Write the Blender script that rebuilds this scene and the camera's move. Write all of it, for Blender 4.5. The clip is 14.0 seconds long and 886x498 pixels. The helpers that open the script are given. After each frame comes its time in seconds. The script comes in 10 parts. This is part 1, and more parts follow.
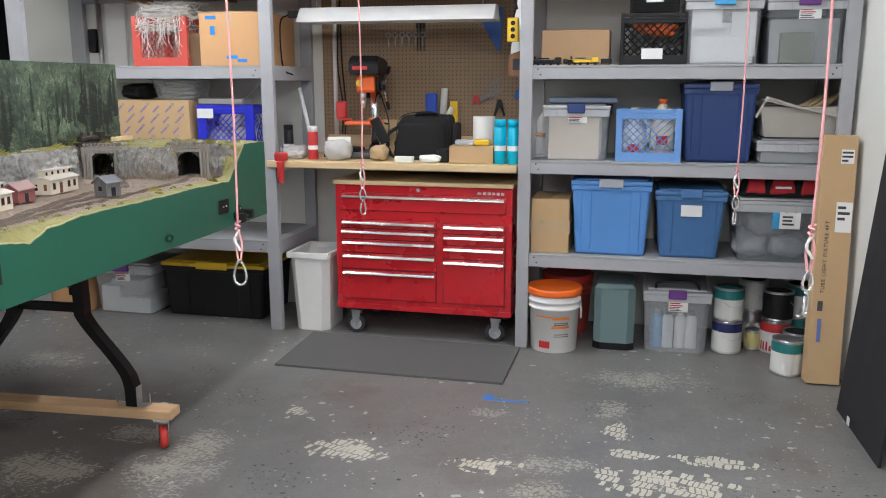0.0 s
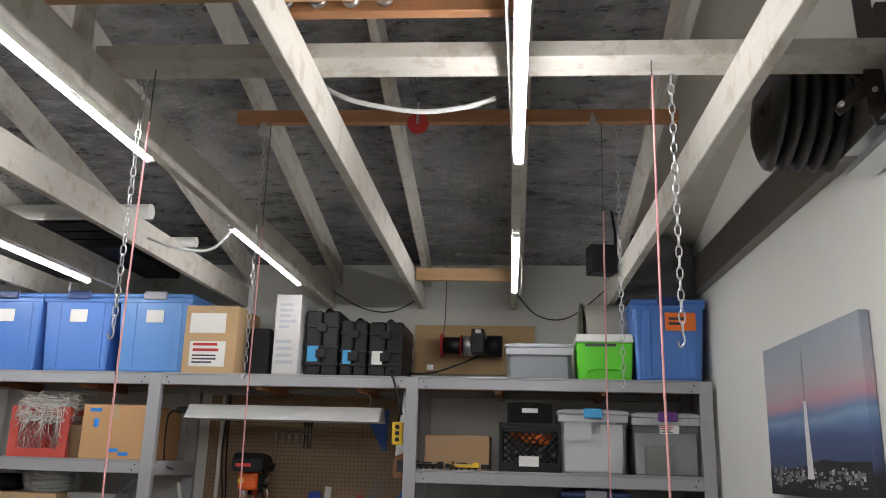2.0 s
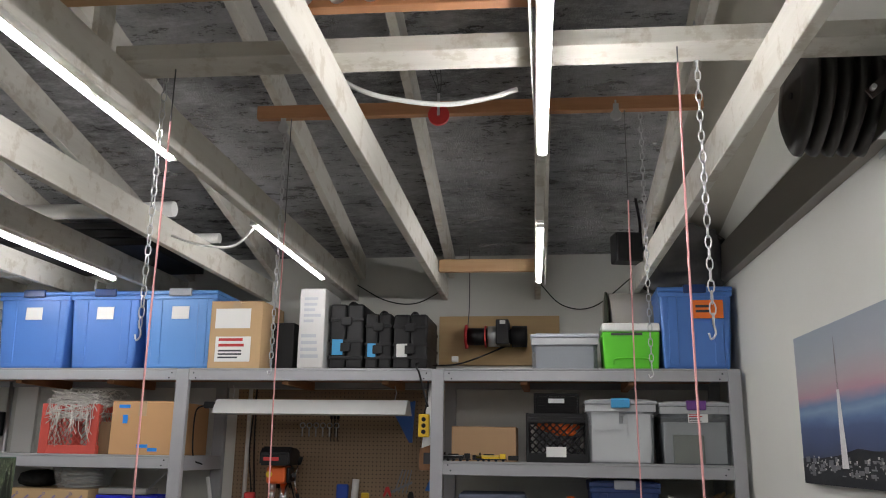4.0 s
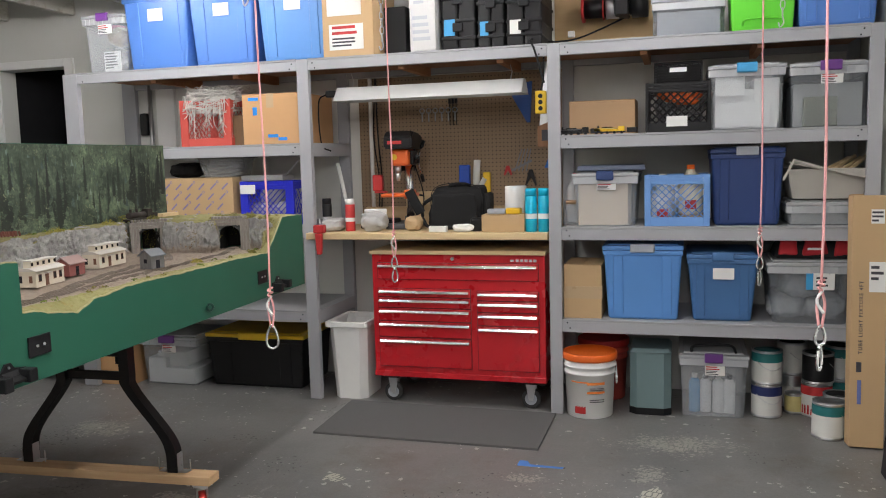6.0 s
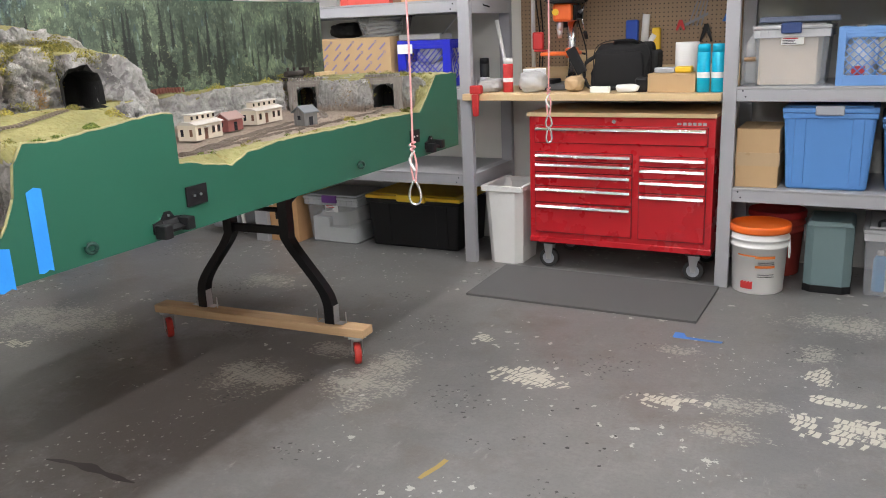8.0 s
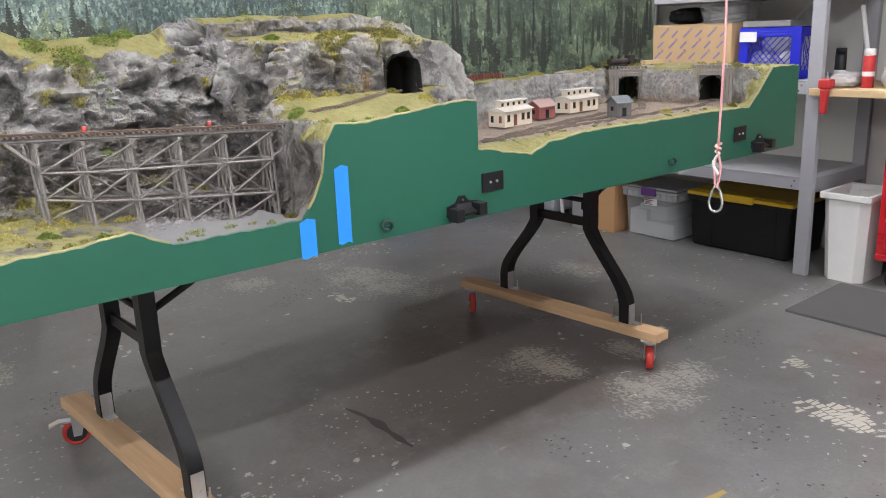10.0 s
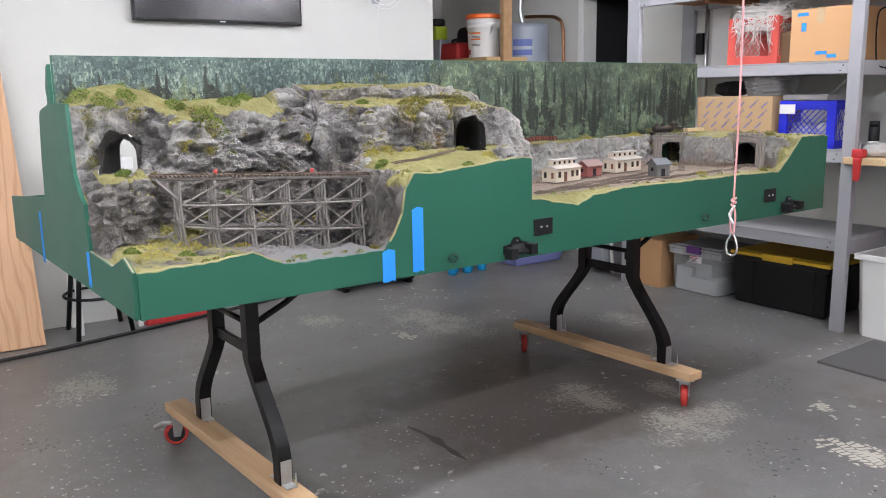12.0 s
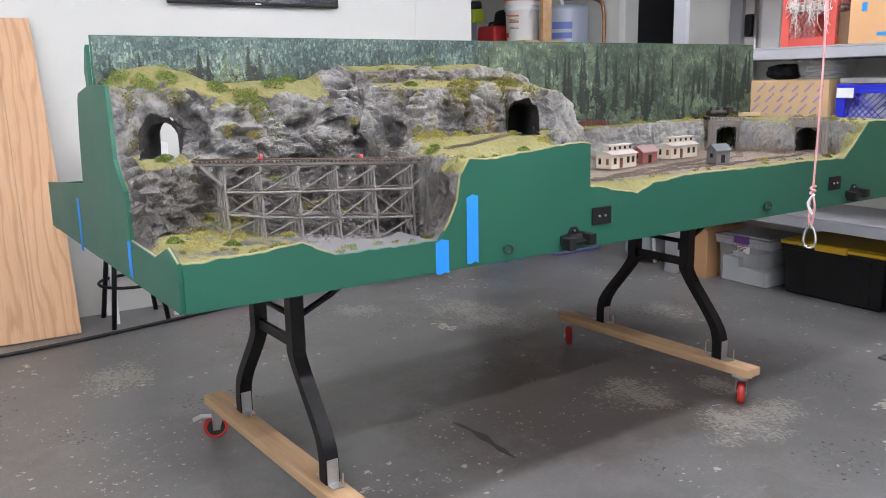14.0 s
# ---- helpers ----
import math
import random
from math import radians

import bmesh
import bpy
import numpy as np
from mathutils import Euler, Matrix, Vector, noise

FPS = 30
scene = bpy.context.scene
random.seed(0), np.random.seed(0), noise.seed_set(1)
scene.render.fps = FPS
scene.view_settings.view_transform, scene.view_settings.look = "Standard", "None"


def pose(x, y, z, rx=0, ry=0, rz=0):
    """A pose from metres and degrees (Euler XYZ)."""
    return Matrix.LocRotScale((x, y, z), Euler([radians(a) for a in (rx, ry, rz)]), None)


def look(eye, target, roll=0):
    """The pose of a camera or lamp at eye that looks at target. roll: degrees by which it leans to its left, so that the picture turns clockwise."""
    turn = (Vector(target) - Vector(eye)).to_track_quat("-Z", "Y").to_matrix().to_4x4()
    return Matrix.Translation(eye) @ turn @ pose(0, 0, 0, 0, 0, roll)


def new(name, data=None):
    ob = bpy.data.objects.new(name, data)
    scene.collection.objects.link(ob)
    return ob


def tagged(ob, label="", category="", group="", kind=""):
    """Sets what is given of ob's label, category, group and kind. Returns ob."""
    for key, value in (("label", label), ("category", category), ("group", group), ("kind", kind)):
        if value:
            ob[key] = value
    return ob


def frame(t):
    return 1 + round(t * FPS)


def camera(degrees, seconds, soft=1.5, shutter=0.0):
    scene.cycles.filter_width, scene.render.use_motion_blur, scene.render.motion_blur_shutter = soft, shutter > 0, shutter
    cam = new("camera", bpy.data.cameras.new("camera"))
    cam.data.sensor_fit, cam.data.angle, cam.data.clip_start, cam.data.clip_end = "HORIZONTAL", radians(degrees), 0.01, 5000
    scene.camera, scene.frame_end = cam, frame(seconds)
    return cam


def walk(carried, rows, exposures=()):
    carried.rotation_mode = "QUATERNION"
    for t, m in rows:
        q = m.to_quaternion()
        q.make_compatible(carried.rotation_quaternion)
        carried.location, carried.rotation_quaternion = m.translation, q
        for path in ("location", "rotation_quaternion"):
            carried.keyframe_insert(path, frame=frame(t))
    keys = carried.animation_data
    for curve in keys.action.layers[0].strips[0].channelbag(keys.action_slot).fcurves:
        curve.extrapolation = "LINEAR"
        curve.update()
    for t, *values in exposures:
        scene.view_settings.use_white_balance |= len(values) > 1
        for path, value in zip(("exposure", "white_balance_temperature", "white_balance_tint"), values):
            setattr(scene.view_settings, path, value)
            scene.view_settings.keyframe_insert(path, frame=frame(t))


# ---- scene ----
from mathutils.bvhtree import BVHTree

cam = camera(56.6, 14.0, soft=1.0)
PATH = [
    (0, (1.033, 0.825, 1.503), (0.588, 2.735, 1.111), -0.0),
    (0.5, (1.095, 0.761, 1.535), (0.77, 2.725, 1.339), 0.6),
    (1, (1.09, 0.721, 1.565), (0.875, 2.706, 1.691), 1.1),
    (1.5, (1.088, 0.702, 1.606), (0.891, 2.66, 1.961), 1.4),
    (2, (1.105, 0.705, 1.626), (0.893, 2.628, 2.136), 1.6),
    (2.2, (1.11, 0.718, 1.635), (0.891, 2.625, 2.198), 1.7),
    (4.3, (1.09, 0.723, 1.65), (0.822, 2.657, 2.082), 0.6),
    (4.5, (1.106, 0.753, 1.62), (0.833, 2.708, 1.937), 0.2),
    (5, (1.077, 0.751, 1.576), (0.736, 2.72, 1.656), -1.0),
    (5.5, (1.08, 0.734, 1.516), (0.614, 2.677, 1.425), -1.6),
    (6, (1.123, 0.746, 1.493), (0.566, 2.655, 1.275), -1.5),
    (6.5, (1.156, 0.759, 1.49), (0.575, 2.646, 1.168), -1.3),
    (7, (1.18, 0.776, 1.466), (0.521, 2.623, 1.073), -1.6),
    (7.5, (1.183, 0.796, 1.439), (0.399, 2.578, 0.979), -2.1),
    (8, (1.139, 0.864, 1.434), (0.224, 2.567, 0.921), -2.4),
    (8.5, (1.091, 0.94, 1.433), (0.01, 2.534, 0.896), -2.8),
    (9, (1.084, 1.03, 1.432), (-0.192, 2.469, 0.882), -3.3),
    (9.2, (1.078, 1.094, 1.433), (-0.267, 2.459, 0.862), -3.3),
    (11.3, (1.497, 0.771, 1.463), (-0.123, 1.87, 1.054), -1.3),
    (11.5, (1.521, 0.751, 1.463), (-0.103, 1.849, 1.065), -1.2),
    (12, (1.539, 0.727, 1.463), (-0.084, 1.836, 1.09), -0.9),
    (12.5, (1.533, 0.719, 1.461), (-0.083, 1.835, 1.081), -0.9),
    (13, (1.517, 0.718, 1.455), (-0.091, 1.842, 1.064), -0.9),
    (13.5, (1.482, 0.718, 1.455), (-0.121, 1.847, 1.061), -1.0),
    (14, (1.373, 0.729, 1.448), (-0.279, 1.782, 1.045), -1.0),
]
EXPOSURE = [(0, 0.68, 6150, 9), (0.5, 0.5, 6500, 9), (1, 0.1, 6400, 10), (1.5, -0.3, 6500, 10), (2.2, -0.4, 6500, 10), (4.3, -0.4, 6500, 10), (5, -0.08, 6500, 10), (5.5, 0.27, 6500, 10), (6, 0.4, 6500, 10), (6.5, 0.64, 6500, 10), (8, 0.86, 6400, 11), (9.2, 0.86, 6250, 12), (11.3, 0.8, 6120, 14), (14, 0.8, 6000, 14)]
walk(cam, [(t, look(eye, target, roll)) for t, eye, target, roll in PATH], EXPOSURE)

# ---- light and exposure ----
world = bpy.data.worlds.new("world")
scene.world = world
world.use_nodes = True
world.node_tree.nodes["Background"].inputs[0].default_value = (0.5, 0.55, 0.6, 1)
world.node_tree.nodes["Background"].inputs[1].default_value = 0.02
TUBE_POWER = 134.0

# ---- materials ----


def nodes_of(name):
    m = bpy.data.materials.new(name)
    m.use_nodes = True
    nt = m.node_tree
    return m, nt, nt.nodes["Principled BSDF"]


def link(nt, a, b):
    nt.links.new(a, b)


def node(nt, kind, **values):
    n = nt.nodes.new(kind)
    for k, v in values.items():
        n.inputs[k].default_value = v
    return n


def mix(nt, fac, a, b, how="MIX"):
    n = nt.nodes.new("ShaderNodeMix")
    n.data_type, n.blend_type = "RGBA", how
    for i, v in ((0, fac), (6, a), (7, b)):
        if hasattr(v, "is_output"):
            nt.links.new(v, n.inputs[i])
        elif i == 0:
            n.inputs[i].default_value = v
        else:
            n.inputs[i].default_value = (*v[:3], 1)
    return n.outputs[2]


def calc(nt, op, a, b=0.0, c=None):
    n = nt.nodes.new("ShaderNodeMath")
    n.operation = op
    for i, v in enumerate((a, b) if c is None else (a, b, c)):
        if hasattr(v, "is_output"):
            nt.links.new(v, n.inputs[i])
        else:
            n.inputs[i].default_value = v
    return n.outputs[0]


def ramp(nt, value, stops):
    n = nt.nodes.new("ShaderNodeValToRGB")
    e = n.color_ramp.elements
    while len(e) < len(stops):
        e.new(0.5)
    for k, (p, c) in zip(e, stops):
        k.position, k.color = p, (*c, 1) if len(c) == 3 else c
    nt.links.new(value, n.inputs[0])
    return n.outputs[0]


def coords(nt, scale=(1, 1, 1), which="Object"):
    tc = nt.nodes.new("ShaderNodeTexCoord")
    mp = nt.nodes.new("ShaderNodeMapping")
    mp.inputs["Scale"].default_value = scale
    nt.links.new(tc.outputs[which], mp.inputs[0])
    return mp.outputs[0]


def noisy(nt, vec, scale, detail=4.0, rough=0.6):
    n = node(nt, "ShaderNodeTexNoise", Scale=scale, Detail=detail, Roughness=rough)
    nt.links.new(vec, n.inputs["Vector"])
    return n.outputs[0]


def bumped(nt, bsdf, height, strength=0.2, distance=0.004):
    b = node(nt, "ShaderNodeBump", Strength=strength, Distance=distance)
    nt.links.new(height, b.inputs["Height"])
    nt.links.new(b.outputs[0], bsdf.inputs["Normal"])


def shade_of(c, k):
    return tuple(min(1.0, v * k) for v in c)


def paint(name, col, rough=0.5, metal=0.0, var=0.12, scale=6.0, bump=0.08, grain=140.0, col2=None, scuff=0.0, spec=0.5):
    """A plain surface with large and fine variation."""
    m, nt, p = nodes_of(name)
    v = coords(nt)
    big, fine = noisy(nt, v, scale), noisy(nt, v, grain, 2.0)
    a = mix(nt, big, shade_of(col, 1 - var), col2 or shade_of(col, 1 + var))
    a = mix(nt, calc(nt, "MULTIPLY", fine, var * 1.2), a, shade_of(col, 0.7))
    if scuff:
        s = calc(nt, "GREATER_THAN", noisy(nt, v, scale * 4, 6.0, 0.7), 0.66)
        a = mix(nt, calc(nt, "MULTIPLY", s, scuff), a, (0.55, 0.53, 0.5))
    link(nt, a, p.inputs["Base Color"])
    p.inputs["Metallic"].default_value = metal
    p.inputs["Specular IOR Level"].default_value = spec
    link(nt, calc(nt, "ADD", calc(nt, "MULTIPLY", big, 0.2), rough - 0.1), p.inputs["Roughness"])
    if bump:
        bumped(nt, p, fine, bump)
    return m


def timber(name, light, dark, along=1, rough=0.65, ring=26.0, worn=None):
    """Sawn wood, grain along axis 0, 1 or 2."""
    m, nt, p = nodes_of(name)
    sc = [ring, ring, ring]
    sc[along] = ring * 0.06
    v = coords(nt, tuple(sc))
    g, f = noisy(nt, v, 1.0, 6.0, 0.65), noisy(nt, v, 5.0, 3.0)
    k = noisy(nt, coords(nt), 4.0, 3.0)
    a = mix(nt, ramp(nt, g, [(0.35, (0, 0, 0)), (0.7, (1, 1, 1))]), light, dark)
    a = mix(nt, calc(nt, "MULTIPLY", f, 0.35), a, shade_of(dark, 0.7))
    a = mix(nt, calc(nt, "MULTIPLY", k, 0.3), a, shade_of(light, 0.75))
    if worn:
        a = mix(nt, ramp(nt, noisy(nt, coords(nt), 9.0, 6.0, 0.7), [(0.52, (0, 0, 0)), (0.6, (0.8, 0.8, 0.8))]), a, worn)
    link(nt, a, p.inputs["Base Color"])
    p.inputs["Roughness"].default_value = rough
    bumped(nt, p, f, 0.15)
    return m


def frosted(name, tint, clear=0.5, rough=0.25):
    """Milky plastic that lets a part of the view through."""
    m, nt, p = nodes_of(name)
    v = coords(nt)
    link(nt, mix(nt, noisy(nt, v, 7.0), shade_of(tint, 0.85), tint), p.inputs["Base Color"])
    p.inputs["Roughness"].default_value = rough
    t = node(nt, "ShaderNodeBsdfTransparent")
    t.inputs[0].default_value = (*[0.72 + 0.28 * c for c in tint], 1)
    x = node(nt, "ShaderNodeMixShader", Fac=clear)
    link(nt, p.outputs[0], x.inputs[1])
    link(nt, t.outputs[0], x.inputs[2])
    link(nt, x.outputs[0], nt.nodes["Material Output"].inputs[0])
    return m


def lit(name, col, power):
    m, nt, p = nodes_of(name)
    p.inputs["Emission Color"].default_value = (*col, 1)
    p.inputs["Emission Strength"].default_value = power
    p.inputs["Base Color"].default_value = (0.8, 0.8, 0.8, 1)
    return m


WALL = paint("wall_paint", (0.66, 0.66, 0.62), 0.75, var=0.05, scale=1.5, bump=0.1, grain=60)
SHELF = paint("grey_shelf_paint", (0.36, 0.365, 0.385), 0.5, var=0.08, scale=5, bump=0.12, grain=90, scuff=0.12)
DECK = paint("grey_deck_paint", (0.33, 0.335, 0.345), 0.6, var=0.12, scale=4, bump=0.12, grain=70, scuff=0.2)
JOIST = timber("old_white_timber", (0.68, 0.66, 0.6), (0.61, 0.585, 0.52), 1, 0.75, 30, worn=(0.46, 0.42, 0.35))
JOISTX = timber("old_white_cross_timber", (0.68, 0.66, 0.6), (0.61, 0.585, 0.52), 0, 0.75, 30, worn=(0.46, 0.42, 0.35))
RAWX = timber("raw_pine_x", (0.55, 0.36, 0.19), (0.42, 0.24, 0.11), 0)
BENCHW = timber("bench_pine", (0.72, 0.55, 0.32), (0.6, 0.42, 0.22), 0, 0.5)
SKIDW = timber("skid_pine", (0.62, 0.43, 0.25), (0.48, 0.3, 0.15), 0, 0.6)
REDWOOD = timber("red_brown_board", (0.45, 0.22, 0.1), (0.32, 0.14, 0.06), 0)


def fir_material():
    """Sawn fir: cathedral grain that bends round dark knots."""
    m, nt, p = nodes_of("fir_plank")
    v = coords(nt)
    knot = node(nt, "ShaderNodeTexVoronoi", Scale=3.4)
    link(nt, coords(nt, (0.2, 1, 0.62)), knot.inputs["Vector"])
    near = knot.outputs["Distance"]
    sep = nt.nodes.new("ShaderNodeSeparateXYZ")
    link(nt, v, sep.inputs[0])
    bend = calc(nt, "MULTIPLY", noisy(nt, coords(nt, (1, 5, 0.9)), 1.0, 3.0, 0.5), 0.3)
    ring = calc(nt, "ADD", calc(nt, "ADD", sep.outputs[1], bend), calc(nt, "DIVIDE", 0.012, calc(nt, "ADD", near, 0.06)))
    line = calc(nt, "SINE", calc(nt, "MULTIPLY", ring, 95.0))
    a = mix(nt, noisy(nt, coords(nt, (2, 7, 1)), 1.0, 4.0), (0.58, 0.35, 0.19), (0.68, 0.43, 0.25))
    a = mix(nt, ramp(nt, line, [(0.3, (0, 0, 0)), (0.98, (0.5, 0.5, 0.5))]), a, (0.44, 0.22, 0.1))
    a = mix(nt, ramp(nt, near, [(0.035, (1, 1, 1)), (0.085, (0, 0, 0))]), a, (0.2, 0.085, 0.04))
    a = mix(nt, ramp(nt, noisy(nt, coords(nt, (2, 90, 4)), 1.0, 3.0), [(0.5, (0, 0, 0)), (0.75, (0.4, 0.4, 0.4))]), a, (0.36, 0.18, 0.08))
    link(nt, a, p.inputs["Base Color"])
    p.inputs["Roughness"].default_value = 0.6
    bumped(nt, p, line, 0.08, 0.002)
    return m


PLANKW = fir_material()
PLYW = timber("plywood", (0.55, 0.39, 0.2), (0.47, 0.31, 0.14), 0, 0.65, 10)
RED = paint("red_enamel", (0.52, 0.012, 0.02), 0.28, var=0.06, scale=3, bump=0.02, spec=0.6)
DKRED = paint("dark_red_gap", (0.14, 0.006, 0.01), 0.5)
CHROME = paint("chrome", (0.86, 0.87, 0.88), 0.24, 1.0, var=0.05, bump=0.02)
ZINC = paint("zinc_plate", (0.62, 0.63, 0.64), 0.35, 1.0, var=0.12, scale=20)
BLACK = paint("black_plastic", (0.009, 0.009, 0.01), 0.5, var=0.2, spec=0.3)
BLACKMET = paint("black_powder_coat", (0.006, 0.006, 0.007), 0.4, var=0.2, spec=0.3)
BLACKBOARD = paint("matt_black_board", (0.012, 0.012, 0.014), 0.8, var=0.25)
RUBBER = paint("black_rubber", (0.02, 0.02, 0.02), 0.7)
MATGREY = paint("grey_foam_mat", (0.1, 0.1, 0.098), 0.85, var=0.12, bump=0.3, grain=220)
BLUE = paint("blue_tote_plastic", (0.075, 0.2, 0.56), 0.4, var=0.07, scale=3)
SKYBLUE = paint("bright_blue_tote", (0.1, 0.27, 0.62), 0.4, var=0.07, scale=3)
TEALBLUE = paint("dull_blue_tote", (0.055, 0.15, 0.34), 0.42, var=0.08, scale=3)
NAVY = paint("navy_plastic", (0.018, 0.045, 0.16), 0.4, var=0.1, scale=3)
CRATEBLUE = paint("light_blue_crate", (0.14, 0.3, 0.62), 0.45, var=0.08)
ROYAL = paint("royal_blue_plastic", (0.012, 0.02, 0.5), 0.45, var=0.1)
CORAL = paint("red_crate_plastic", (0.55, 0.08, 0.06), 0.5, var=0.1)
GREYPL = paint("grey_plastic", (0.36, 0.38, 0.42), 0.45, var=0.06)
WHITEPL = paint("white_plastic", (0.8, 0.8, 0.78), 0.4, var=0.04, scale=4)
BINWHITE = paint("dirty_white_plastic", (0.74, 0.74, 0.72), 0.45, var=0.06)
ORANGE = paint("orange_plastic", (0.8, 0.14, 0.015), 0.4, var=0.06)
ORANGEMET = paint("orange_enamel", (0.75, 0.13, 0.02), 0.4, var=0.08)
YELLOW = paint("yellow_plastic", (0.75, 0.48, 0.02), 0.45, var=0.06)
GREEN = paint("lime_plastic", (0.12, 0.62, 0.03), 0.4, var=0.05)
PURPLE = paint("purple_plastic", (0.12, 0.03, 0.2), 0.4)
LATCHBLUE = paint("cyan_plastic", (0.05, 0.32, 0.62), 0.4)
SLATEGREEN = paint("grey_green_steel", (0.15, 0.22, 0.23), 0.45, var=0.06)
CARD = paint("cardboard", (0.42, 0.27, 0.15), 0.85, var=0.08, scale=5, bump=0.12, grain=120)
CARDPALE = paint("pale_cardboard", (0.5, 0.34, 0.18), 0.8, var=0.08, scale=5, bump=0.12, grain=120)
CARDBRIGHT = paint("orange_cardboard", (0.55, 0.32, 0.15), 0.8, var=0.07, scale=5, bump=0.12)
TAPE = paint("packing_tape", (0.46, 0.33, 0.19), 0.3, var=0.06)
PAPER = paint("white_label_paper", (0.75, 0.75, 0.73), 0.7, var=0.04)
INK = paint("dark_print", (0.05, 0.05, 0.06), 0.7)
INKRED = paint("red_print", (0.5, 0.03, 0.03), 0.6)
INKORANGE = paint("orange_print", (0.75, 0.2, 0.03), 0.6)
INKBLUE = paint("blue_print", (0.12, 0.16, 0.4), 0.7)
LABELORANGE = paint("orange_label", (0.85, 0.19, 0.03), 0.7, var=0.05)
CLEAR = frosted("milky_clear_plastic", (0.82, 0.85, 0.88), 0.8, 0.18)
CLEARGREY = frosted("smoky_clear_plastic", (0.5, 0.53, 0.56), 0.82)
CLEARLID = frosted("milky_lid", (0.8, 0.82, 0.84), 0.5)
PINK = paint("pink_rope", (0.74, 0.36, 0.36), 0.8, var=0.2, scale=120, bump=0.4)
STEELCABLE = paint("dark_cable", (0.05, 0.05, 0.055), 0.5)
TEALPAINT = paint("teal_label", (0.02, 0.17, 0.17), 0.5)
NAVYLABEL = paint("navy_label", (0.02, 0.03, 0.12), 0.5)
CANWHITE = paint("can_label", (0.68, 0.68, 0.64), 0.5, var=0.05)
CREAM = paint("cream_yellow", (0.6, 0.52, 0.22), 0.6)
SKYCAN = paint("aqua_can", (0.0, 0.42, 0.62), 0.35, var=0.05)
NYLON = paint("black_nylon", (0.008, 0.008, 0.0085), 0.9, var=0.3, bump=0.4, grain=300)
GREYCLOTH = paint("beige_grey_board", (0.4, 0.38, 0.34), 0.85)
COPPER = paint("old_copper", (0.35, 0.18, 0.1), 0.4, 1.0)
STYRO = paint("white_foam", (0.5, 0.5, 0.49), 0.9, var=0.05, bump=0.3, grain=150)
BLUETAPE = paint("blue_masking_tape", (0.02, 0.25, 0.75), 0.75, var=0.1, scale=12, bump=0.3, grain=60)
LAYGREEN = paint("green_fascia_paint", (0.013, 0.099, 0.06), 0.5, var=0.06, scale=3, bump=0.05)
TUBELIGHT = lit("led_tube_light", (0.99, 0.965, 0.965), TUBE_POWER)
TUBEMID = lit("even_led_tube", (0.99, 0.965, 0.965), TUBE_POWER * 0.45)
TUBEFAINT = lit("faint_led_tube", (0.99, 0.965, 0.965), TUBE_POWER * 0.62)
# stronger glow for unseen tubes added to brighten the shelf fronts
TUBEADDED = lit("added_led_tube", (0.99, 0.965, 0.965), TUBE_POWER * 1.35)
TUBESOFT = lit("dimmer_led_tube", (0.99, 0.965, 0.965), TUBE_POWER * 0.53)


def specks(nt, v, scale, size, gate_scale, gate, ragged=0.5):
    """Scattered irregular drops, thick in some places and missing in others."""
    n = node(nt, "ShaderNodeTexVoronoi", Scale=scale)
    n.voronoi_dimensions = "2D"
    link(nt, v, n.inputs["Vector"])
    pick = nt.nodes.new("ShaderNodeSeparateColor")
    link(nt, n.outputs["Color"], pick.inputs[0])
    wob = calc(nt, "MULTIPLY", calc(nt, "SUBTRACT", noisy(nt, v, scale * 2.2, 3.0, 0.7), 0.5), ragged)
    near = calc(nt, "ADD", n.outputs["Distance"], wob)
    here = calc(nt, "LESS_THAN", near, calc(nt, "MULTIPLY", pick.outputs[0], size))
    return calc(nt, "MULTIPLY", here, calc(nt, "GREATER_THAN", noisy(nt, v, gate_scale, 3.0), gate))


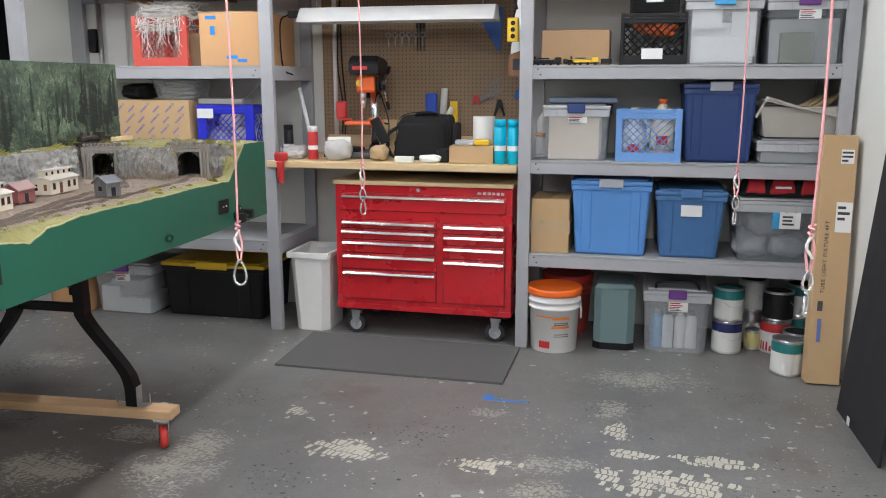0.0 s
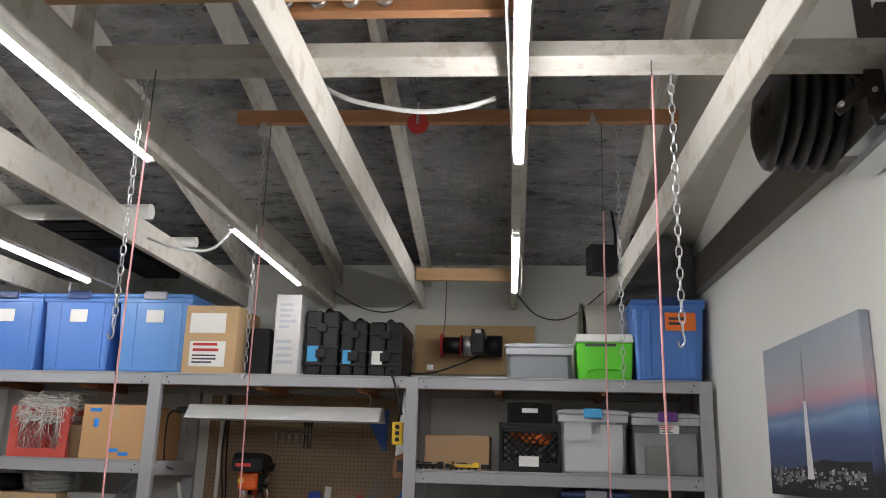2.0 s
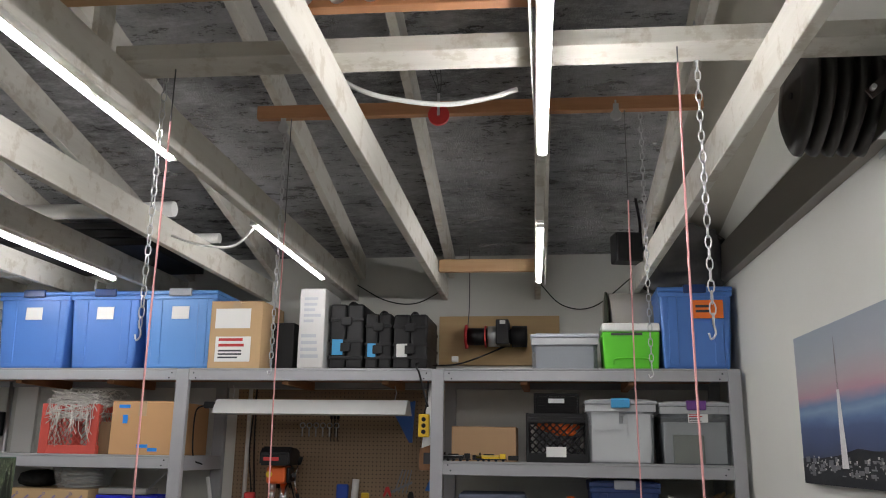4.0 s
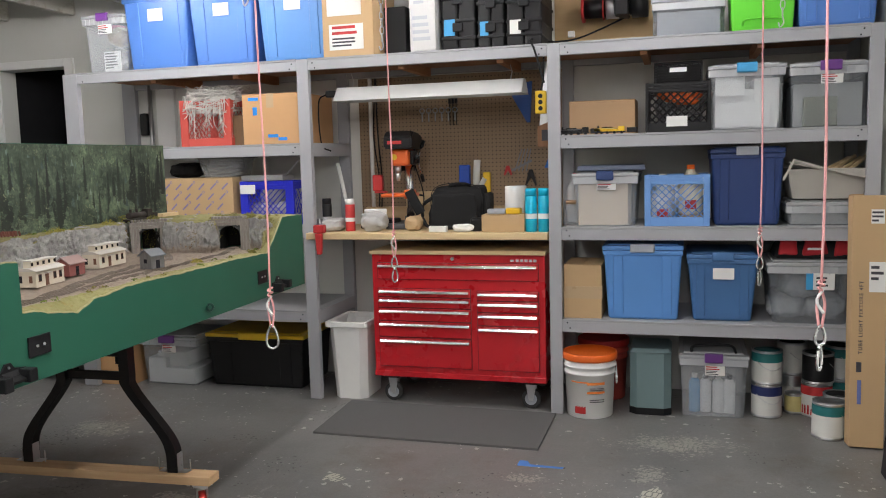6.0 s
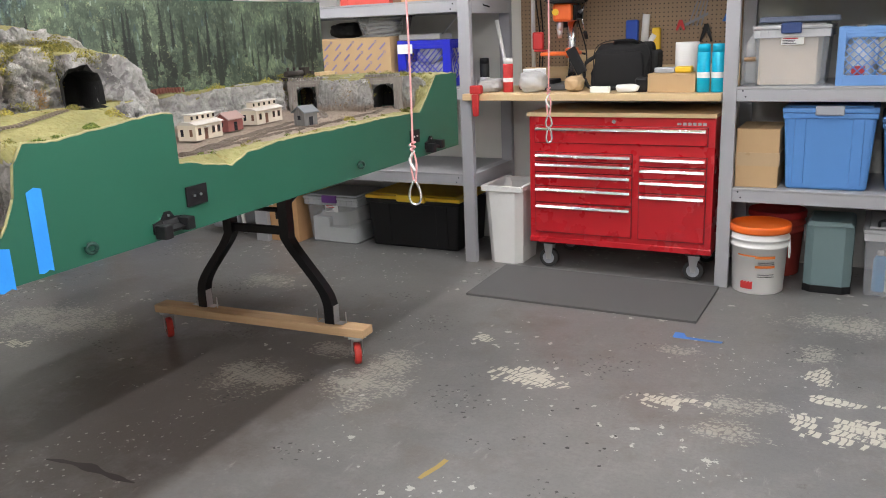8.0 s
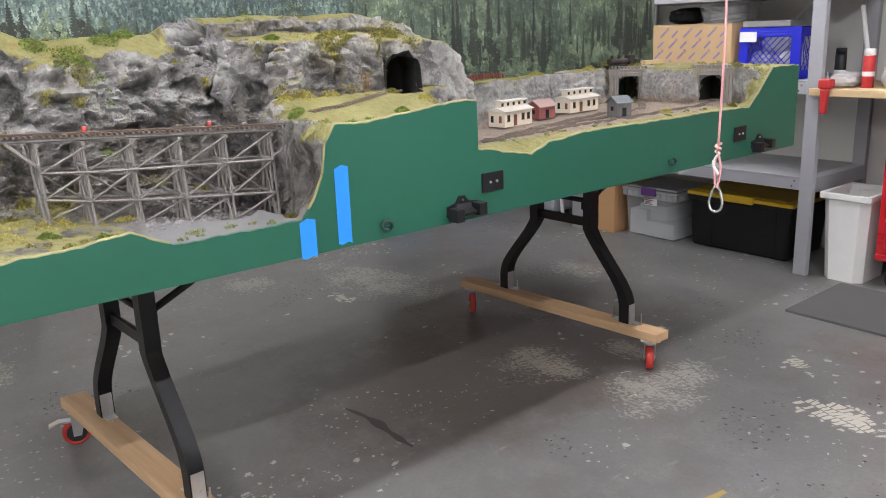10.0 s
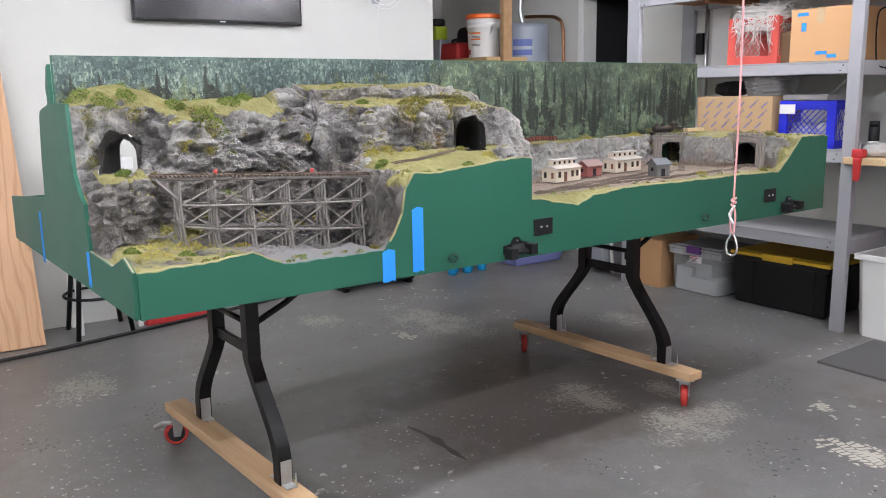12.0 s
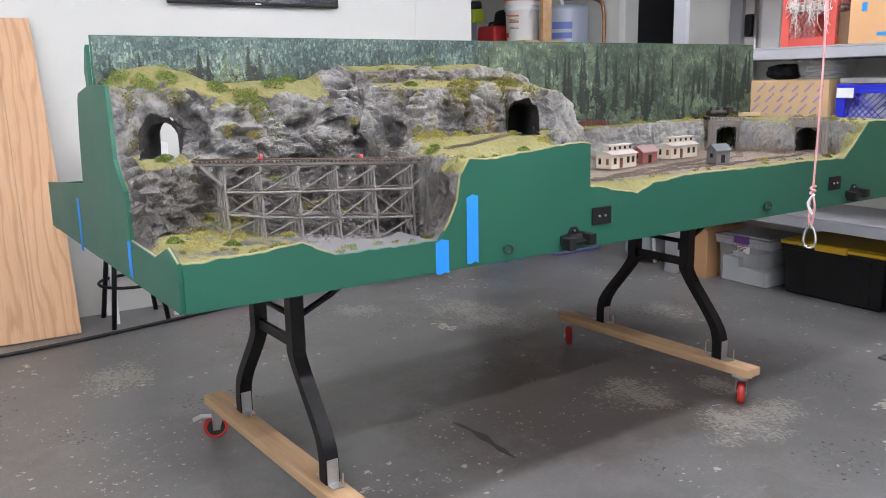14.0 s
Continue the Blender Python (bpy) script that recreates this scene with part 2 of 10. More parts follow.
def floor_material():
    m, nt, p = nodes_of("worn_painted_concrete")
    v = coords(nt)
    big, mid, fine = noisy(nt, v, 0.8, 5.0), noisy(nt, v, 4.0, 8.0, 0.75), noisy(nt, v, 60.0, 5.0, 0.75)
    a = mix(nt, ramp(nt, big, [(0.35, (0, 0, 0)), (0.65, (1, 1, 1))]), (0.138, 0.136, 0.132), (0.194, 0.191, 0.184))
    a = mix(nt, ramp(nt, mid, [(0.48, (0, 0, 0)), (0.7, (0.6, 0.6, 0.6))]), a, (0.25, 0.24, 0.23))
    a = mix(nt, ramp(nt, fine, [(0.45, (0, 0, 0)), (0.7, (0.45, 0.45, 0.45))]), a, (0.11, 0.11, 0.11))
    # brown oily blotches
    a = mix(nt, ramp(nt, noisy(nt, v, 1.5, 7.0, 0.75), [(0.52, (0, 0, 0)), (0.66, (0.7, 0.7, 0.7))]), a, (0.135, 0.115, 0.1))
    a = mix(nt, ramp(nt, noisy(nt, v, 5.5, 7.0, 0.8), [(0.62, (0, 0, 0)), (0.68, (0.6, 0.6, 0.6))]), a, (0.1, 0.085, 0.075))
    # one wide brown oil stain, darkened further to paint in the model railway's shadow
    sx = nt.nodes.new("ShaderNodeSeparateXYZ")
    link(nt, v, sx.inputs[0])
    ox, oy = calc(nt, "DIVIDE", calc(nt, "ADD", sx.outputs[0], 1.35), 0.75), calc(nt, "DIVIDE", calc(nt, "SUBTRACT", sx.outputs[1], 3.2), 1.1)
    oil_shade = calc(nt, "SUBTRACT", 1.0, calc(nt, "ADD", calc(nt, "MULTIPLY", ox, ox), calc(nt, "MULTIPLY", oy, oy)))
    oil_shade = calc(nt, "ADD", oil_shade, calc(nt, "MULTIPLY", calc(nt, "SUBTRACT", noisy(nt, v, 4.0, 8.0, 0.75), 0.5), 2.2))
    a = mix(nt, ramp(nt, oil_shade, [(0.1, (0, 0, 0)), (0.6, (0.75, 0.75, 0.75))]), a, (0.085, 0.07, 0.06))
    # long pale scuffs
    scuff = noisy(nt, coords(nt, (2.5, 0.7, 1)), 7.0, 7.0, 0.75)
    a = mix(nt, ramp(nt, scuff, [(0.6, (0, 0, 0)), (0.72, (0.55, 0.55, 0.55))]), a, (0.34, 0.33, 0.31))
    # white chips and dark drips
    flake = ramp(nt, noisy(nt, v, 13.0, 9.0, 0.82), [(0.63, (0, 0, 0)), (0.66, (1, 1, 1))])
    flake = calc(nt, "MULTIPLY", flake, ramp(nt, noisy(nt, v, 1.1, 3.0), [(0.47, (0, 0, 0)), (0.56, (1, 1, 1))]))
    chips = calc(nt, "MAXIMUM", calc(nt, "MULTIPLY", flake, 0.75), specks(nt, v, 11.0, 0.1, 1.6, 0.57, 1.5))
    a = mix(nt, calc(nt, "MULTIPLY", chips, 0.8), a, (0.5, 0.49, 0.45))
    a = mix(nt, calc(nt, "MULTIPLY", specks(nt, v, 30.0, 0.2, 1.9, 0.6, 1.2), 0.9), a, (0.03, 0.028, 0.026))
    # fine white crumbs everywhere, and a trail of oil drips
    a = mix(nt, calc(nt, "MULTIPLY", specks(nt, v, 21.0, 0.06, 1.3, 0.56, 1.1), 0.75), a, (0.5, 0.49, 0.46))
    dx, dy = calc(nt, "DIVIDE", calc(nt, "SUBTRACT", sx.outputs[0], 0.3), 0.2), calc(nt, "DIVIDE", calc(nt, "SUBTRACT", sx.outputs[1], 3.55), 0.38)
    trail = calc(nt, "LESS_THAN", calc(nt, "ADD", calc(nt, "MULTIPLY", dx, dx), calc(nt, "MULTIPLY", dy, dy)), calc(nt, "MULTIPLY", noisy(nt, v, 5.0, 3.0), 2.0))
    a = mix(nt, calc(nt, "MULTIPLY", specks(nt, v, 15.0, 0.13, 9.0, 0.52, 0.12), trail), a, (0.02, 0.018, 0.017))
    # cream patches of old glue in the print of a notched trowel
    turned = nt.nodes.new("ShaderNodeMapping")
    turned.inputs["Rotation"].default_value = (0, 0, 0.25)
    wv = nt.nodes.new("ShaderNodeVectorMath")
    nz = node(nt, "ShaderNodeTexNoise", Scale=6.0, Detail=3.0)
    link(nt, v, nz.inputs["Vector"])
    wv.operation = "MULTIPLY_ADD"
    link(nt, nz.outputs["Color"], wv.inputs[0])
    wv.inputs[1].default_value = (0.09, 0.07, 0)
    link(nt, v, wv.inputs[2])
    link(nt, wv.outputs[0], turned.inputs[0])
    br = node(nt, "ShaderNodeTexBrick", Scale=1.0)
    br.inputs["Brick Width"].default_value, br.inputs["Row Height"].default_value = 0.026, 0.052
    br.inputs["Mortar Size"].default_value = 0.0035
    br.inputs["Mortar Smooth"].default_value = 0.3
    br.inputs["Color1"].default_value, br.inputs["Color2"].default_value = (0, 0, 0, 1), (1, 1, 1, 1)
    br.inputs["Mortar"].default_value = (0, 0, 0, 1)
    link(nt, turned.outputs[0], br.inputs["Vector"])
    sep = nt.nodes.new("ShaderNodeSeparateXYZ")
    link(nt, v, sep.inputs[0])
    total = None
    crumbs = None
    for px, py, rx, ry in PATCHES + CRUMBLED:
        dx = calc(nt, "DIVIDE", calc(nt, "SUBTRACT", sep.outputs[0], px), rx)
        dy = calc(nt, "DIVIDE", calc(nt, "SUBTRACT", sep.outputs[1], py), ry)
        r = calc(nt, "ADD", calc(nt, "MULTIPLY", dx, dx), calc(nt, "MULTIPLY", dy, dy))
        near = calc(nt, "MAXIMUM", calc(nt, "SUBTRACT", 1.0, r), -1.0)
        if (px, py, rx, ry) in PATCHES:
            total = near if total is None else calc(nt, "MAXIMUM", total, near)
        else:
            crumbs = near if crumbs is None else calc(nt, "MAXIMUM", crumbs, near)
    edge = calc(nt, "ADD", total, calc(nt, "MULTIPLY", calc(nt, "SUBTRACT", noisy(nt, v, 9.0, 6.0, 0.65), 0.5), 1.5))
    edge = calc(nt, "ADD", edge, calc(nt, "MULTIPLY", calc(nt, "SUBTRACT", br.outputs[0], 0.5), 0.85))
    mask = ramp(nt, edge, [(0.48, (0, 0, 0)), (0.52, (1, 1, 1))])
    joint = calc(nt, "SUBTRACT", 1.0, calc(nt, "MULTIPLY", br.outputs[1], ramp(nt, noisy(nt, v, 16.0, 4.0, 0.7), [(0.42, (0.05, 0.05, 0.05)), (0.56, (0.9, 0.9, 0.9))])))
    mask = calc(nt, "MULTIPLY", mask, joint)
    # the same glue worn down to crumbs
    worn = calc(nt, "ADD", crumbs, calc(nt, "MULTIPLY", calc(nt, "SUBTRACT", noisy(nt, coords(nt, (1, 1.5, 1)), 42.0, 4.0, 0.65), 0.5), 5.5))
    worn = calc(nt, "ADD", worn, calc(nt, "MULTIPLY", calc(nt, "SUBTRACT", noisy(nt, v, 5.0, 5.0, 0.7), 0.5), 4.5))
    mask = calc(nt, "MAXIMUM", mask, calc(nt, "MULTIPLY", ramp(nt, worn, [(0.42, (0, 0, 0)), (0.72, (1, 1, 1))]), calc(nt, "MULTIPLY", joint, 0.46)))
    a = mix(nt, calc(nt, "MULTIPLY", mask, 0.9), a, mix(nt, fine, (0.4, 0.38, 0.31), (0.66, 0.63, 0.54)))
    link(nt, a, p.inputs["Base Color"])
    link(nt, ramp(nt, mid, [(0.3, (0.28, 0.28, 0.28)), (0.75, (0.5, 0.5, 0.5))]), p.inputs["Roughness"])
    p.inputs["Specular IOR Level"].default_value = 0.35
    bumped(nt, p, calc(nt, "ADD", fine, mask), 0.15)
    return m


PATCHES = [(-0.09, 3.87, 0.21, 0.14), (0.5, 3.86, 0.19, 0.08), (1.2, 3.86, 0.34, 0.14), (1.02, 4.3, 0.08, 0.13), (1.4, 4.1, 0.2, 0.06), (1.08, 4.1, 0.12, 0.05), (-0.46, 4.22, 0.07, 0.06), (-2.64, 3.28, 0.13, 0.07)]
CRUMBLED = [(1.11, 4.99, 0.34, 0.17), (0.74, 3.93, 0.2, 0.09), (0.41, 4.4, 0.12, 0.06), (-2.75, 3.6, 0.5, 0.25), (-2.84, 1.48, 0.25, 0.18), (-0.7, 3.6, 0.18, 0.32), (-1.19, 3.4, 0.22, 0.22), (-1.06, 3.8, 0.14, 0.1), (-3.25, 3.0, 0.22, 0.16), (0.75, 3.7, 0.15, 0.1), (-2.1, 4.62, 0.22, 0.14), (1.0, 4.55, 0.1, 0.12)]
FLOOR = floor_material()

# ---- building helpers ----


def box(bm, x0, x1, y0, y1, z0, z1, bev=0.0):
    g = bmesh.ops.create_cube(bm, size=1.0)
    vs = g["verts"]
    for v in vs:
        v.co = Vector(((x0 + x1) / 2 + v.co.x * (x1 - x0), (y0 + y1) / 2 + v.co.y * (y1 - y0), (z0 + z1) / 2 + v.co.z * (z1 - z0)))
    if bev:
        es = list({e for v in vs for e in v.link_edges})
        bmesh.ops.bevel(bm, geom=es, offset=bev, segments=2, affect="EDGES", profile=0.5)
    return bm


def frus(bm, z0, z1, w0, d0, w1, d1, bev=0.0, cx=0.0, cy=0.0):
    """A block that widens from (w0, d0) below to (w1, d1) above."""
    vs = [bm.verts.new((cx + sx * w / 2, cy + sy * d / 2, z)) for z, w, d in ((z0, w0, d0), (z1, w1, d1)) for sx, sy in ((-1, -1), (1, -1), (1, 1), (-1, 1))]
    fs = [bm.faces.new([vs[i] for i in q]) for q in ((3, 2, 1, 0), (4, 5, 6, 7), (0, 1, 5, 4), (1, 2, 6, 5), (2, 3, 7, 6), (3, 0, 4, 7))]
    if bev:
        es = list({e for f in fs for e in f.edges})
        bmesh.ops.bevel(bm, geom=es, offset=bev, segments=3, affect="EDGES", profile=0.5)
    return bm


def tub(bm, z0, z1, w0, d0, w1, d1, wall=0.004, bev=0.02):
    """An open box with thin walls."""
    ring = []
    for z, w, d in ((z0, w0, d0), (z1, w1, d1), (z1, w1 - 2 * wall, d1 - 2 * wall), (z0 + wall, w0 - 2 * wall, d0 - 2 * wall)):
        c = min(bev, w * 0.2, d * 0.2)
        pts = []
        for sx, sy, flip in ((-1, -1, 0), (1, -1, 1), (1, 1, 0), (-1, 1, 1)):
            a, b = (sx * w / 2, sy * (d / 2 - c)), (sx * (w / 2 - c), sy * d / 2)
            pts += [b, a] if flip else [a, b]
        ring.append([bm.verts.new((x, y, z)) for x, y in pts])
    n = len(ring[0])
    for a, b in zip(ring, ring[1:]):
        for i in range(n):
            bm.faces.new((a[i], a[(i + 1) % n], b[(i + 1) % n], b[i]))
    bm.faces.new(ring[0][::-1])
    bm.faces.new(ring[3])
    return bm


def rod(bm, p0, p1, r0, r1=None, n=12, caps=True):
    p0, p1 = Vector(p0), Vector(p1)
    r1 = r0 if r1 is None else r1
    q = (p1 - p0).to_track_quat("Z", "Y")
    a, b = [], []
    for i in range(n):
        c = Vector((math.cos(2 * math.pi * i / n), math.sin(2 * math.pi * i / n), 0))
        a.append(bm.verts.new(p0 + q @ (c * r0)))
        b.append(bm.verts.new(p1 + q @ (c * r1)))
    for i in range(n):
        bm.faces.new((a[i], a[(i + 1) % n], b[(i + 1) % n], b[i])).smooth = n > 6
    if caps:
        bm.faces.new(a[::-1])
        bm.faces.new(b)
    return bm


def lathe(bm, prof, n=24, cx=0.0, cy=0.0):
    """Turn a profile of (radius, z) about the upright axis."""
    rings = [[bm.verts.new((cx + max(r, 1e-4) * math.cos(2 * math.pi * i / n), cy + max(r, 1e-4) * math.sin(2 * math.pi * i / n), z)) for i in range(n)] for r, z in prof]
    for a, b in zip(rings, rings[1:]):
        for i in range(n):
            bm.faces.new((a[i], a[(i + 1) % n], b[(i + 1) % n], b[i])).smooth = True
    bm.faces.new(rings[0][::-1])
    bm.faces.new(rings[-1])
    return bm


def hose(bm, pts, r, n=6, closed=False):
    """A round bar along a line of points."""
    pts = [Vector(p) for p in pts]
    rings = []
    m = len(pts)
    for i, p in enumerate(pts):
        if closed:
            t = pts[(i + 1) % m] - pts[i - 1]
        else:
            t = pts[min(i + 1, m - 1)] - pts[max(i - 1, 0)]
        t.normalize()
        up = Vector((0, 0, 1)) if abs(t.z) < 0.9 else Vector((0, 1, 0))
        s = t.cross(up).normalized()
        u = s.cross(t)
        rings.append([bm.verts.new(p + (s * math.cos(2 * math.pi * k / n) + u * math.sin(2 * math.pi * k / n)) * r) for k in range(n)])
    pairs = list(zip(rings, rings[1:])) + ([(rings[-1], rings[0])] if closed else [])
    for a, b in pairs:
        for k in range(n):
            bm.faces.new((a[k], a[(k + 1) % n], b[(k + 1) % n], b[k])).smooth = True
    if not closed:
        bm.faces.new(rings[0][::-1])
        bm.faces.new(rings[-1])
    return bm


def slab(bm, outline, axis, a, b):
    """An outline in the plane across axis ('x', 'y' or 'z'), filled and given thickness from a to b."""
    def at(u, v, w):
        return {"x": (w, u, v), "y": (u, w, v), "z": (u, v, w)}[axis]
    lo = [bm.verts.new(at(u, v, a)) for u, v in outline]
    hi = [bm.verts.new(at(u, v, b)) for u, v in outline]
    bm.faces.new(lo[::-1])
    bm.faces.new(hi)
    n = len(lo)
    for i in range(n):
        bm.faces.new((lo[i], lo[(i + 1) % n], hi[(i + 1) % n], hi[i]))
    bmesh.ops.recalc_face_normals(bm, faces=bm.faces[:])
    return bm


def curve_pts(pts, n=24):
    """A smooth line through a few points."""
    pts = [Vector(p) for p in pts]
    out = []
    ext = [pts[0] * 2 - pts[1]] + pts + [pts[-1] * 2 - pts[-2]]
    per = max(2, n // (len(pts) - 1))
    for i in range(1, len(ext) - 2):
        p0, p1, p2, p3 = ext[i - 1:i + 3]
        for k in range(per):
            t = k / per
            out.append(0.5 * (2 * p1 + (p2 - p0) * t + (2 * p0 - 5 * p1 + 4 * p2 - p3) * t * t + (3 * p1 - p0 - 3 * p2 + p3) * t * t * t))
    return out + [pts[-1]]


def turb(x, y, z, octaves=4):
    return noise.fractal(Vector((x, y, z)), 1.0, 2.0, octaves)


def fade(a, b, x):
    t = min(1.0, max(0.0, (x - a) / (b - a)))
    return t * t * (3 - 2 * t)


def thing(name, label, category, at=(0, 0, 0), turn=0.0, group="", kind=""):
    ob = new(name)
    ob.empty_display_size = 0.1
    ob.matrix_basis = pose(*at, 0, 0, turn)
    return tagged(ob, label, category, group, kind)


def part(name, bm, material, parent, label=""):
    me = bpy.data.meshes.new(name)
    bm.to_mesh(me)
    bm.free()
    me.materials.append(material)
    ob = new(name, me)
    ob.parent = parent
    return tagged(ob, label)


def solo(name, bm, material, label, category, at=(0, 0, 0), turn=0.0, group="", kind=""):
    """A thing that is one mesh."""
    me = bpy.data.meshes.new(name)
    bm.to_mesh(me)
    bm.free()
    me.materials.append(material)
    ob = new(name, me)
    ob.matrix_basis = pose(*at, 0, 0, turn)
    return tagged(ob, label, category, group, kind)


def N():
    return bmesh.new()


def plate(parent, name, x0, x1, z0, z1, y, material, label="", thick=0.0015):
    """A thin label or bar on a front that faces -y."""
    return part(name, box(N(), x0, x1, y - thick, y + 0.001, z0, z1), material, parent, label)


def bars(parent, x0, x1, z0, z1, y, rows, material=INK, seed=1):
    """Lines of unreadable print as plain bars."""
    rnd = random.Random(seed)
    bm = N()
    h = (z1 - z0) / (rows * 2 - 1)
    for r in range(rows):
        z = z1 - h * (2 * r + 1)
        box(bm, x0, x0 + (x1 - x0) * rnd.uniform(0.55, 1.0), y - 0.0026, y - 0.0016, z, z + h)
    return part("print", bm, material, parent)


# ---- structure ----
BACK, RIGHT, LEFT, NEAR, FRONT = 6.05, 2.10, -4.15, -3.2, 5.4


def mark():
    return len(scene.collection.objects)


def askew(start, degrees=1.9, at=(0.41, 6.05)):
    """Turn what was built since mark() about an upright axis: roof and side wall do not stand square to the shelf."""
    m = Matrix.Translation((at[0], at[1], 0)) @ pose(0, 0, 0, 0, 0, degrees) @ Matrix.Translation((-at[0], -at[1], 0))
    for ob in list(scene.collection.objects)[start:]:
        if ob.parent is None:
            ob.matrix_basis = m @ ob.matrix_basis


def structure(name, bm, material, label, category):
    return solo(name, bm, material, label, category, kind="structure")


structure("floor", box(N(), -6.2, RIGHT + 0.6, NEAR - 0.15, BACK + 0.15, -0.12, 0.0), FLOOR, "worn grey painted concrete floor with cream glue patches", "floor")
bm = N()
box(bm, -3.36, RIGHT + 0.15, BACK, BACK + 0.15, 0, 3.6)
box(bm, -6.2, -3.97, BACK, BACK + 0.15, 0, 3.6)
box(bm, -3.97, -3.36, BACK, BACK + 0.15, 2.26, 3.6)
structure("wall_back", bm, WALL, "plain off-white painted back wall with a dark doorway", "wall")
here = mark()
structure("wall_right", box(N(), RIGHT, RIGHT + 0.15, NEAR - 0.3, BACK, 0, 4.6), WALL, "plain off-white painted side wall", "wall")
askew(here)
bm = N()
box(bm, LEFT - 0.15, LEFT, NEAR, 4.55, 0, 3.9)
structure("wall_left", bm, WALL, "plain off-white painted wall with a television", "wall")
bm = N()
box(bm, -6.2, LEFT - 0.15, 4.4, 4.55, 0, 3.9)
box(bm, -6.35, -6.2, 4.4, BACK + 0.15, 0, 3.9)
structure("wall_nook", bm, WALL, "plain painted walls of the storage nook", "wall")
# unseen near wall, made pale to bounce light onto the shelf fronts
NEARWALL = paint("pale_bounce_paint", (0.42, 0.405, 0.38), 0.6, var=0.1, scale=2)
structure("wall_near", box(N(), -4.3, RIGHT + 0.5, NEAR - 0.15, NEAR, 0, 3.9), NEARWALL, "unseen pale wall that bounces light towards the shelves", "wall")
# black panel and passage linings stand in for the shade beyond the doorway
structure("doorway_dark", box(N(), -4.02, -3.3, BACK + 0.9, BACK + 0.95, 0, 2.4), BLACKBOARD, "black panel standing in for the shade behind the open doorway", "backdrop")
bm = N()
box(bm, -4.04, -4.02, BACK + 0.15, BACK + 0.9, 0, 2.4)
box(bm, -3.3, -3.28, BACK + 0.15, BACK + 0.9, 0, 2.4)
box(bm, -4.04, -3.28, BACK + 0.15, BACK + 0.95, 2.4, 2.42)
structure("wall_passage", bm, BLACKBOARD, "black passage walls that paint in the shade behind the doorway", "wall")
bm = N()
box(bm, -4.03, -3.97, BACK - 0.02, BACK, 0, 2.32, 0.004)
box(bm, -3.36, -3.28, BACK - 0.02, BACK, 0, 2.32, 0.004)
box(bm, -3.97, -3.36, BACK - 0.02, BACK, 2.26, 2.32, 0.004)
structure("trim_door", bm, WHITEPL, "white painted door casing", "trim")

# ---- roof ----


def foil_material():
    m, nt, p = nodes_of("foil_insulation")
    v = coords(nt, (1, 1, 1))
    w = noisy(nt, coords(nt, (5, 13, 5)), 1.0, 8.0, 0.8)
    f = noisy(nt, v, 110.0, 3.0)
    tone = ramp(nt, noisy(nt, v, 1.3, 5.0, 0.7), [(0.32, (0.13, 0.13, 0.135)), (0.68, (0.5, 0.5, 0.52))])
    link(nt, mix(nt, ramp(nt, w, [(0.5, (0, 0, 0)), (0.66, (0.8, 0.8, 0.8))]), tone, (0.66, 0.66, 0.69)), p.inputs["Base Color"])
    p.inputs["Metallic"].default_value = 0.7
    link(nt, ramp(nt, w, [(0.3, (0.2, 0.2, 0.2)), (0.7, (0.42, 0.42, 0.42))]), p.inputs["Roughness"])
    bumped(nt, p, calc(nt, "ADD", calc(nt, "MULTIPLY", w, 2.4), calc(nt, "MULTIPLY", f, 1.2)), 1.0, 0.016)
    return m


FOIL = foil_material()
JOIST_Z, JOIST_H = 2.63, 0.14


def roof_z(y):
    """Underside of the roof deck."""
    return 2.93 + 0.22 * (BACK - y)


bm = N()
slab(bm, [(BACK + 0.15, roof_z(BACK + 0.15)), (NEAR - 0.15, roof_z(NEAR - 0.15)), (NEAR - 0.15, roof_z(NEAR - 0.15) + 0.05), (BACK + 0.15, roof_z(BACK + 0.15) + 0.05)], "x", -6.3, RIGHT + 0.55)
structure("ceiling", bm, FOIL, "crinkled foil insulation under the roof boards", "ceiling")
bm = N()
slab(bm, [(BACK, roof_z(BACK) - 0.012), (NEAR, roof_z(NEAR) - 0.012), (NEAR, roof_z(NEAR) - 0.004), (BACK, roof_z(BACK) - 0.004)], "x", 1.66, RIGHT + 0.4)
structure("ceiling_board", bm, paint("cream_roof_board", (0.52, 0.49, 0.42), 0.8, var=0.12, scale=3, bump=0.15, grain=40), "old cream painted roof boards beside the wall", "ceiling")

JOISTS = [0.385 + 0.607 * k for k in range(-7, 3)]


def joist_turn(x):
    """The joists fan out a little towards the near end."""
    return 0.2 + 1.0 * fade(-1.0, 0.4, x) + 0.6 * fade(0.5, 1.6, x)


for k, x in enumerate(JOISTS):
    here = mark()
    j = thing("ceiling_joist", "old white painted timber joist under the roof", "joist", (x, 0, 0), group="ceiling joists", kind="structure")
    part("joist", box(N(), -0.019, 0.019, NEAR, BACK, JOIST_Z, JOIST_Z + JOIST_H, 0.004), JOIST, j)
    bm = N()
    slab(bm, [(BACK, roof_z(BACK) - 0.15), (NEAR, roof_z(NEAR) - 0.15), (NEAR, roof_z(NEAR)), (BACK, roof_z(BACK))], "x", 0.022, 0.06)
    part("rafter", bm, JOIST, j)
    for y in (2.72,) if abs(x + 0.22) < 0.05 else ():
        part("web", box(N(), -0.04, -0.0195, y, y + 0.085, JOIST_Z + 0.0, roof_z(y) - 0.01, 0.003), JOIST, j)
    askew(here, joist_turn(x), (x, BACK))


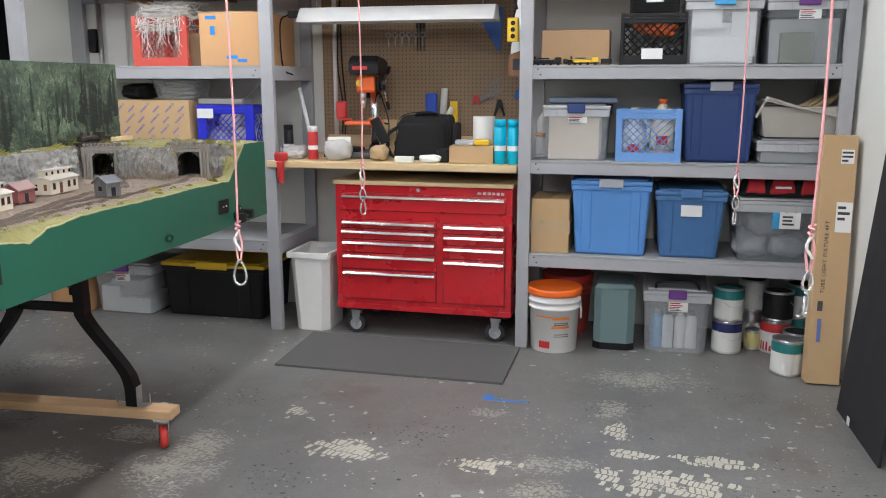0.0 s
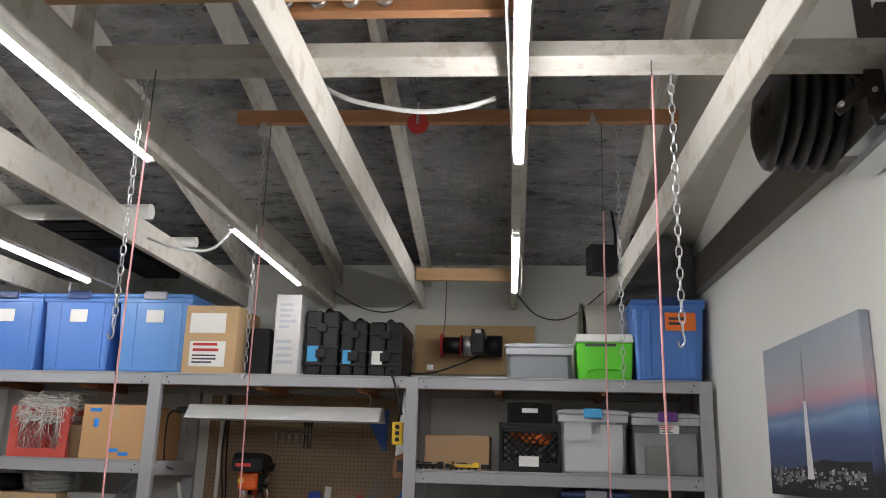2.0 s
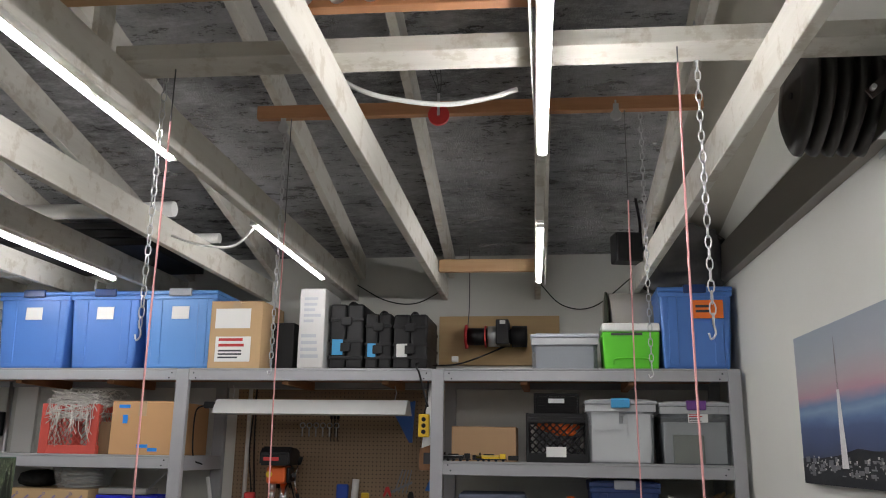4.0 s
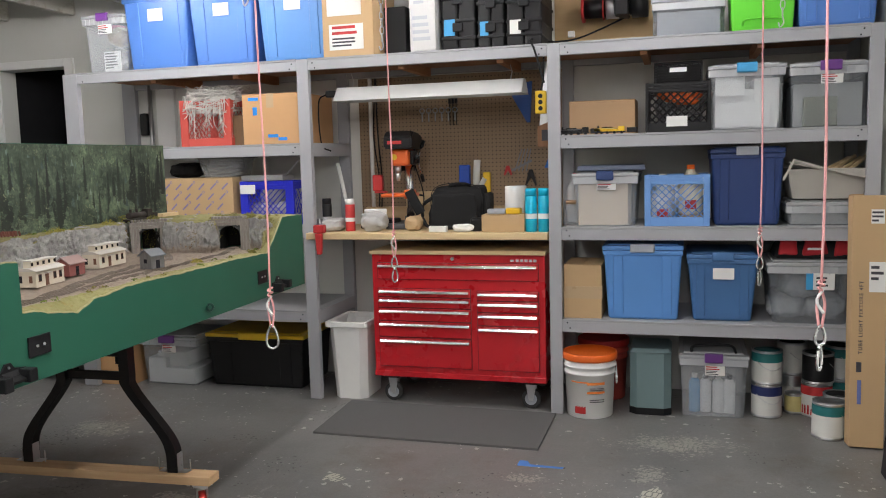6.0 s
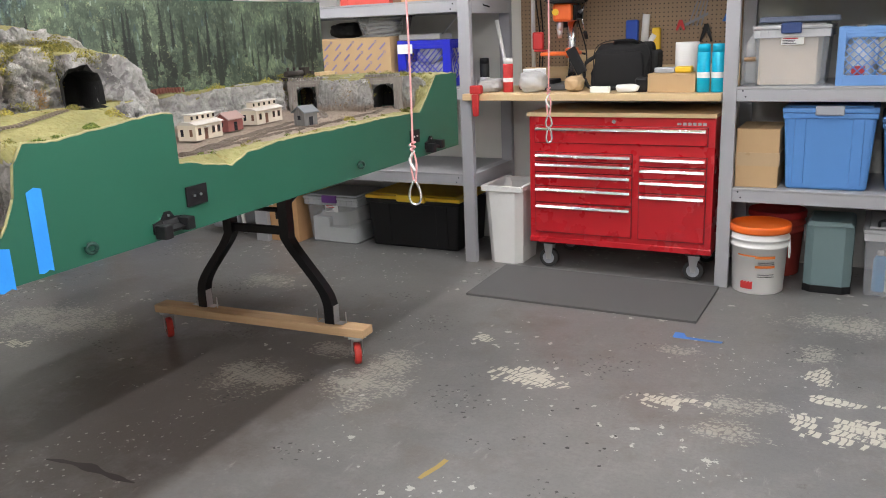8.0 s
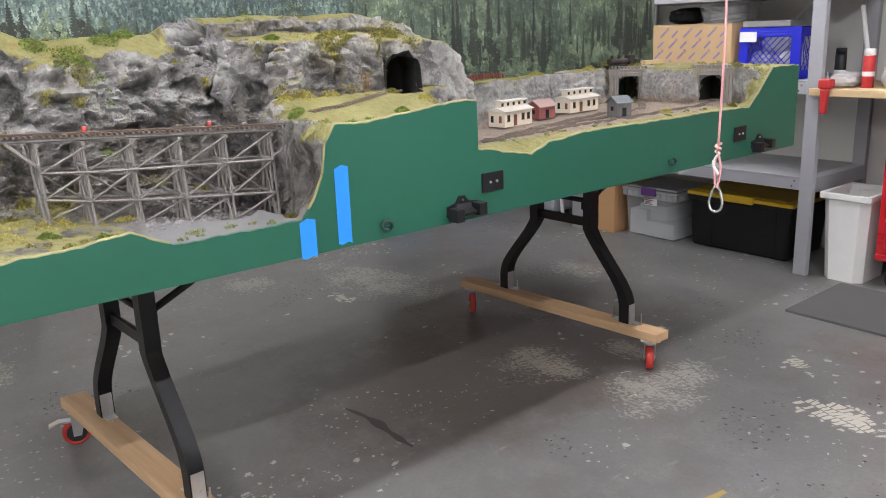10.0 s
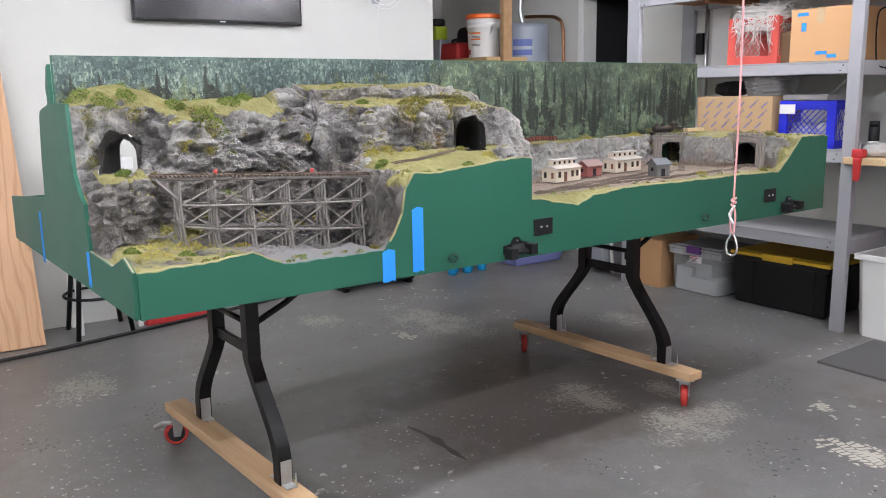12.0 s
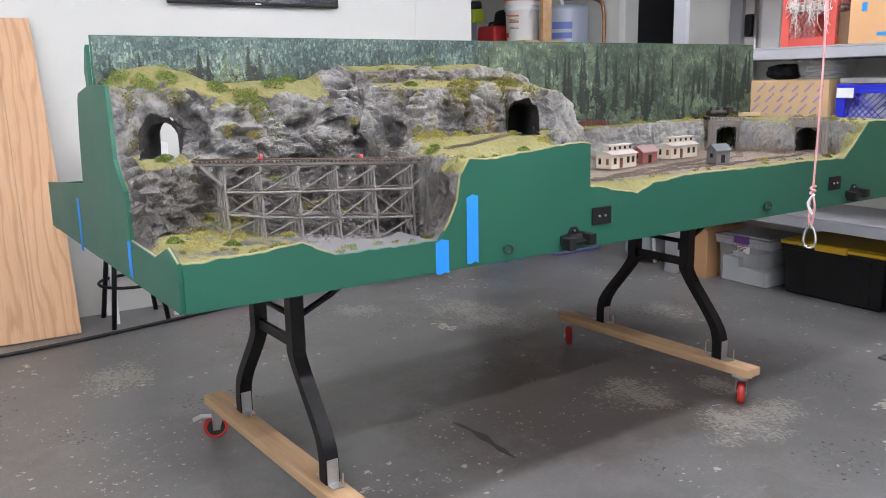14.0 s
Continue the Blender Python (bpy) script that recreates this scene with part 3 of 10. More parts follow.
def beam(name, x0, x1, y0, y1, z0, z1, material, label):
    return structure(name, box(N(), x0, x1, y0, y1, z0, z1, 0.003), material, label, "beam")


here = mark()
beam("cross_beam", -0.3, 2.1, 2.84, 2.965, JOIST_Z + JOIST_H, JOIST_Z + JOIST_H + 0.05, JOISTX, "white painted cross timber lying on the joists")
beam("cross_beam_far", -4.1, -0.8, 2.95, 2.988, JOIST_Z + JOIST_H, JOIST_Z + JOIST_H + 0.1, JOISTX, "white painted cross timber lying on the joists")
beam("hoist_bar", -0.3, 1.69, 4.1, 4.138, 3.118, 3.18, REDWOOD, "raw brown wooden bar that carries the hoist pulleys")
beam("hoist_bar_left", -3.4, -1.1, 3.4, 3.438, JOIST_Z + JOIST_H, JOIST_Z + JOIST_H + 0.07, RAWX, "raw brown wooden bar lying on the joists")
beam("nailer", 0.405, 0.973, 5.43, 5.468, JOIST_Z + 0.06, JOIST_Z + 0.135, RAWX, "short raw wooden block between two joists")
beam("near_bar", -0.7, 0.75, 2.5, 2.538, JOIST_Z + JOIST_H, JOIST_Z + JOIST_H + 0.07, RAWX, "raw brown wooden bar lying on the joists")
beam("pulley_board", 0.3, 0.98, 2.62, 2.66, JOIST_Z + JOIST_H + 0.02, JOIST_Z + JOIST_H + 0.11, REDWOOD, "dark brown board that carries cable pulleys")
LEDGE = paint("taupe_paint", (0.27, 0.25, 0.225), 0.6, var=0.07)
structure("trim_ledge", box(N(), RIGHT - 0.055, RIGHT, NEAR, BACK, 2.65, 2.85, 0.004), LEDGE, "taupe painted timber ledge along the top of the wall", "trim")
askew(here)

# ---- tube lights ----


def tube_light(x, y0, z=2.645, glow=None, length=1.2, name="tube_light"):
    t = thing(name, "slim lit white led tube light, seen or added, under the joists", "tube light", (x, y0, z), group="tube lights")
    bm = N()
    slab(bm, [(0.015 * math.cos(a), -0.004 - 0.016 * math.sin(a)) for a in (-0.1 + k * (math.pi + 0.2) / 10 for k in range(11))], "y", 0.02, length - 0.02)
    part("diffuser", bm, glow or TUBELIGHT, t, "glowing white tube")
    part("housing", slab(N(), [(-0.014, 0.003), (0.014, 0.003), (0.014, 0.009), (0.01, 0.016), (-0.01, 0.016), (-0.014, 0.009)], "y", 0.0, length), WHITEPL, t)
    for y in (0.0, length - 0.02):
        part("end_cap", box(N(), -0.0165, 0.0165, y, y + 0.02, -0.017, 0.0, 0.003), WHITEPL, t)
    near = min(JOISTS, key=lambda j: abs(j - x)) - x
    for y in (0.12, length - 0.12):
        if abs(near) < 0.03:
            part("hanger", box(N(), -0.004, 0.004, y, y + 0.01, 0.016, JOIST_Z - z + 0.004), ZINC, t)
        else:
            part("hanger", box(N(), min(0, near), max(0, near), y, y + 0.012, 0.0165, 0.0195), ZINC, t)
    return t


# tubes at y0 < 1 are added unseen fill; row x -2.7 is unseen
for x, y0, z in ((-0.26, 2.1, 2.645), (-0.26, 4.13, 2.645), (0.995, 2.08, 2.612), (0.995, 4.15, 2.612), (-1.53, 4.08, 2.645), (-2.3, 4.05, 2.612), (-2.7, 2.1, 2.645), (-0.26, 0.05, 2.645), (0.995, 0.0, 2.612), (-2.7, 0.0, 2.645), (-0.26, -2.0, 2.645), (0.995, -2.05, 2.612), (-2.7, -2.05, 2.645)):
    here = mark()
    tube_light(x, y0, z, TUBEMID if x < -2.5 else TUBEADDED if y0 < 1 else TUBEFAINT if x < -1 else TUBESOFT if y0 > 4 else None)
    askew(here, joist_turn(x), (x, BACK))

# ---- big shelf ----
shelf = thing("storage_shelf", "grey painted timber shelving built along the whole back wall", "shelving")
PX = [(-2.845, -2.735), (-1.137, -1.06), (0.397, 0.467), (2.03, 2.097)]
for x0, x1 in PX:
    part("post", box(N(), x0, x1, FRONT, FRONT + 0.04, 0, 2.115, 0.003), SHELF, shelf)
    part("back_post", box(N(), x0, x1, BACK - 0.045, BACK - 0.005, 0, 2.115, 0.003), SHELF, shelf)


def level(x0, x1, z, h=0.075, sides=True):
    part("front_rail", box(N(), x0, x1, FRONT + 0.002, FRONT + 0.04, z - h, z - 0.0125, 0.003), SHELF, shelf)
    part("back_rail", box(N(), x0, x1, BACK - 0.04, BACK - 0.004, z - h, z - 0.0125, 0.003), SHELF, shelf)
    part("shelf_board", box(N(), x0, x1, FRONT + 0.0, BACK - 0.002, z - 0.012, z, 0.002), DECK, shelf)
    if sides:
        for x in (x0, x1 - 0.038):
            part("side_rail", box(N(), x, x + 0.038, FRONT + 0.041, BACK - 0.046, z - h, z - 0.0125, 0.003), SHELF, shelf)


for z in (1.612, 1.096, 0.565):
    level(PX[0][1], PX[1][0], z)
    level(PX[2][1], PX[3][0], z - 0.006)
for x0, x1 in PX:
    for z in (2.08, 1.575, 1.06, 0.53):
        for dx, dz in ((0.03, 0.01), (0.045, -0.02)):
            for x in ((x1 + dx), (x0 - dx)):
                if -2.7 < x < 2.0 and not (-1.06 < x < 0.39 and z < 2):
                    part("screw", rod(N(), (x, FRONT - 0.0002, z + dz), (x, FRONT + 0.004, z + dz), 0.0045, n=8), BLACKMET, shelf)
# each level runs on a little past the inner post
for z in (1.612, 0.565):
    part("side_rail", box(N(), PX[1][0] + 0.002, PX[1][1], FRONT + 0.041, BACK - 0.05, z - 0.085, z, 0.003), SHELF, shelf)
for a, b in ((0, 1), (1, 2), (2, 3)):
    level(PX[a][1], PX[b][0], 2.118, 0.07, False)
bm = N()
box(bm, PX[0][1], PX[3][0], FRONT + 0.05, BACK - 0.05, 2.085, 2.1)
part("underside_board", bm, REDWOOD, shelf, "raw red-brown plywood underside")
for x in (-2.2, -1.6, -0.5, 0.1, 0.9, 1.5):
    part("cross_rail", box(N(), x, x + 0.038, FRONT + 0.05, BACK - 0.05, 2.03, 2.084), REDWOOD, shelf)

bench = thing("workbench", "pale pine workbench top set between the shelf posts", "workbench")
part("worktop", box(N(), -1.10, 0.394, FRONT - 0.045, BACK - 0.01, 1.02, 1.06, 0.004), BENCHW, bench)
part("back_board", box(N(), -0.95, 0.39, BACK - 0.05, BACK - 0.028, 1.061, 1.18), BENCHW, bench)


def pegboard_material():
    m, nt, p = nodes_of("pegboard")
    v = coords(nt)
    sep = nt.nodes.new("ShaderNodeSeparateXYZ")
    link(nt, v, sep.inputs[0])
    k = None
    for o in (0, 2):
        f = calc(nt, "SUBTRACT", calc(nt, "FRACT", calc(nt, "DIVIDE", sep.outputs[o], 0.0254)), 0.5)
        k = calc(nt, "MULTIPLY", f, f) if k is None else calc(nt, "ADD", k, calc(nt, "MULTIPLY", f, f))
    hole = calc(nt, "LESS_THAN", k, 0.022)
    a = mix(nt, noisy(nt, v, 3.0), (0.24, 0.16, 0.095), (0.31, 0.215, 0.13))
    link(nt, mix(nt, hole, a, (0.025, 0.018, 0.012)), p.inputs["Base Color"])
    p.inputs["Roughness"].default_value = 0.6
    return m


PEGBOARD = pegboard_material()
pegs = thing("pegboard", "brown perforated hardboard behind the workbench", "pegboard")
part("panel", box(N(), -0.985, 0.39, BACK - 0.026, BACK - 0.02, 1.07, 2.04), PEGBOARD, pegs)
for z in (1.08, 2.02):
    part("batten", box(N(), -0.86, 0.39, BACK - 0.0195, BACK - 0.001, z, z + 0.018), RAWX, pegs)

# ---- red tool chest ----


def tool_chest():
    w, d = 1.066, 0.56
    c = thing("tool_chest", "shiny red steel rolling tool chest with a wooden top", "tool chest", (-0.166, FRONT + 0.015, 0))
    L = -w / 2
    part("body", box(N(), L, -L, 0.012, d, 0.185, 0.925, 0.006), RED, c)
    part("top", box(N(), L - 0.006, -L + 0.006, -0.012, d, 0.926, 0.95, 0.003), BENCHW, c, "pale wooden top")
    part("base_rail", box(N(), L - 0.002, -L + 0.002, 0.006, d, 0.166, 0.2, 0.004), RED, c)

    def drawer(x0, x1, z0, z1):
        part("gap", box(N(), x0 - 0.004, x1 + 0.004, 0.006, 0.013, z0 - 0.004, z1 + 0.004), DKRED, c)
        dr = part("drawer_front", box(N(), x0, x1, -0.001, 0.011, z0, z1, 0.003), RED, c)
        bm = N()
        zz = z1 - 0.016
        slab(bm, [(-0.0005, zz - 0.01), (-0.016, zz - 0.011), (-0.022, zz - 0.008), (-0.021, zz - 0.003), (-0.013, zz + 0.005), (-0.0005, zz + 0.01)], "x", x0 + 0.006, x1 - 0.006)
        part("handle", bm, CHROME, dr, "full-width chrome handle")

    drawer(L + 0.04, -L - 0.04, 0.775, 0.872)
    for z0, z1 in ((0.668, 0.715), (0.602, 0.66), (0.52, 0.594), (0.42, 0.512), (0.235, 0.41)):
        drawer(L + 0.04, 0.085, z0, z1)
    for z0, z1 in ((0.655, 0.708), (0.585, 0.647), (0.505, 0.577), (0.235, 0.497)):
        drawer(0.13, -L - 0.04, z0, z1)
    part("lock", rod(N(), (-0.02, 0.012, 0.9), (-0.02, 0.004, 0.9), 0.011), CHROME, c)
    bm = N()
    box(bm, 0.33, 0.352, 0.0095, 0.0125, 0.886, 0.898)
    for k in range(5):
        box(bm, 0.362 + k * 0.026, 0.381 + k * 0.026, 0.0095, 0.0125, 0.884, 0.9)
    part("badge", bm, CHROME, c, "plain chrome badge shapes")
    for x in (L + 0.1, -L - 0.1):
        for y in (0.07, d - 0.08):
            part("caster_plate", box(N(), x - 0.045, x + 0.045, y - 0.045, y + 0.045, 0.152, 0.165), BLACKMET, c)
            bm = N()
            for s in (-1, 1):
                slab(bm, [(x - 0.03, 0.153), (x + 0.035, 0.153), (x + 0.013, 0.05), (x - 0.012, 0.05)], "y", y + s * 0.024 - 0.002, y + s * 0.024 + 0.002)
            part("caster_fork", bm, ZINC, c)
            wheel = part("caster_wheel", rod(N(), (x, y - 0.019, 0.058), (x, y + 0.019, 0.058), 0.057, n=24), RUBBER, c)
            part("hub", rod(N(), (x, y - 0.0215, 0.058), (x, y + 0.0215, 0.058), 0.036, n=20), GREYPL, wheel)


tool_chest()

# ---- storage boxes ----


def tote(name, x0, x1, z0, z1, y0, depth, material, label, lid=None, clip=GREYPL, taper=0.86, tag="", group="plastic totes", inner=False, at_turn=0.0):
    """A moulded storage tote with ribs, rim, lid and snap handles. x0, x1: rim width."""
    w, h = x1 - x0, z1 - z0
    t = thing(name, label, "storage tote", ((x0 + x1) / 2, y0 + depth / 2, z0), at_turn, group)
    lh = 0.035
    part("body", frus(N(), 0, h - lh, w * taper, depth * taper, w * 0.965, depth * 0.965, 0.018), material, t)
    bm = N()
    frus(bm, h - lh - 0.028, h - lh, w * 0.985, depth * 0.985, w * 0.99, depth * 0.99, 0.006)
    for k in (-0.3, 0.0, 0.3):
        bw = 0.11 * w
        z_lo, z_hi = 0.03, h - lh - 0.03
        f0, f1 = -depth * (taper + (0.965 - taper) * z_lo / h) / 2, -depth * (taper + (0.965 - taper) * z_hi / h) / 2
        if k:
            vs = [bm.verts.new(p) for p in ((k * w - bw / 2, f0 - 0.006, z_lo), (k * w + bw / 2, f0 - 0.006, z_lo), (k * w + bw / 2, f1 - 0.006, z_hi), (k * w - bw / 2, f1 - 0.006, z_hi),
                                            (k * w - bw / 2 - 0.01, f0 + 0.01, z_lo), (k * w + bw / 2 + 0.01, f0 + 0.01, z_lo), (k * w + bw / 2 + 0.01, f1 + 0.01, z_hi), (k * w - bw / 2 - 0.01, f1 + 0.01, z_hi))]
            for q in ((0, 1, 2, 3), (1, 5, 6, 2), (4, 0, 3, 7), (4, 5, 1, 0), (3, 2, 6, 7)):
                bm.faces.new([vs[i] for i in q])
    part("rim", bm, material, t)
    bm = N()
    frus(bm, h - lh + 0.001, h - 0.008, w, depth, w, depth, 0.007)
    frus(bm, h - 0.0085, h, w * 0.88, depth * 0.86, w * 0.86, depth * 0.84, 0.004)
    part("lid", bm, lid or material, t)
    for s in ((0, -1),):
        bm = N()
        box(bm, -w * 0.15, w * 0.15, -depth / 2 - 0.012, -depth / 2 + 0.01, h - 0.045, h + 0.004, 0.006)
        part("clip", bm, clip, t)
    if tag == "paper":
        plate(t, "label", -0.05, 0.06, h * 0.62, h * 0.78, -depth * 0.47 - 0.006, PAPER, "white paper label")
    if tag == "orange":
        plate(t, "label", -0.02, 0.15, h * 0.6, h * 0.82, -depth * 0.49 - 0.002, LABELORANGE, "orange paper label")
        bars(t, 0.0, 0.13, h * 0.67, h * 0.76, -depth * 0.49 - 0.002, 2, INK, 4)
    return t


def clear_bin(name, x0, x1, z0, z1, y0, depth, label, lid=CLEARLID, clip=PURPLE, shell=CLEAR, taper=0.88, fill=(), tag=True, group="clear bins"):
    """A see-through bin with a lid and what lies in it."""
    w, h = x1 - x0, z1 - z0
    t = thing(name, label, "storage bin", ((x0 + x1) / 2, y0 + depth / 2, z0), 0, group)
    lh = 0.03
    part("body", tub(N(), 0, h - lh, w * taper, depth * taper, w * 0.95, depth * 0.95, 0.003, 0.025), shell, t)
    bm = N()
    for s in (-1, 1):
        box(bm, -w * 0.485, w * 0.485, s * depth * 0.47 - 0.008, s * depth * 0.47 + 0.008, h - lh - 0.04, h - lh - 0.001, 0.003)
        box(bm, s * w * 0.47 - 0.008, s * w * 0.47 + 0.008, -depth * 0.45, depth * 0.45, h - lh - 0.04, h - lh - 0.001, 0.003)
    for k in range(9):
        x = -w * 0.4 + k * w * 0.1
        box(bm, x - 0.003, x + 0.003, -depth * 0.47 - 0.013, -depth * 0.47 - 0.007, h - lh - 0.04, h - lh - 0.002)
    part("rim", bm, CLEARLID, t)
    bm = N()
    frus(bm, h - lh, h - 0.01, w, depth, w, depth, 0.006)
    frus(bm, h - 0.0105, h, w * 0.86, depth * 0.84, w * 0.84, depth * 0.82, 0.004)
    part("lid", bm, lid, t)
    if clip:
        bm = N()
        box(bm, -w * 0.13, w * 0.13, -depth / 2 - 0.012, -depth / 2 + 0.012, h - 0.05, h + 0.003, 0.006)
        part("latch", bm, clip, t)
    if tag:
        plate(t, "label", -0.045, 0.06, h * 0.66, h * 0.82, -depth * 0.47 + 0.0, PAPER, "white paper label")
        bars(t, -0.04, 0.05, h * 0.75, h * 0.8, -depth * 0.47, 2, INKRED, 3)
        bars(t, -0.04, 0.05, h * 0.675, h * 0.735, -depth * 0.47, 3, INK, 4)
    for fx0, fx1, fy0, fy1, fz0, fz1, mat in fill:
        part("content", box(N(), fx0 * w, fx1 * w, fy0 * depth, fy1 * depth, 0.006 + fz0 * h, 0.006 + fz1 * h, 0.004), mat, t)
    return t


def carton(name, x0, x1, z0, z1, y0, depth, material, label, tape=True, turn=0.0, cat="cardboard box"):
    """A cardboard box with flaps and a strip of tape."""
    w, h = x1 - x0, z1 - z0
    t = thing(name, label, cat, ((x0 + x1) / 2, y0 + depth / 2, z0), turn)
    part("carton", box(N(), -w / 2, w / 2, -depth / 2, depth / 2, 0, h - 0.004, 0.004), material, t)
    for s in (-1, 1):
        a, b = (-w / 2, -0.001) if s < 0 else (0.001, w / 2)
        part("flap", box(N(), a, b, -depth / 2, depth / 2, h - 0.0038, h, 0.001), material, t)
    if tape:
        part("tape", box(N(), -0.025, 0.025, -depth / 2 - 0.001, depth / 2, h * 0.72, h + 0.001), TAPE, t)
    return t


# top shelf
TOP = 2.119
clear_bin("clear_bin", -2.711, -2.372, TOP, 2.5, FRONT + 0.05, 0.42, "clear bin of coloured odds with a purple latch")
for kind, x, y, z, r, col, lab in (("stuffed_roll", -2.55, 0.24, 0.19, 0.085, (0.5, 0.37, 0.25), "tan stuffed roll inside the clear bin"), ("cloth_bundle", -2.52, 0.2, 0.006, 0.11, (0.06, 0.07, 0.1), "dark folded cloth inside the clear bin"), ("cloth_bundle", -2.61, 0.3, 0.24, 0.07, (0.55, 0.1, 0.17), "pink cloth inside the clear bin"), ("cloth_bundle", -2.45, 0.32, 0.25, 0.06, (0.5, 0.06, 0.12), "pink cloth inside the clear bin")):
    bm = N()
    bmesh.ops.create_icosphere(bm, subdivisions=3, radius=1.0)
    for w in bm.verts:
        w.co = Vector((w.co.x * r, w.co.y * r * 0.8, (w.co.z + 1) * r * 0.75)) * (1 + 0.18 * turb(w.co.x * 2, w.co.y * 2, w.co.z * 2 + z * 9))
    solo(kind, bm, paint("bin_" + lab.split()[0] + "_cloth", col, 0.9, var=0.25, scale=12, bump=0.3), lab, "cloth", (x, FRONT + y, TOP + z))
sheet = thing("bin_notice", "printed white sheet standing inside the clear bin", "paper", (-2.5, FRONT + 0.085, TOP + 0.008))
part("paper", box(N(), -0.07, 0.06, 0, 0.002, 0, 0.13), PAPER, sheet)
bars(sheet, -0.06, 0.05, 0.02, 0.12, -0.0005, 6, INK, 3)
tote("tote", -2.377, -1.894, TOP, 2.605, FRONT + 0.03, 0.5, BLUE, "blue plastic tote with closed lid and sticker, on the top shelf", clip=NAVY, tag="paper")
tote("tote", -1.894, -1.426, TOP, 2.605, FRONT + 0.03, 0.5, BLUE, "blue plastic tote with closed lid and sticker, on the top shelf", clip=NAVY, tag="paper")
tote("tote", -1.411, -0.930, TOP, 2.605, FRONT + 0.03, 0.5, SKYBLUE, "bright blue plastic tote with a grey clip, on the top shelf", tag="paper")
b = carton("shipping_box", -0.965, -0.640, TOP, 2.525, FRONT + 0.03, 0.4, CARDPALE, "worn tan shipping box with taped labels, on the top shelf")
plate(b, "label", -0.13, 0.09, 0.24, 0.36, -0.2, PAPER, "torn white label")
plate(b, "label", -0.12, 0.1, 0.04, 0.19, -0.2, PAPER, "white shipping label")
bars(b, -0.1, 0.08, 0.13, 0.18, -0.2, 2, INKRED, 5)
bars(b, -0.1, 0.06, 0.06, 0.11, -0.2, 3, INK, 6)
solo("black_box", box(N(), -0.07, 0.07, 0, 0.3, 0, 0.29, 0.006), BLACK, "plain black box between taller things on the top shelf", "box", (-0.545, FRONT + 0.15, TOP))
foam = thing("foam_block", "tall white foam packing block printed with grey marks", "foam block", (-0.327, FRONT + 0.01, TOP))
part("block", box(N(), -0.078, 0.078, 0, 0.36, 0, 0.475, 0.006), STYRO, foam)
bars(foam, -0.06, 0.05, 0.06, 0.2, 0.0, 4, GREYPL, 5)
bars(foam, -0.05, 0.06, 0.27, 0.42, 0.0, 5, GREYPL, 9)


def hard_case(x0, x1, z1, tint):
    w, h, d = x1 - x0, z1 - TOP, 0.42
    c = thing("hard_case", "black ribbed hard equipment case standing on end", "equipment case", ((x0 + x1) / 2, FRONT + 0.08 + d / 2, TOP), group="hard cases")
    part("shell", box(N(), -w / 2, -0.002, -d / 2, d / 2, 0, h - 0.03, 0.014), BLACK, c)
    part("cover", box(N(), 0.002, w / 2, -d / 2, d / 2, 0, h - 0.03, 0.014), BLACK, c)
    bm = N()
    for z in (0.06, h * 0.38, h * 0.68):
        box(bm, -w / 2 - 0.004, w / 2 + 0.004, -d / 2 - 0.006, d / 2 + 0.006, z, z + 0.018, 0.003)
    part("rib", bm, BLACK, c)
    for z in (h * 0.25, h * 0.62):
        part("latch", box(N(), -0.03, 0.03, -d / 2 - 0.016, -d / 2, z, z + 0.05, 0.004), BLACK, c)
    part("handle", hose(N(), curve_pts([(-0.03, -0.08, h - 0.04), (0, -0.075, h), (0, 0.075, h), (-0.03, 0.08, h - 0.04)], 12), 0.01), BLACK, c)
    plate(c, "label", -w * 0.4, -w * 0.08, h * 0.2, h * 0.42, -d / 2 - 0.007, tint, "small coloured sticker")


hard_case(-0.235, -0.03, 2.54, LATCHBLUE)
hard_case(-0.015, 0.14, 2.482, LATCHBLUE)
hard_case(0.155, 0.355, 2.475, PAPER)
clear_bin("grey_bin", 0.957, 1.347, TOP, 2.33, FRONT + 0.06, 0.4, "smoky grey lidded bin on the top shelf", clip=None, shell=CLEARGREY, lid=GREYPL, taper=0.96, tag=False,
          fill=((-0.42, 0.42, -0.44, 0.4, 0, 0.6, GREYPL),))
c = thing("cooler", "lime green cooler with a white lid on the top shelf", "cooler", (1.525, FRONT + 0.2, TOP))
part("body", frus(N(), 0, 0.215, 0.3, 0.25, 0.325, 0.28, 0.012), GREEN, c)
part("lid", frus(N(), 0.216, 0.265, 0.335, 0.29, 0.32, 0.275, 0.01), WHITEPL, c, "white lid")
bars(c, -0.11, 0.12, 0.192, 0.208, -0.139, 1, INK, 9)
part("carry_handle", hose(N(), curve_pts([(-0.1, -0.135, 0.03), (-0.08, -0.148, 0.06), (0.08, -0.148, 0.06), (0.1, -0.135, 0.03)], 18), 0.006), GREEN, c)
tote("tote", 1.677, 2.091, TOP, 2.59, FRONT + 0.03, 0.5, BLUE, "blue plastic tote with an orange label, on the top shelf", clip=NAVY, tag="orange")
shade = thing("lamp_shade", "beige drum shaped roll lying on its side behind the cooler", "roll", (1.42, FRONT + 0.42, TOP + 0.36))
part("drum", rod(N(), (0, 0, 0), (0.36, 0.05, 0.02), 0.14, 0.13, 28), GREYCLOTH, shade)
part("end_disc", rod(N(), (-0.012, 0, 0), (-0.001, 0, 0), 0.15, n=28), paint("olive", (0.07, 0.08, 0.05), 0.7), shade)
part("block", box(N(), 0.0, 0.34, -0.1, 0.1, -0.36, -0.15), CARD, shade)

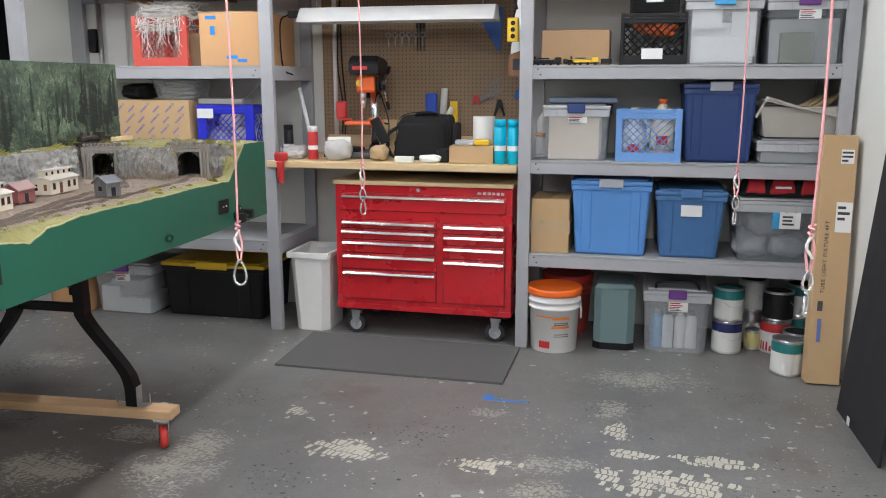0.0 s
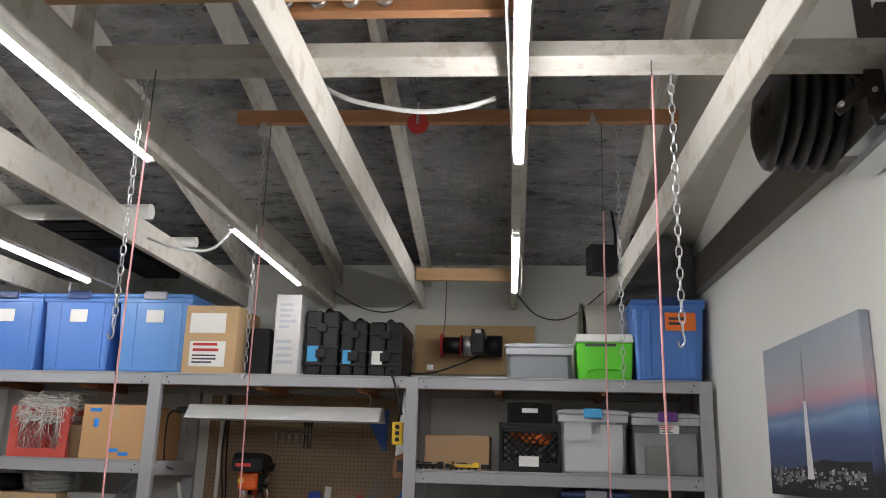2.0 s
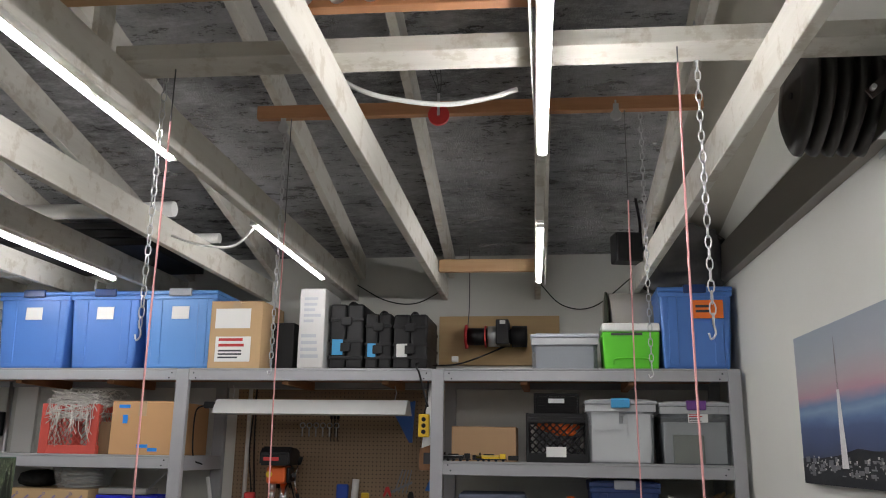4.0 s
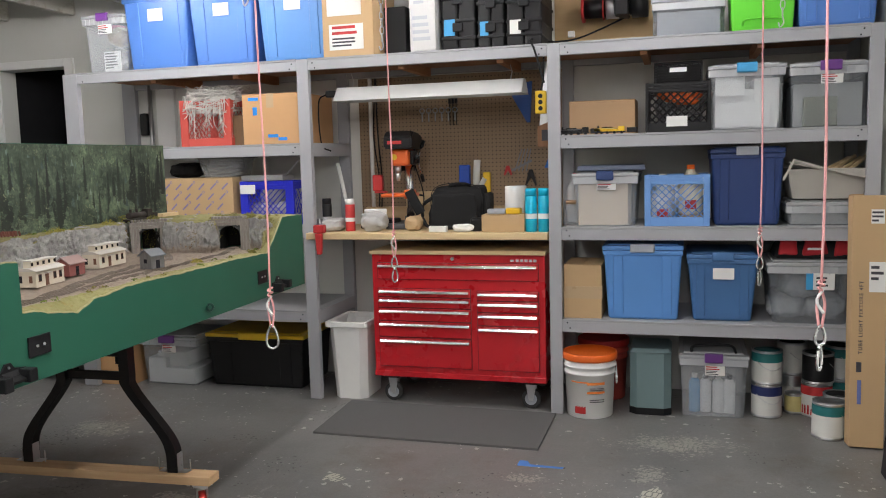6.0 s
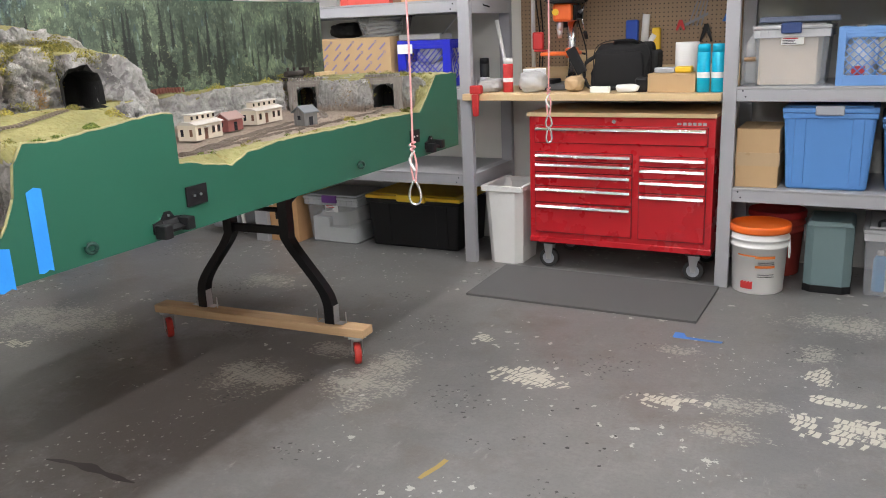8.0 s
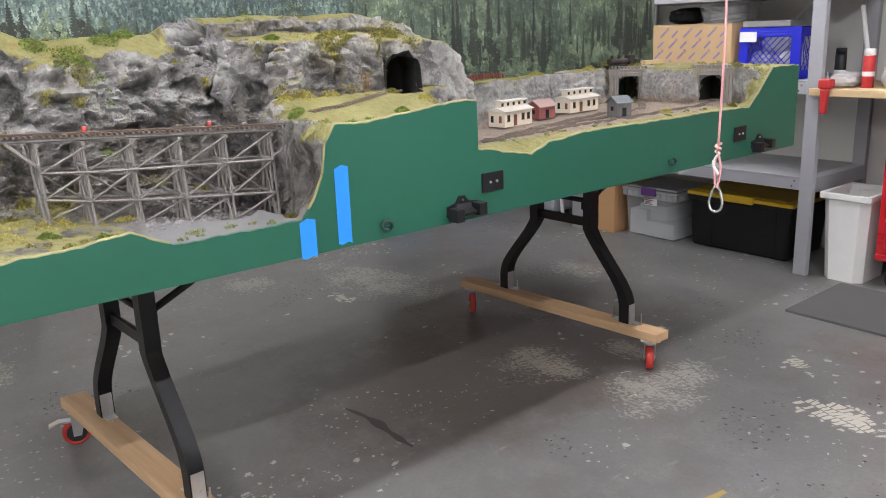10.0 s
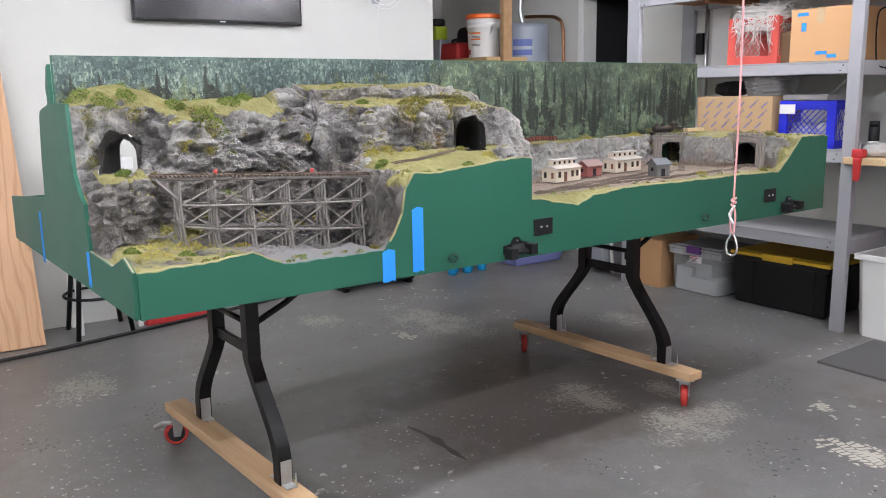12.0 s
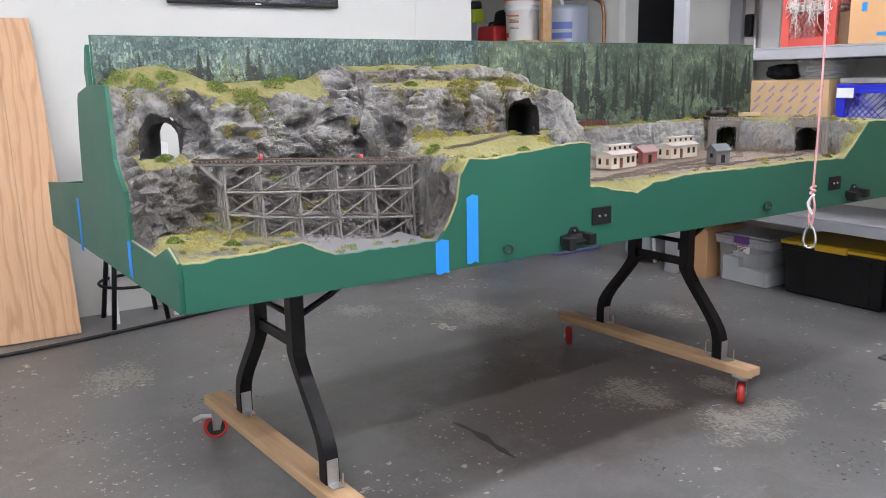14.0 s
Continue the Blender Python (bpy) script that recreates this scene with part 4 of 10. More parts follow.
# right bay, second shelf
R2, R3, R4 = 1.606, 1.09, 0.559
b = carton("flat_box", 0.499, 0.869, R2, 1.8, FRONT + 0.14, 0.3, CARD, "low brown cardboard box on the second shelf", tape=False)
clear_bin("clear_bin", 1.253, 1.647, R2, 1.955, FRONT + 0.03, 0.5, "milky clear bin of papers with a cyan latch", clip=LATCHBLUE, tag=False,
          fill=((-0.4, -0.02, -0.438, -0.43, 0.5, 0.86, PAPER), (-0.4, 0.3, -0.424, -0.418, 0.03, 0.4, PAPER), (0.1, 0.42, -0.4, 0.2, 0.1, 0.75, BINWHITE), (-0.4, 0.4, -0.38, 0.3, 0.005, 0.6, BINWHITE)))
clear_bin("clear_bin", 1.657, 2.056, R2, 1.945, FRONT + 0.03, 0.5, "smoky clear bin with a purple latch", clip=PURPLE, shell=CLEARGREY,
          fill=((-0.3, 0.1, -0.42, 0.3, 0, 0.45, paint("olive_cloth", (0.3, 0.31, 0.22), 0.9)), (-0.42, 0.42, -0.3, 0.3, 0.0, 0.66, BINWHITE)))
# right bay, third shelf
clear_bin("clear_bin", 0.524, 0.893, R3, 1.40, FRONT + 0.03, 0.46, "clear bin holding a pale wooden box, under a slate lid", clip=NAVY,
          lid=CLEARLID, fill=((-0.41, 0.34, -0.425, 0.3, 0.0, 0.82, paint("pale_wood_box", (0.66, 0.52, 0.38), 0.8)),))
l = solo("loose_cover", frus(N(), 0, 0.03, 0.38, 0.42, 0.37, 0.41, 0.008), paint("slate_plastic", (0.08, 0.1, 0.15), 0.5), "loose slate grey plastic lid lying on a clear bin", "lid", (0.73, FRONT + 0.25, 1.403), 3)
tote("tote", 1.268, 1.652, R3, 1.515, FRONT + 0.05, 0.48, NAVY, "navy plastic tote with a light grey clip on the third shelf")
clear_bin("clear_bin", 1.657, 2.007, R3, 1.225, FRONT + 0.06, 0.42, "low smoky clear bin on the third shelf", clip=None, shell=CLEARGREY, taper=0.92, fill=((-0.42, 0.4, -0.43, 0.3, 0, 0.6, BINWHITE),))
# right bay, fourth shelf
b = carton("carton", 0.471, 0.686, R4, 0.87, FRONT + 0.05, 0.34, CARDPALE, "tan cardboard box taped round its middle, on the lowest shelf", tape=False)
part("tape", box(N(), -0.11, 0.112, -0.1715, 0.171, 0.115, 0.185), TAPE, b)
tote("tote", 0.691, 1.135, R4, 0.99, FRONT + 0.03, 0.5, SKYBLUE, "bright blue plastic tote with a grey clip on the lowest shelf")
tote("tote", 1.149, 1.529, R4, 0.945, FRONT + 0.03, 0.48, TEALBLUE, "dull blue plastic tote with a white sticker on the lowest shelf", clip=TEALBLUE, taper=0.8, tag="paper")
clear_bin("clear_bin", 1.563, 2.007, R4, 0.905, FRONT + 0.03, 0.5, "smoky clear bin with a blue and white label", clip=None, shell=CLEARGREY, taper=0.82,
          tag=False, fill=())
# floor, right bay
clear_bin("clear_bin", 1.110, 1.489, 0.0, 0.37, FRONT + 0.08, 0.5, "clear bin of spray cans with a purple latch on the floor", clip=PURPLE)
# left bay
L2, L3, L4 = 1.613, 1.097, 0.566
b = carton("carton", -1.534, -1.149, L2, 1.925, FRONT + 0.03, 0.52, CARDBRIGHT, "large orange-brown cardboard box with bits of blue tape")
for x, z, w, h in ((-0.15, 0.27, 0.07, 0.02), (-0.12, 0.18, 0.03, 0.05), (-0.02, 0.04, 0.07, 0.02), (0.05, 0.02, 0.06, 0.02)):
    plate(b, "tape_scrap", x, x + w, z, z + h, -0.26, BLUETAPE)
bm = N()
box(bm, 0.1875, 0.189, 0.1, 0.15, 0.05, 0.11)
part("side_label", bm, PAPER, b)
b = carton("striped_box", -2.208, -1.632, L3, 1.41, FRONT + 0.03, 0.45, CARDPALE, "tan shipping box printed with slanting purple lines", tape=False)
bm = N()
INKPALE = paint("pale_purple_print", (0.23, 0.2, 0.36), 0.75)
for k in range(6):
    for r in range(4):
        x, z = -0.27 + 0.085 * k + 0.02 * r, 0.04 + 0.065 * r
        if x < 0.22:
            part("print", slab(N(), [(x, z), (x + 0.042, z + 0.038), (x + 0.036, z + 0.046), (x - 0.006, z + 0.008)], "y", -0.2275, -0.2252), INKPALE, b)
            if (k + r) % 2:
                ring = hose(N(), [(x + 0.05 + 0.007 * math.cos(a), -0.2262, z + 0.052 + 0.007 * math.sin(a)) for a in (q * math.pi / 5 for q in range(10))], 0.002, 4, True)
                part("ring_print", ring, INKPALE, b)
tote("tote", -1.981, -1.246, 0.0, 0.37, FRONT + 0.16, 0.47, BLACK, "large black tote with a yellow lid on the floor", lid=YELLOW, clip=YELLOW, taper=0.9)
clear_bin("clear_bin", -2.475, -2.012, 0.0, 0.345, FRONT + 0.1, 0.46, "milky clear bin with a purple latch on the floor", clip=PURPLE, fill=((-0.1, 0.4, -0.42, 0.2, 0, 0.3, PAPER), (-0.4, -0.1, -0.4, 0.3, 0.0, 0.5, BINWHITE), (-0.3, 0.2, -0.3, 0.3, 0.31, 0.6, BINWHITE)))
b = carton("carton", -2.835, -2.495, 0.0, 0.36, FRONT + 0.05, 0.42, CARDBRIGHT, "brown shipping box with a label standing on the floor", tape=False)
plate(b, "label", -0.12, -0.04, 0.26, 0.34, -0.21, PAPER)

# ---- model railway ----
LX, LY, LTURN = -0.636, 1.247, 2.05
LLEN, LZ, BD = 3.335, 0.872, 0.74
LAYOUT = pose(LX, LY, 0, 0, 0, LTURN)


def spot(s, d, z):
    """A place on the layout: s along its front, d in from the front, z over the floor."""
    return (-d, s, z)


def on_layout(s, d, z):
    return LAYOUT @ Vector(spot(s, d, z))


def along(table, s):
    for (a, u), (b, v) in zip(table, table[1:]):
        if s <= b:
            return u + (v - u) * max(0.0, (s - a) / (b - a))
    return table[-1][1]


EDGE = [(0, 1.011), (0.09, 1.012), (0.21, 1.014), (0.32, 1.028), (0.413, 0.98), (0.76, 0.977), (0.8, 1.03), (0.83, 1.088), (0.842, 1.16), (0.875, 1.209), (0.94, 1.205),
        (1.15, 1.218), (1.29, 1.235), (1.375, 1.229), (1.377, 1.086), (1.48, 1.066), (1.61, 1.043), (1.69, 1.068), (1.86, 1.086), (2.2, 1.082), (2.6, 1.082), (2.93, 1.073),
        (3.0, 1.129), (3.11, 1.229), (LLEN, 1.226)]
END = [(0.0, 1.012), (0.073, 1.04), (0.19, 0.998), (0.43, 1.006), (0.445, 1.147), (0.49, 1.176), (0.538, 1.232), (0.55, 1.382), (0.56, 1.444), (0.74, 1.447)]
# hills along the backdrop, and the height of the cliff's lip before them
HILLS = [(0, 1.452), (0.094, 1.49), (0.184, 1.506), (0.274, 1.49), (0.347, 1.456), (0.405, 1.447), (0.61, 1.453), (0.71, 1.456), (0.76, 1.493), (0.887, 1.503), (1.45, 1.5), (1.55, 1.48), (1.9, 1.44)]
LIP = [(0, 1.418), (0.22, 1.418), (0.34, 1.4), (0.7, 1.402), (0.8, 1.412), (1.1, 1.42), (1.5, 1.41), (1.9, 1.38)]


def hump(x, at, width):
    return math.exp(-((x - at) / width) ** 2)


def bed_at(s, d):
    """1 on the smooth dark stream bed in the gorge, 0 elsewhere."""
    return fade(0.36, 0.42, s - 0.1 * d) * (1 - fade(0.76, 0.8, s)) * (1 - fade(0.2, 0.27, d + 0.05 * math.sin(s * 21)))


def turf_at(s, d, z, up):
    """How thick the turf lies: on the tops, the shelf above the gorge, the left foot of the gorge and along the fascia."""
    n = 0.22 * turb(s * 11, d * 11, 6.0, 3)
    flat = fade(0.62, 0.86, up + 0.5 * n)
    if s > 1.4 + 0.5 * fade(0.1, 0.45, d):
        if z > 1.19:
            return flat * fade(-0.1, 0.12, n + 0.1)
        return 1 - fade(0.045, 0.085, d + 0.1 * n)
    if z > 1.36:
        return flat * (1 - hump(s, 0.79 + 0.1 * (0.66 - d), 0.04)) * (1 - 0.9 * fade(0.81, 0.87, s) * fade(0.585, 0.6, d) * (1 - fade(0.64, 0.655, d)))
    if z > 1.17:
        shelf = fade(0.84, 0.9, s) * (1 - fade(0.33, 0.4, d + 0.2 * n)) + (1 - fade(0.16, 0.2, s)) * (1 - fade(0.5, 0.54, d))
        return min(1.0, flat * shelf + (1 - fade(0.03, 0.06, d)))
    foot = (1 - fade(0.34, 0.44, s + 0.3 * n)) * (0.45 + 0.55 * fade(-0.05, 0.08, n)) * (1 - bed_at(s, d))
    return max(foot * flat, (1 - fade(0.02, 0.04, d)) * (1 - fade(0.4, 0.44, s)))


def ground_height(s, d):
    """The height of the modelled landscape at a place."""
    ws = s + 0.03 * turb(s * 8, d * 8, 3.1) + 0.01 * turb(s * 30, d * 30, 8.0, 2)
    wd = d + 0.035 * turb(s * 8, d * 8, 7.7) + 0.012 * turb(s * 30, d * 30, 1.0, 2)
    # mountain with a gorge at its front
    floor_z = 1.03 - 0.1 * s + 0.05 * fade(0.3, 0.46, wd)
    floor_z -= (floor_z - 0.975) * bed_at(s, d)
    rubble = fade(0.2, 0.32, s) * (1 - fade(0.84, 0.92, s))
    bench = 1.212 + (0.05 + 0.1 * rubble) * fade(0.44, 0.58, wd) + 0.01 * turb(s * 6, d * 6, 2)
    bench += (1.2 + 0.055 * fade(0.05, 0.34, d) - bench) * fade(0.86, 0.93, s) * (1 - fade(0.36, 0.44, d))
    back = 0.48 + 0.04 * fade(0.15, 0.3, s) - 0.17 * (1 - fade(0.13, 0.24, s)) + 0.03 * math.sin(s * 13)
    gorge = (1 - fade(0.825, 0.855, ws)) * (1 - fade(back, back + 0.045, wd))
    low = bench + (floor_z - bench) * gorge
    rise = 0.55 - 0.19 * fade(0.8, 1.0, s) - 0.03 * hump(s, 0.47, 0.14) + 0.04 * hump(s, 0.86, 0.06)
    lip, hill = along(LIP, s), along(HILLS, s)
    outcrop = fade(0.8, 0.87, s)
    chute = hump(s, 0.79 + 0.1 * (0.66 - d), 0.035)
    top = lip + (hill - lip) * ((1 - outcrop) * fade(rise + 0.03, 0.72, d) + outcrop * (0.3 * fade(rise + 0.04, 0.6, d) + 0.45 * fade(0.6, 0.62, wd) + 0.25 * fade(0.62, 0.72, d))) - 0.014 * chute
    top += 0.006 * turb(s * 5, d * 5, 5)
    cliff = fade(rise, rise + 0.065, wd)
    left = low + (top - low) * cliff
    # yard with a cliff behind and at the far end
    yard = 1.085
    wall = 0.575 + 0.075 * hump(s, 2.88, 0.11)
    back = fade(wall, wall + 0.045, wd)
    corner = 2.86 + 0.075 * hump(d, 0.6, 0.075) + 0.16 * (1 - fade(0.2, 0.31, d))
    end = fade(corner, corner + 0.045, ws)
    right = yard + (1.232 + 0.01 * turb(s * 5, d * 5, 9) - yard) * max(back, end)
    edge = 1.372 + 0.24 * fade(0.2, 0.45, d)
    m = 1 - fade(edge, edge + 0.02 + 0.24 * fade(0.14, 0.4, d), ws)
    h = right + (left - right) * m
    # meets the fascia at the front and at the near end
    k = fade(0.0, 0.07, d)
    h = along(EDGE, s) * (1 - k) + h * k
    k = fade(0.0, 0.05, s)
    h = along(END, d) * (1 - k) + h * k
    return h


PORTALS = [(0.128, 0.535, 1.222, 0.054, 0.125, 62.0), (1.385, 0.35, 1.236, 0.054, 0.125, 66.0), (2.905, 0.59, 1.083, 0.044, 0.115, 38.0), (3.01, 0.215, 1.083, 0.048, 0.12, 20.0)]


def in_portal(s, d, z):
    """True inside a tunnel bore: it starts at the portal and runs in at its bearing from the long axis."""
    for ps, pd, pz, r, h, deg in PORTALS:
        c, n = math.cos(radians(deg)), math.sin(radians(deg))
        u, v = (s - ps) * c + (d - pd) * n, -(s - ps) * n + (d - pd) * c
        if -0.09 < u < 0.14 and abs(v) < r and pz + 0.012 < z < pz + h - max(0.0, abs(v) - 0.4 * r) * 0.8:
            return True
    return False


def landscape_material():
    m, nt, p = nodes_of("model_scenery")
    v = coords(nt)
    sep = nt.nodes.new("ShaderNodeSeparateXYZ")
    link(nt, v, sep.inputs[0])

    def layer(name):
        n = nt.nodes.new("ShaderNodeAttribute")
        n.attribute_name = name
        return n.outputs["Fac"]
    n1, n2, n3 = noisy(nt, v, 8.0, 6.0, 0.65), noisy(nt, v, 42.0, 5.0, 0.7), noisy(nt, v, 260.0, 3.0)
    n4 = noisy(nt, v, 21.0, 6.0, 0.72)
    crease = node(nt, "ShaderNodeTexNoise", Scale=26.0, Detail=5.0, Roughness=0.6)
    crease.noise_type = "RIDGED_MULTIFRACTAL"
    link(nt, v, crease.inputs["Vector"])
    creased = calc(nt, "MULTIPLY", crease.outputs["Fac"], 0.6)
    # plaster rock: grey body, relief shading painted in as dark hollows and pale raised edges, tan and lichen stains
    rock = mix(nt, ramp(nt, n1, [(0.36, (0, 0, 0)), (0.64, (1, 1, 1))]), (0.215, 0.207, 0.203), (0.36, 0.346, 0.33))
    rock = mix(nt, ramp(nt, n2, [(0.4, (0.5, 0.5, 0.5)), (0.55, (0, 0, 0))]), rock, (0.11, 0.105, 0.105))
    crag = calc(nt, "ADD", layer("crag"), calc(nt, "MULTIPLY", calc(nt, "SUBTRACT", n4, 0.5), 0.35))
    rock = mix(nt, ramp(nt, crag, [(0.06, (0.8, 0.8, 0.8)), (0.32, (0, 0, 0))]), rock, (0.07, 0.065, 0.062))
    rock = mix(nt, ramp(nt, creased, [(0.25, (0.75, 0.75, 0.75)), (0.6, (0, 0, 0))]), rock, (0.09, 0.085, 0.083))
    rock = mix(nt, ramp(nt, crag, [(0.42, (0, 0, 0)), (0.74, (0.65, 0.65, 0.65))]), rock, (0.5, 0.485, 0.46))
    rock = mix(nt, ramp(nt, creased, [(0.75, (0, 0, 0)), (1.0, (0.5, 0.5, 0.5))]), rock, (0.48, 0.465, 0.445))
    rock = mix(nt, ramp(nt, noisy(nt, v, 5.0, 5.0, 0.7), [(0.52, (0, 0, 0)), (0.68, (0.5, 0.5, 0.5))]), rock, (0.3, 0.25, 0.19))
    rock = mix(nt, ramp(nt, noisy(nt, v, 12.0, 6.0, 0.75), [(0.57, (0, 0, 0)), (0.67, (0.7, 0.7, 0.7))]), rock, (0.21, 0.185, 0.07))
    # browner gorge rock, darkened to paint in its shade; the cliff behind the yard is cast in paler plaster
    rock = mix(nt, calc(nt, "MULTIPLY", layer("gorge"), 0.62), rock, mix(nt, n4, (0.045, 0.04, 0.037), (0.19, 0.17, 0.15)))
    far = calc(nt, "MULTIPLY", calc(nt, "GREATER_THAN", calc(nt, "ADD", sep.outputs[1], calc(nt, "MULTIPLY", n1, 0.4)), 1.75), 0.4)
    rock = mix(nt, far, rock, mix(nt, n2, (0.36, 0.35, 0.33), (0.6, 0.59, 0.56)))
    # turf
    grass = mix(nt, ramp(nt, n1, [(0.35, (0, 0, 0)), (0.65, (1, 1, 1))]), (0.175, 0.165, 0.062), (0.275, 0.255, 0.11))
    grass = mix(nt, ramp(nt, n2, [(0.53, (0, 0, 0)), (0.64, (0.75, 0.75, 0.75))]), grass, (0.14, 0.15, 0.03))
    grass = mix(nt, ramp(nt, n4, [(0.57, (0, 0, 0)), (0.66, (0.7, 0.7, 0.7))]), grass, (0.27, 0.18, 0.06))
    grass = mix(nt, calc(nt, "MULTIPLY", n3, 0.5), grass, (0.34, 0.31, 0.14))
    dirt = mix(nt, n2, (0.22, 0.17, 0.13), (0.38, 0.31, 0.25))
    bed = mix(nt, n3, mix(nt, n2, (0.13, 0.128, 0.13), (0.2, 0.197, 0.195)), (0.24, 0.235, 0.23))
    turf = calc(nt, "ADD", layer("turf"), calc(nt, "MULTIPLY", calc(nt, "SUBTRACT", n4, 0.5), 0.7))
    a = mix(nt, layer("dirt"), rock, dirt)
    a = mix(nt, layer("bed"), a, bed)
    a = mix(nt, ramp(nt, turf, [(0.4, (0, 0, 0)), (0.56, (1, 1, 1))]), a, grass)
    link(nt, a, p.inputs["Base Color"])
    p.inputs["Roughness"].default_value = 0.9
    p.inputs["Specular IOR Level"].default_value = 0.25
    bare = calc(nt, "SUBTRACT", 1.0, calc(nt, "MAXIMUM", layer("bed"), calc(nt, "MULTIPLY", layer("turf"), 0.6)))
    bumped(nt, p, calc(nt, "MULTIPLY", calc(nt, "ADD", calc(nt, "ADD", calc(nt, "MULTIPLY", n2, 1.4), calc(nt, "MULTIPLY", creased, 1.0)), calc(nt, "MULTIPLY", n3, 0.35)), bare), 1.0, 0.017)
    return m


SCENERY = landscape_material()
# tunnel lining in near black, much darker than the scenery rock
BORE = paint("near_black_lining", (0.02, 0.02, 0.02), 0.9, var=0.5, scale=40, bump=0.6)
OLDWOOD = timber("weathered_model_timber", (0.3, 0.27, 0.24), (0.16, 0.14, 0.12), 2, 0.85, 200)
TRESTLEW = timber("grey_trestle_timber", (0.25, 0.232, 0.215), (0.13, 0.118, 0.108), 2, 0.85, 240)
RAILS = paint("rusty_rail", (0.13, 0.09, 0.065), 0.55, 0.5, var=0.2, scale=60)
YARDTIES = paint("dusty_ties", (0.2, 0.165, 0.135), 0.95, var=0.3, scale=80)
TIES = paint("dark_ties", (0.12, 0.092, 0.073), 0.9, var=0.3, scale=80)

layout = thing("model_railway", "green fronted model railway landscape with rock cliffs and a forest backdrop", "model railway", (LX, LY, 0), LTURN)


def craggy(p):
    """Broken rock relief, about 0 to 1: bosses, folded ridges and cracks."""
    boss = turb(p.x * 5.5, p.y * 5.5, p.z * 6.5, 2)
    r1, r2 = (1 - 2.2 * abs(turb(p.x * k + 3, p.y * k, p.z * k * 1.25, 1)) for k in (7, 17))
    near = noise.voronoi(Vector((p.x * 11, p.y * 11 + 3 * boss, p.z * 14)))[0]
    fold = noise.ridged_multi_fractal(Vector((p.x * 13, p.y * 13 + 1.2 * boss, p.z * 19)), 0.85, 2.1, 5, 1.0, 2.0)
    return 0.15 + 0.36 * boss + 0.12 * r1 + 0.1 * r2 + 0.2 * (near[1] - near[0] - 0.25) + 0.23 * fold


HOLLOWS = [(0.845, 1.285, 0.06, 0.035, 0.05), (0.36, 1.1, 0.035, 0.09, 0.07), (0.8, 1.09, 0.03, 0.08, 0.05), (0.6, 1.31, 0.12, 0.02, 0.025), (1.1, 1.3, 0.08, 0.025, 0.02), (0.22, 1.34, 0.12, 0.02, 0.02)]


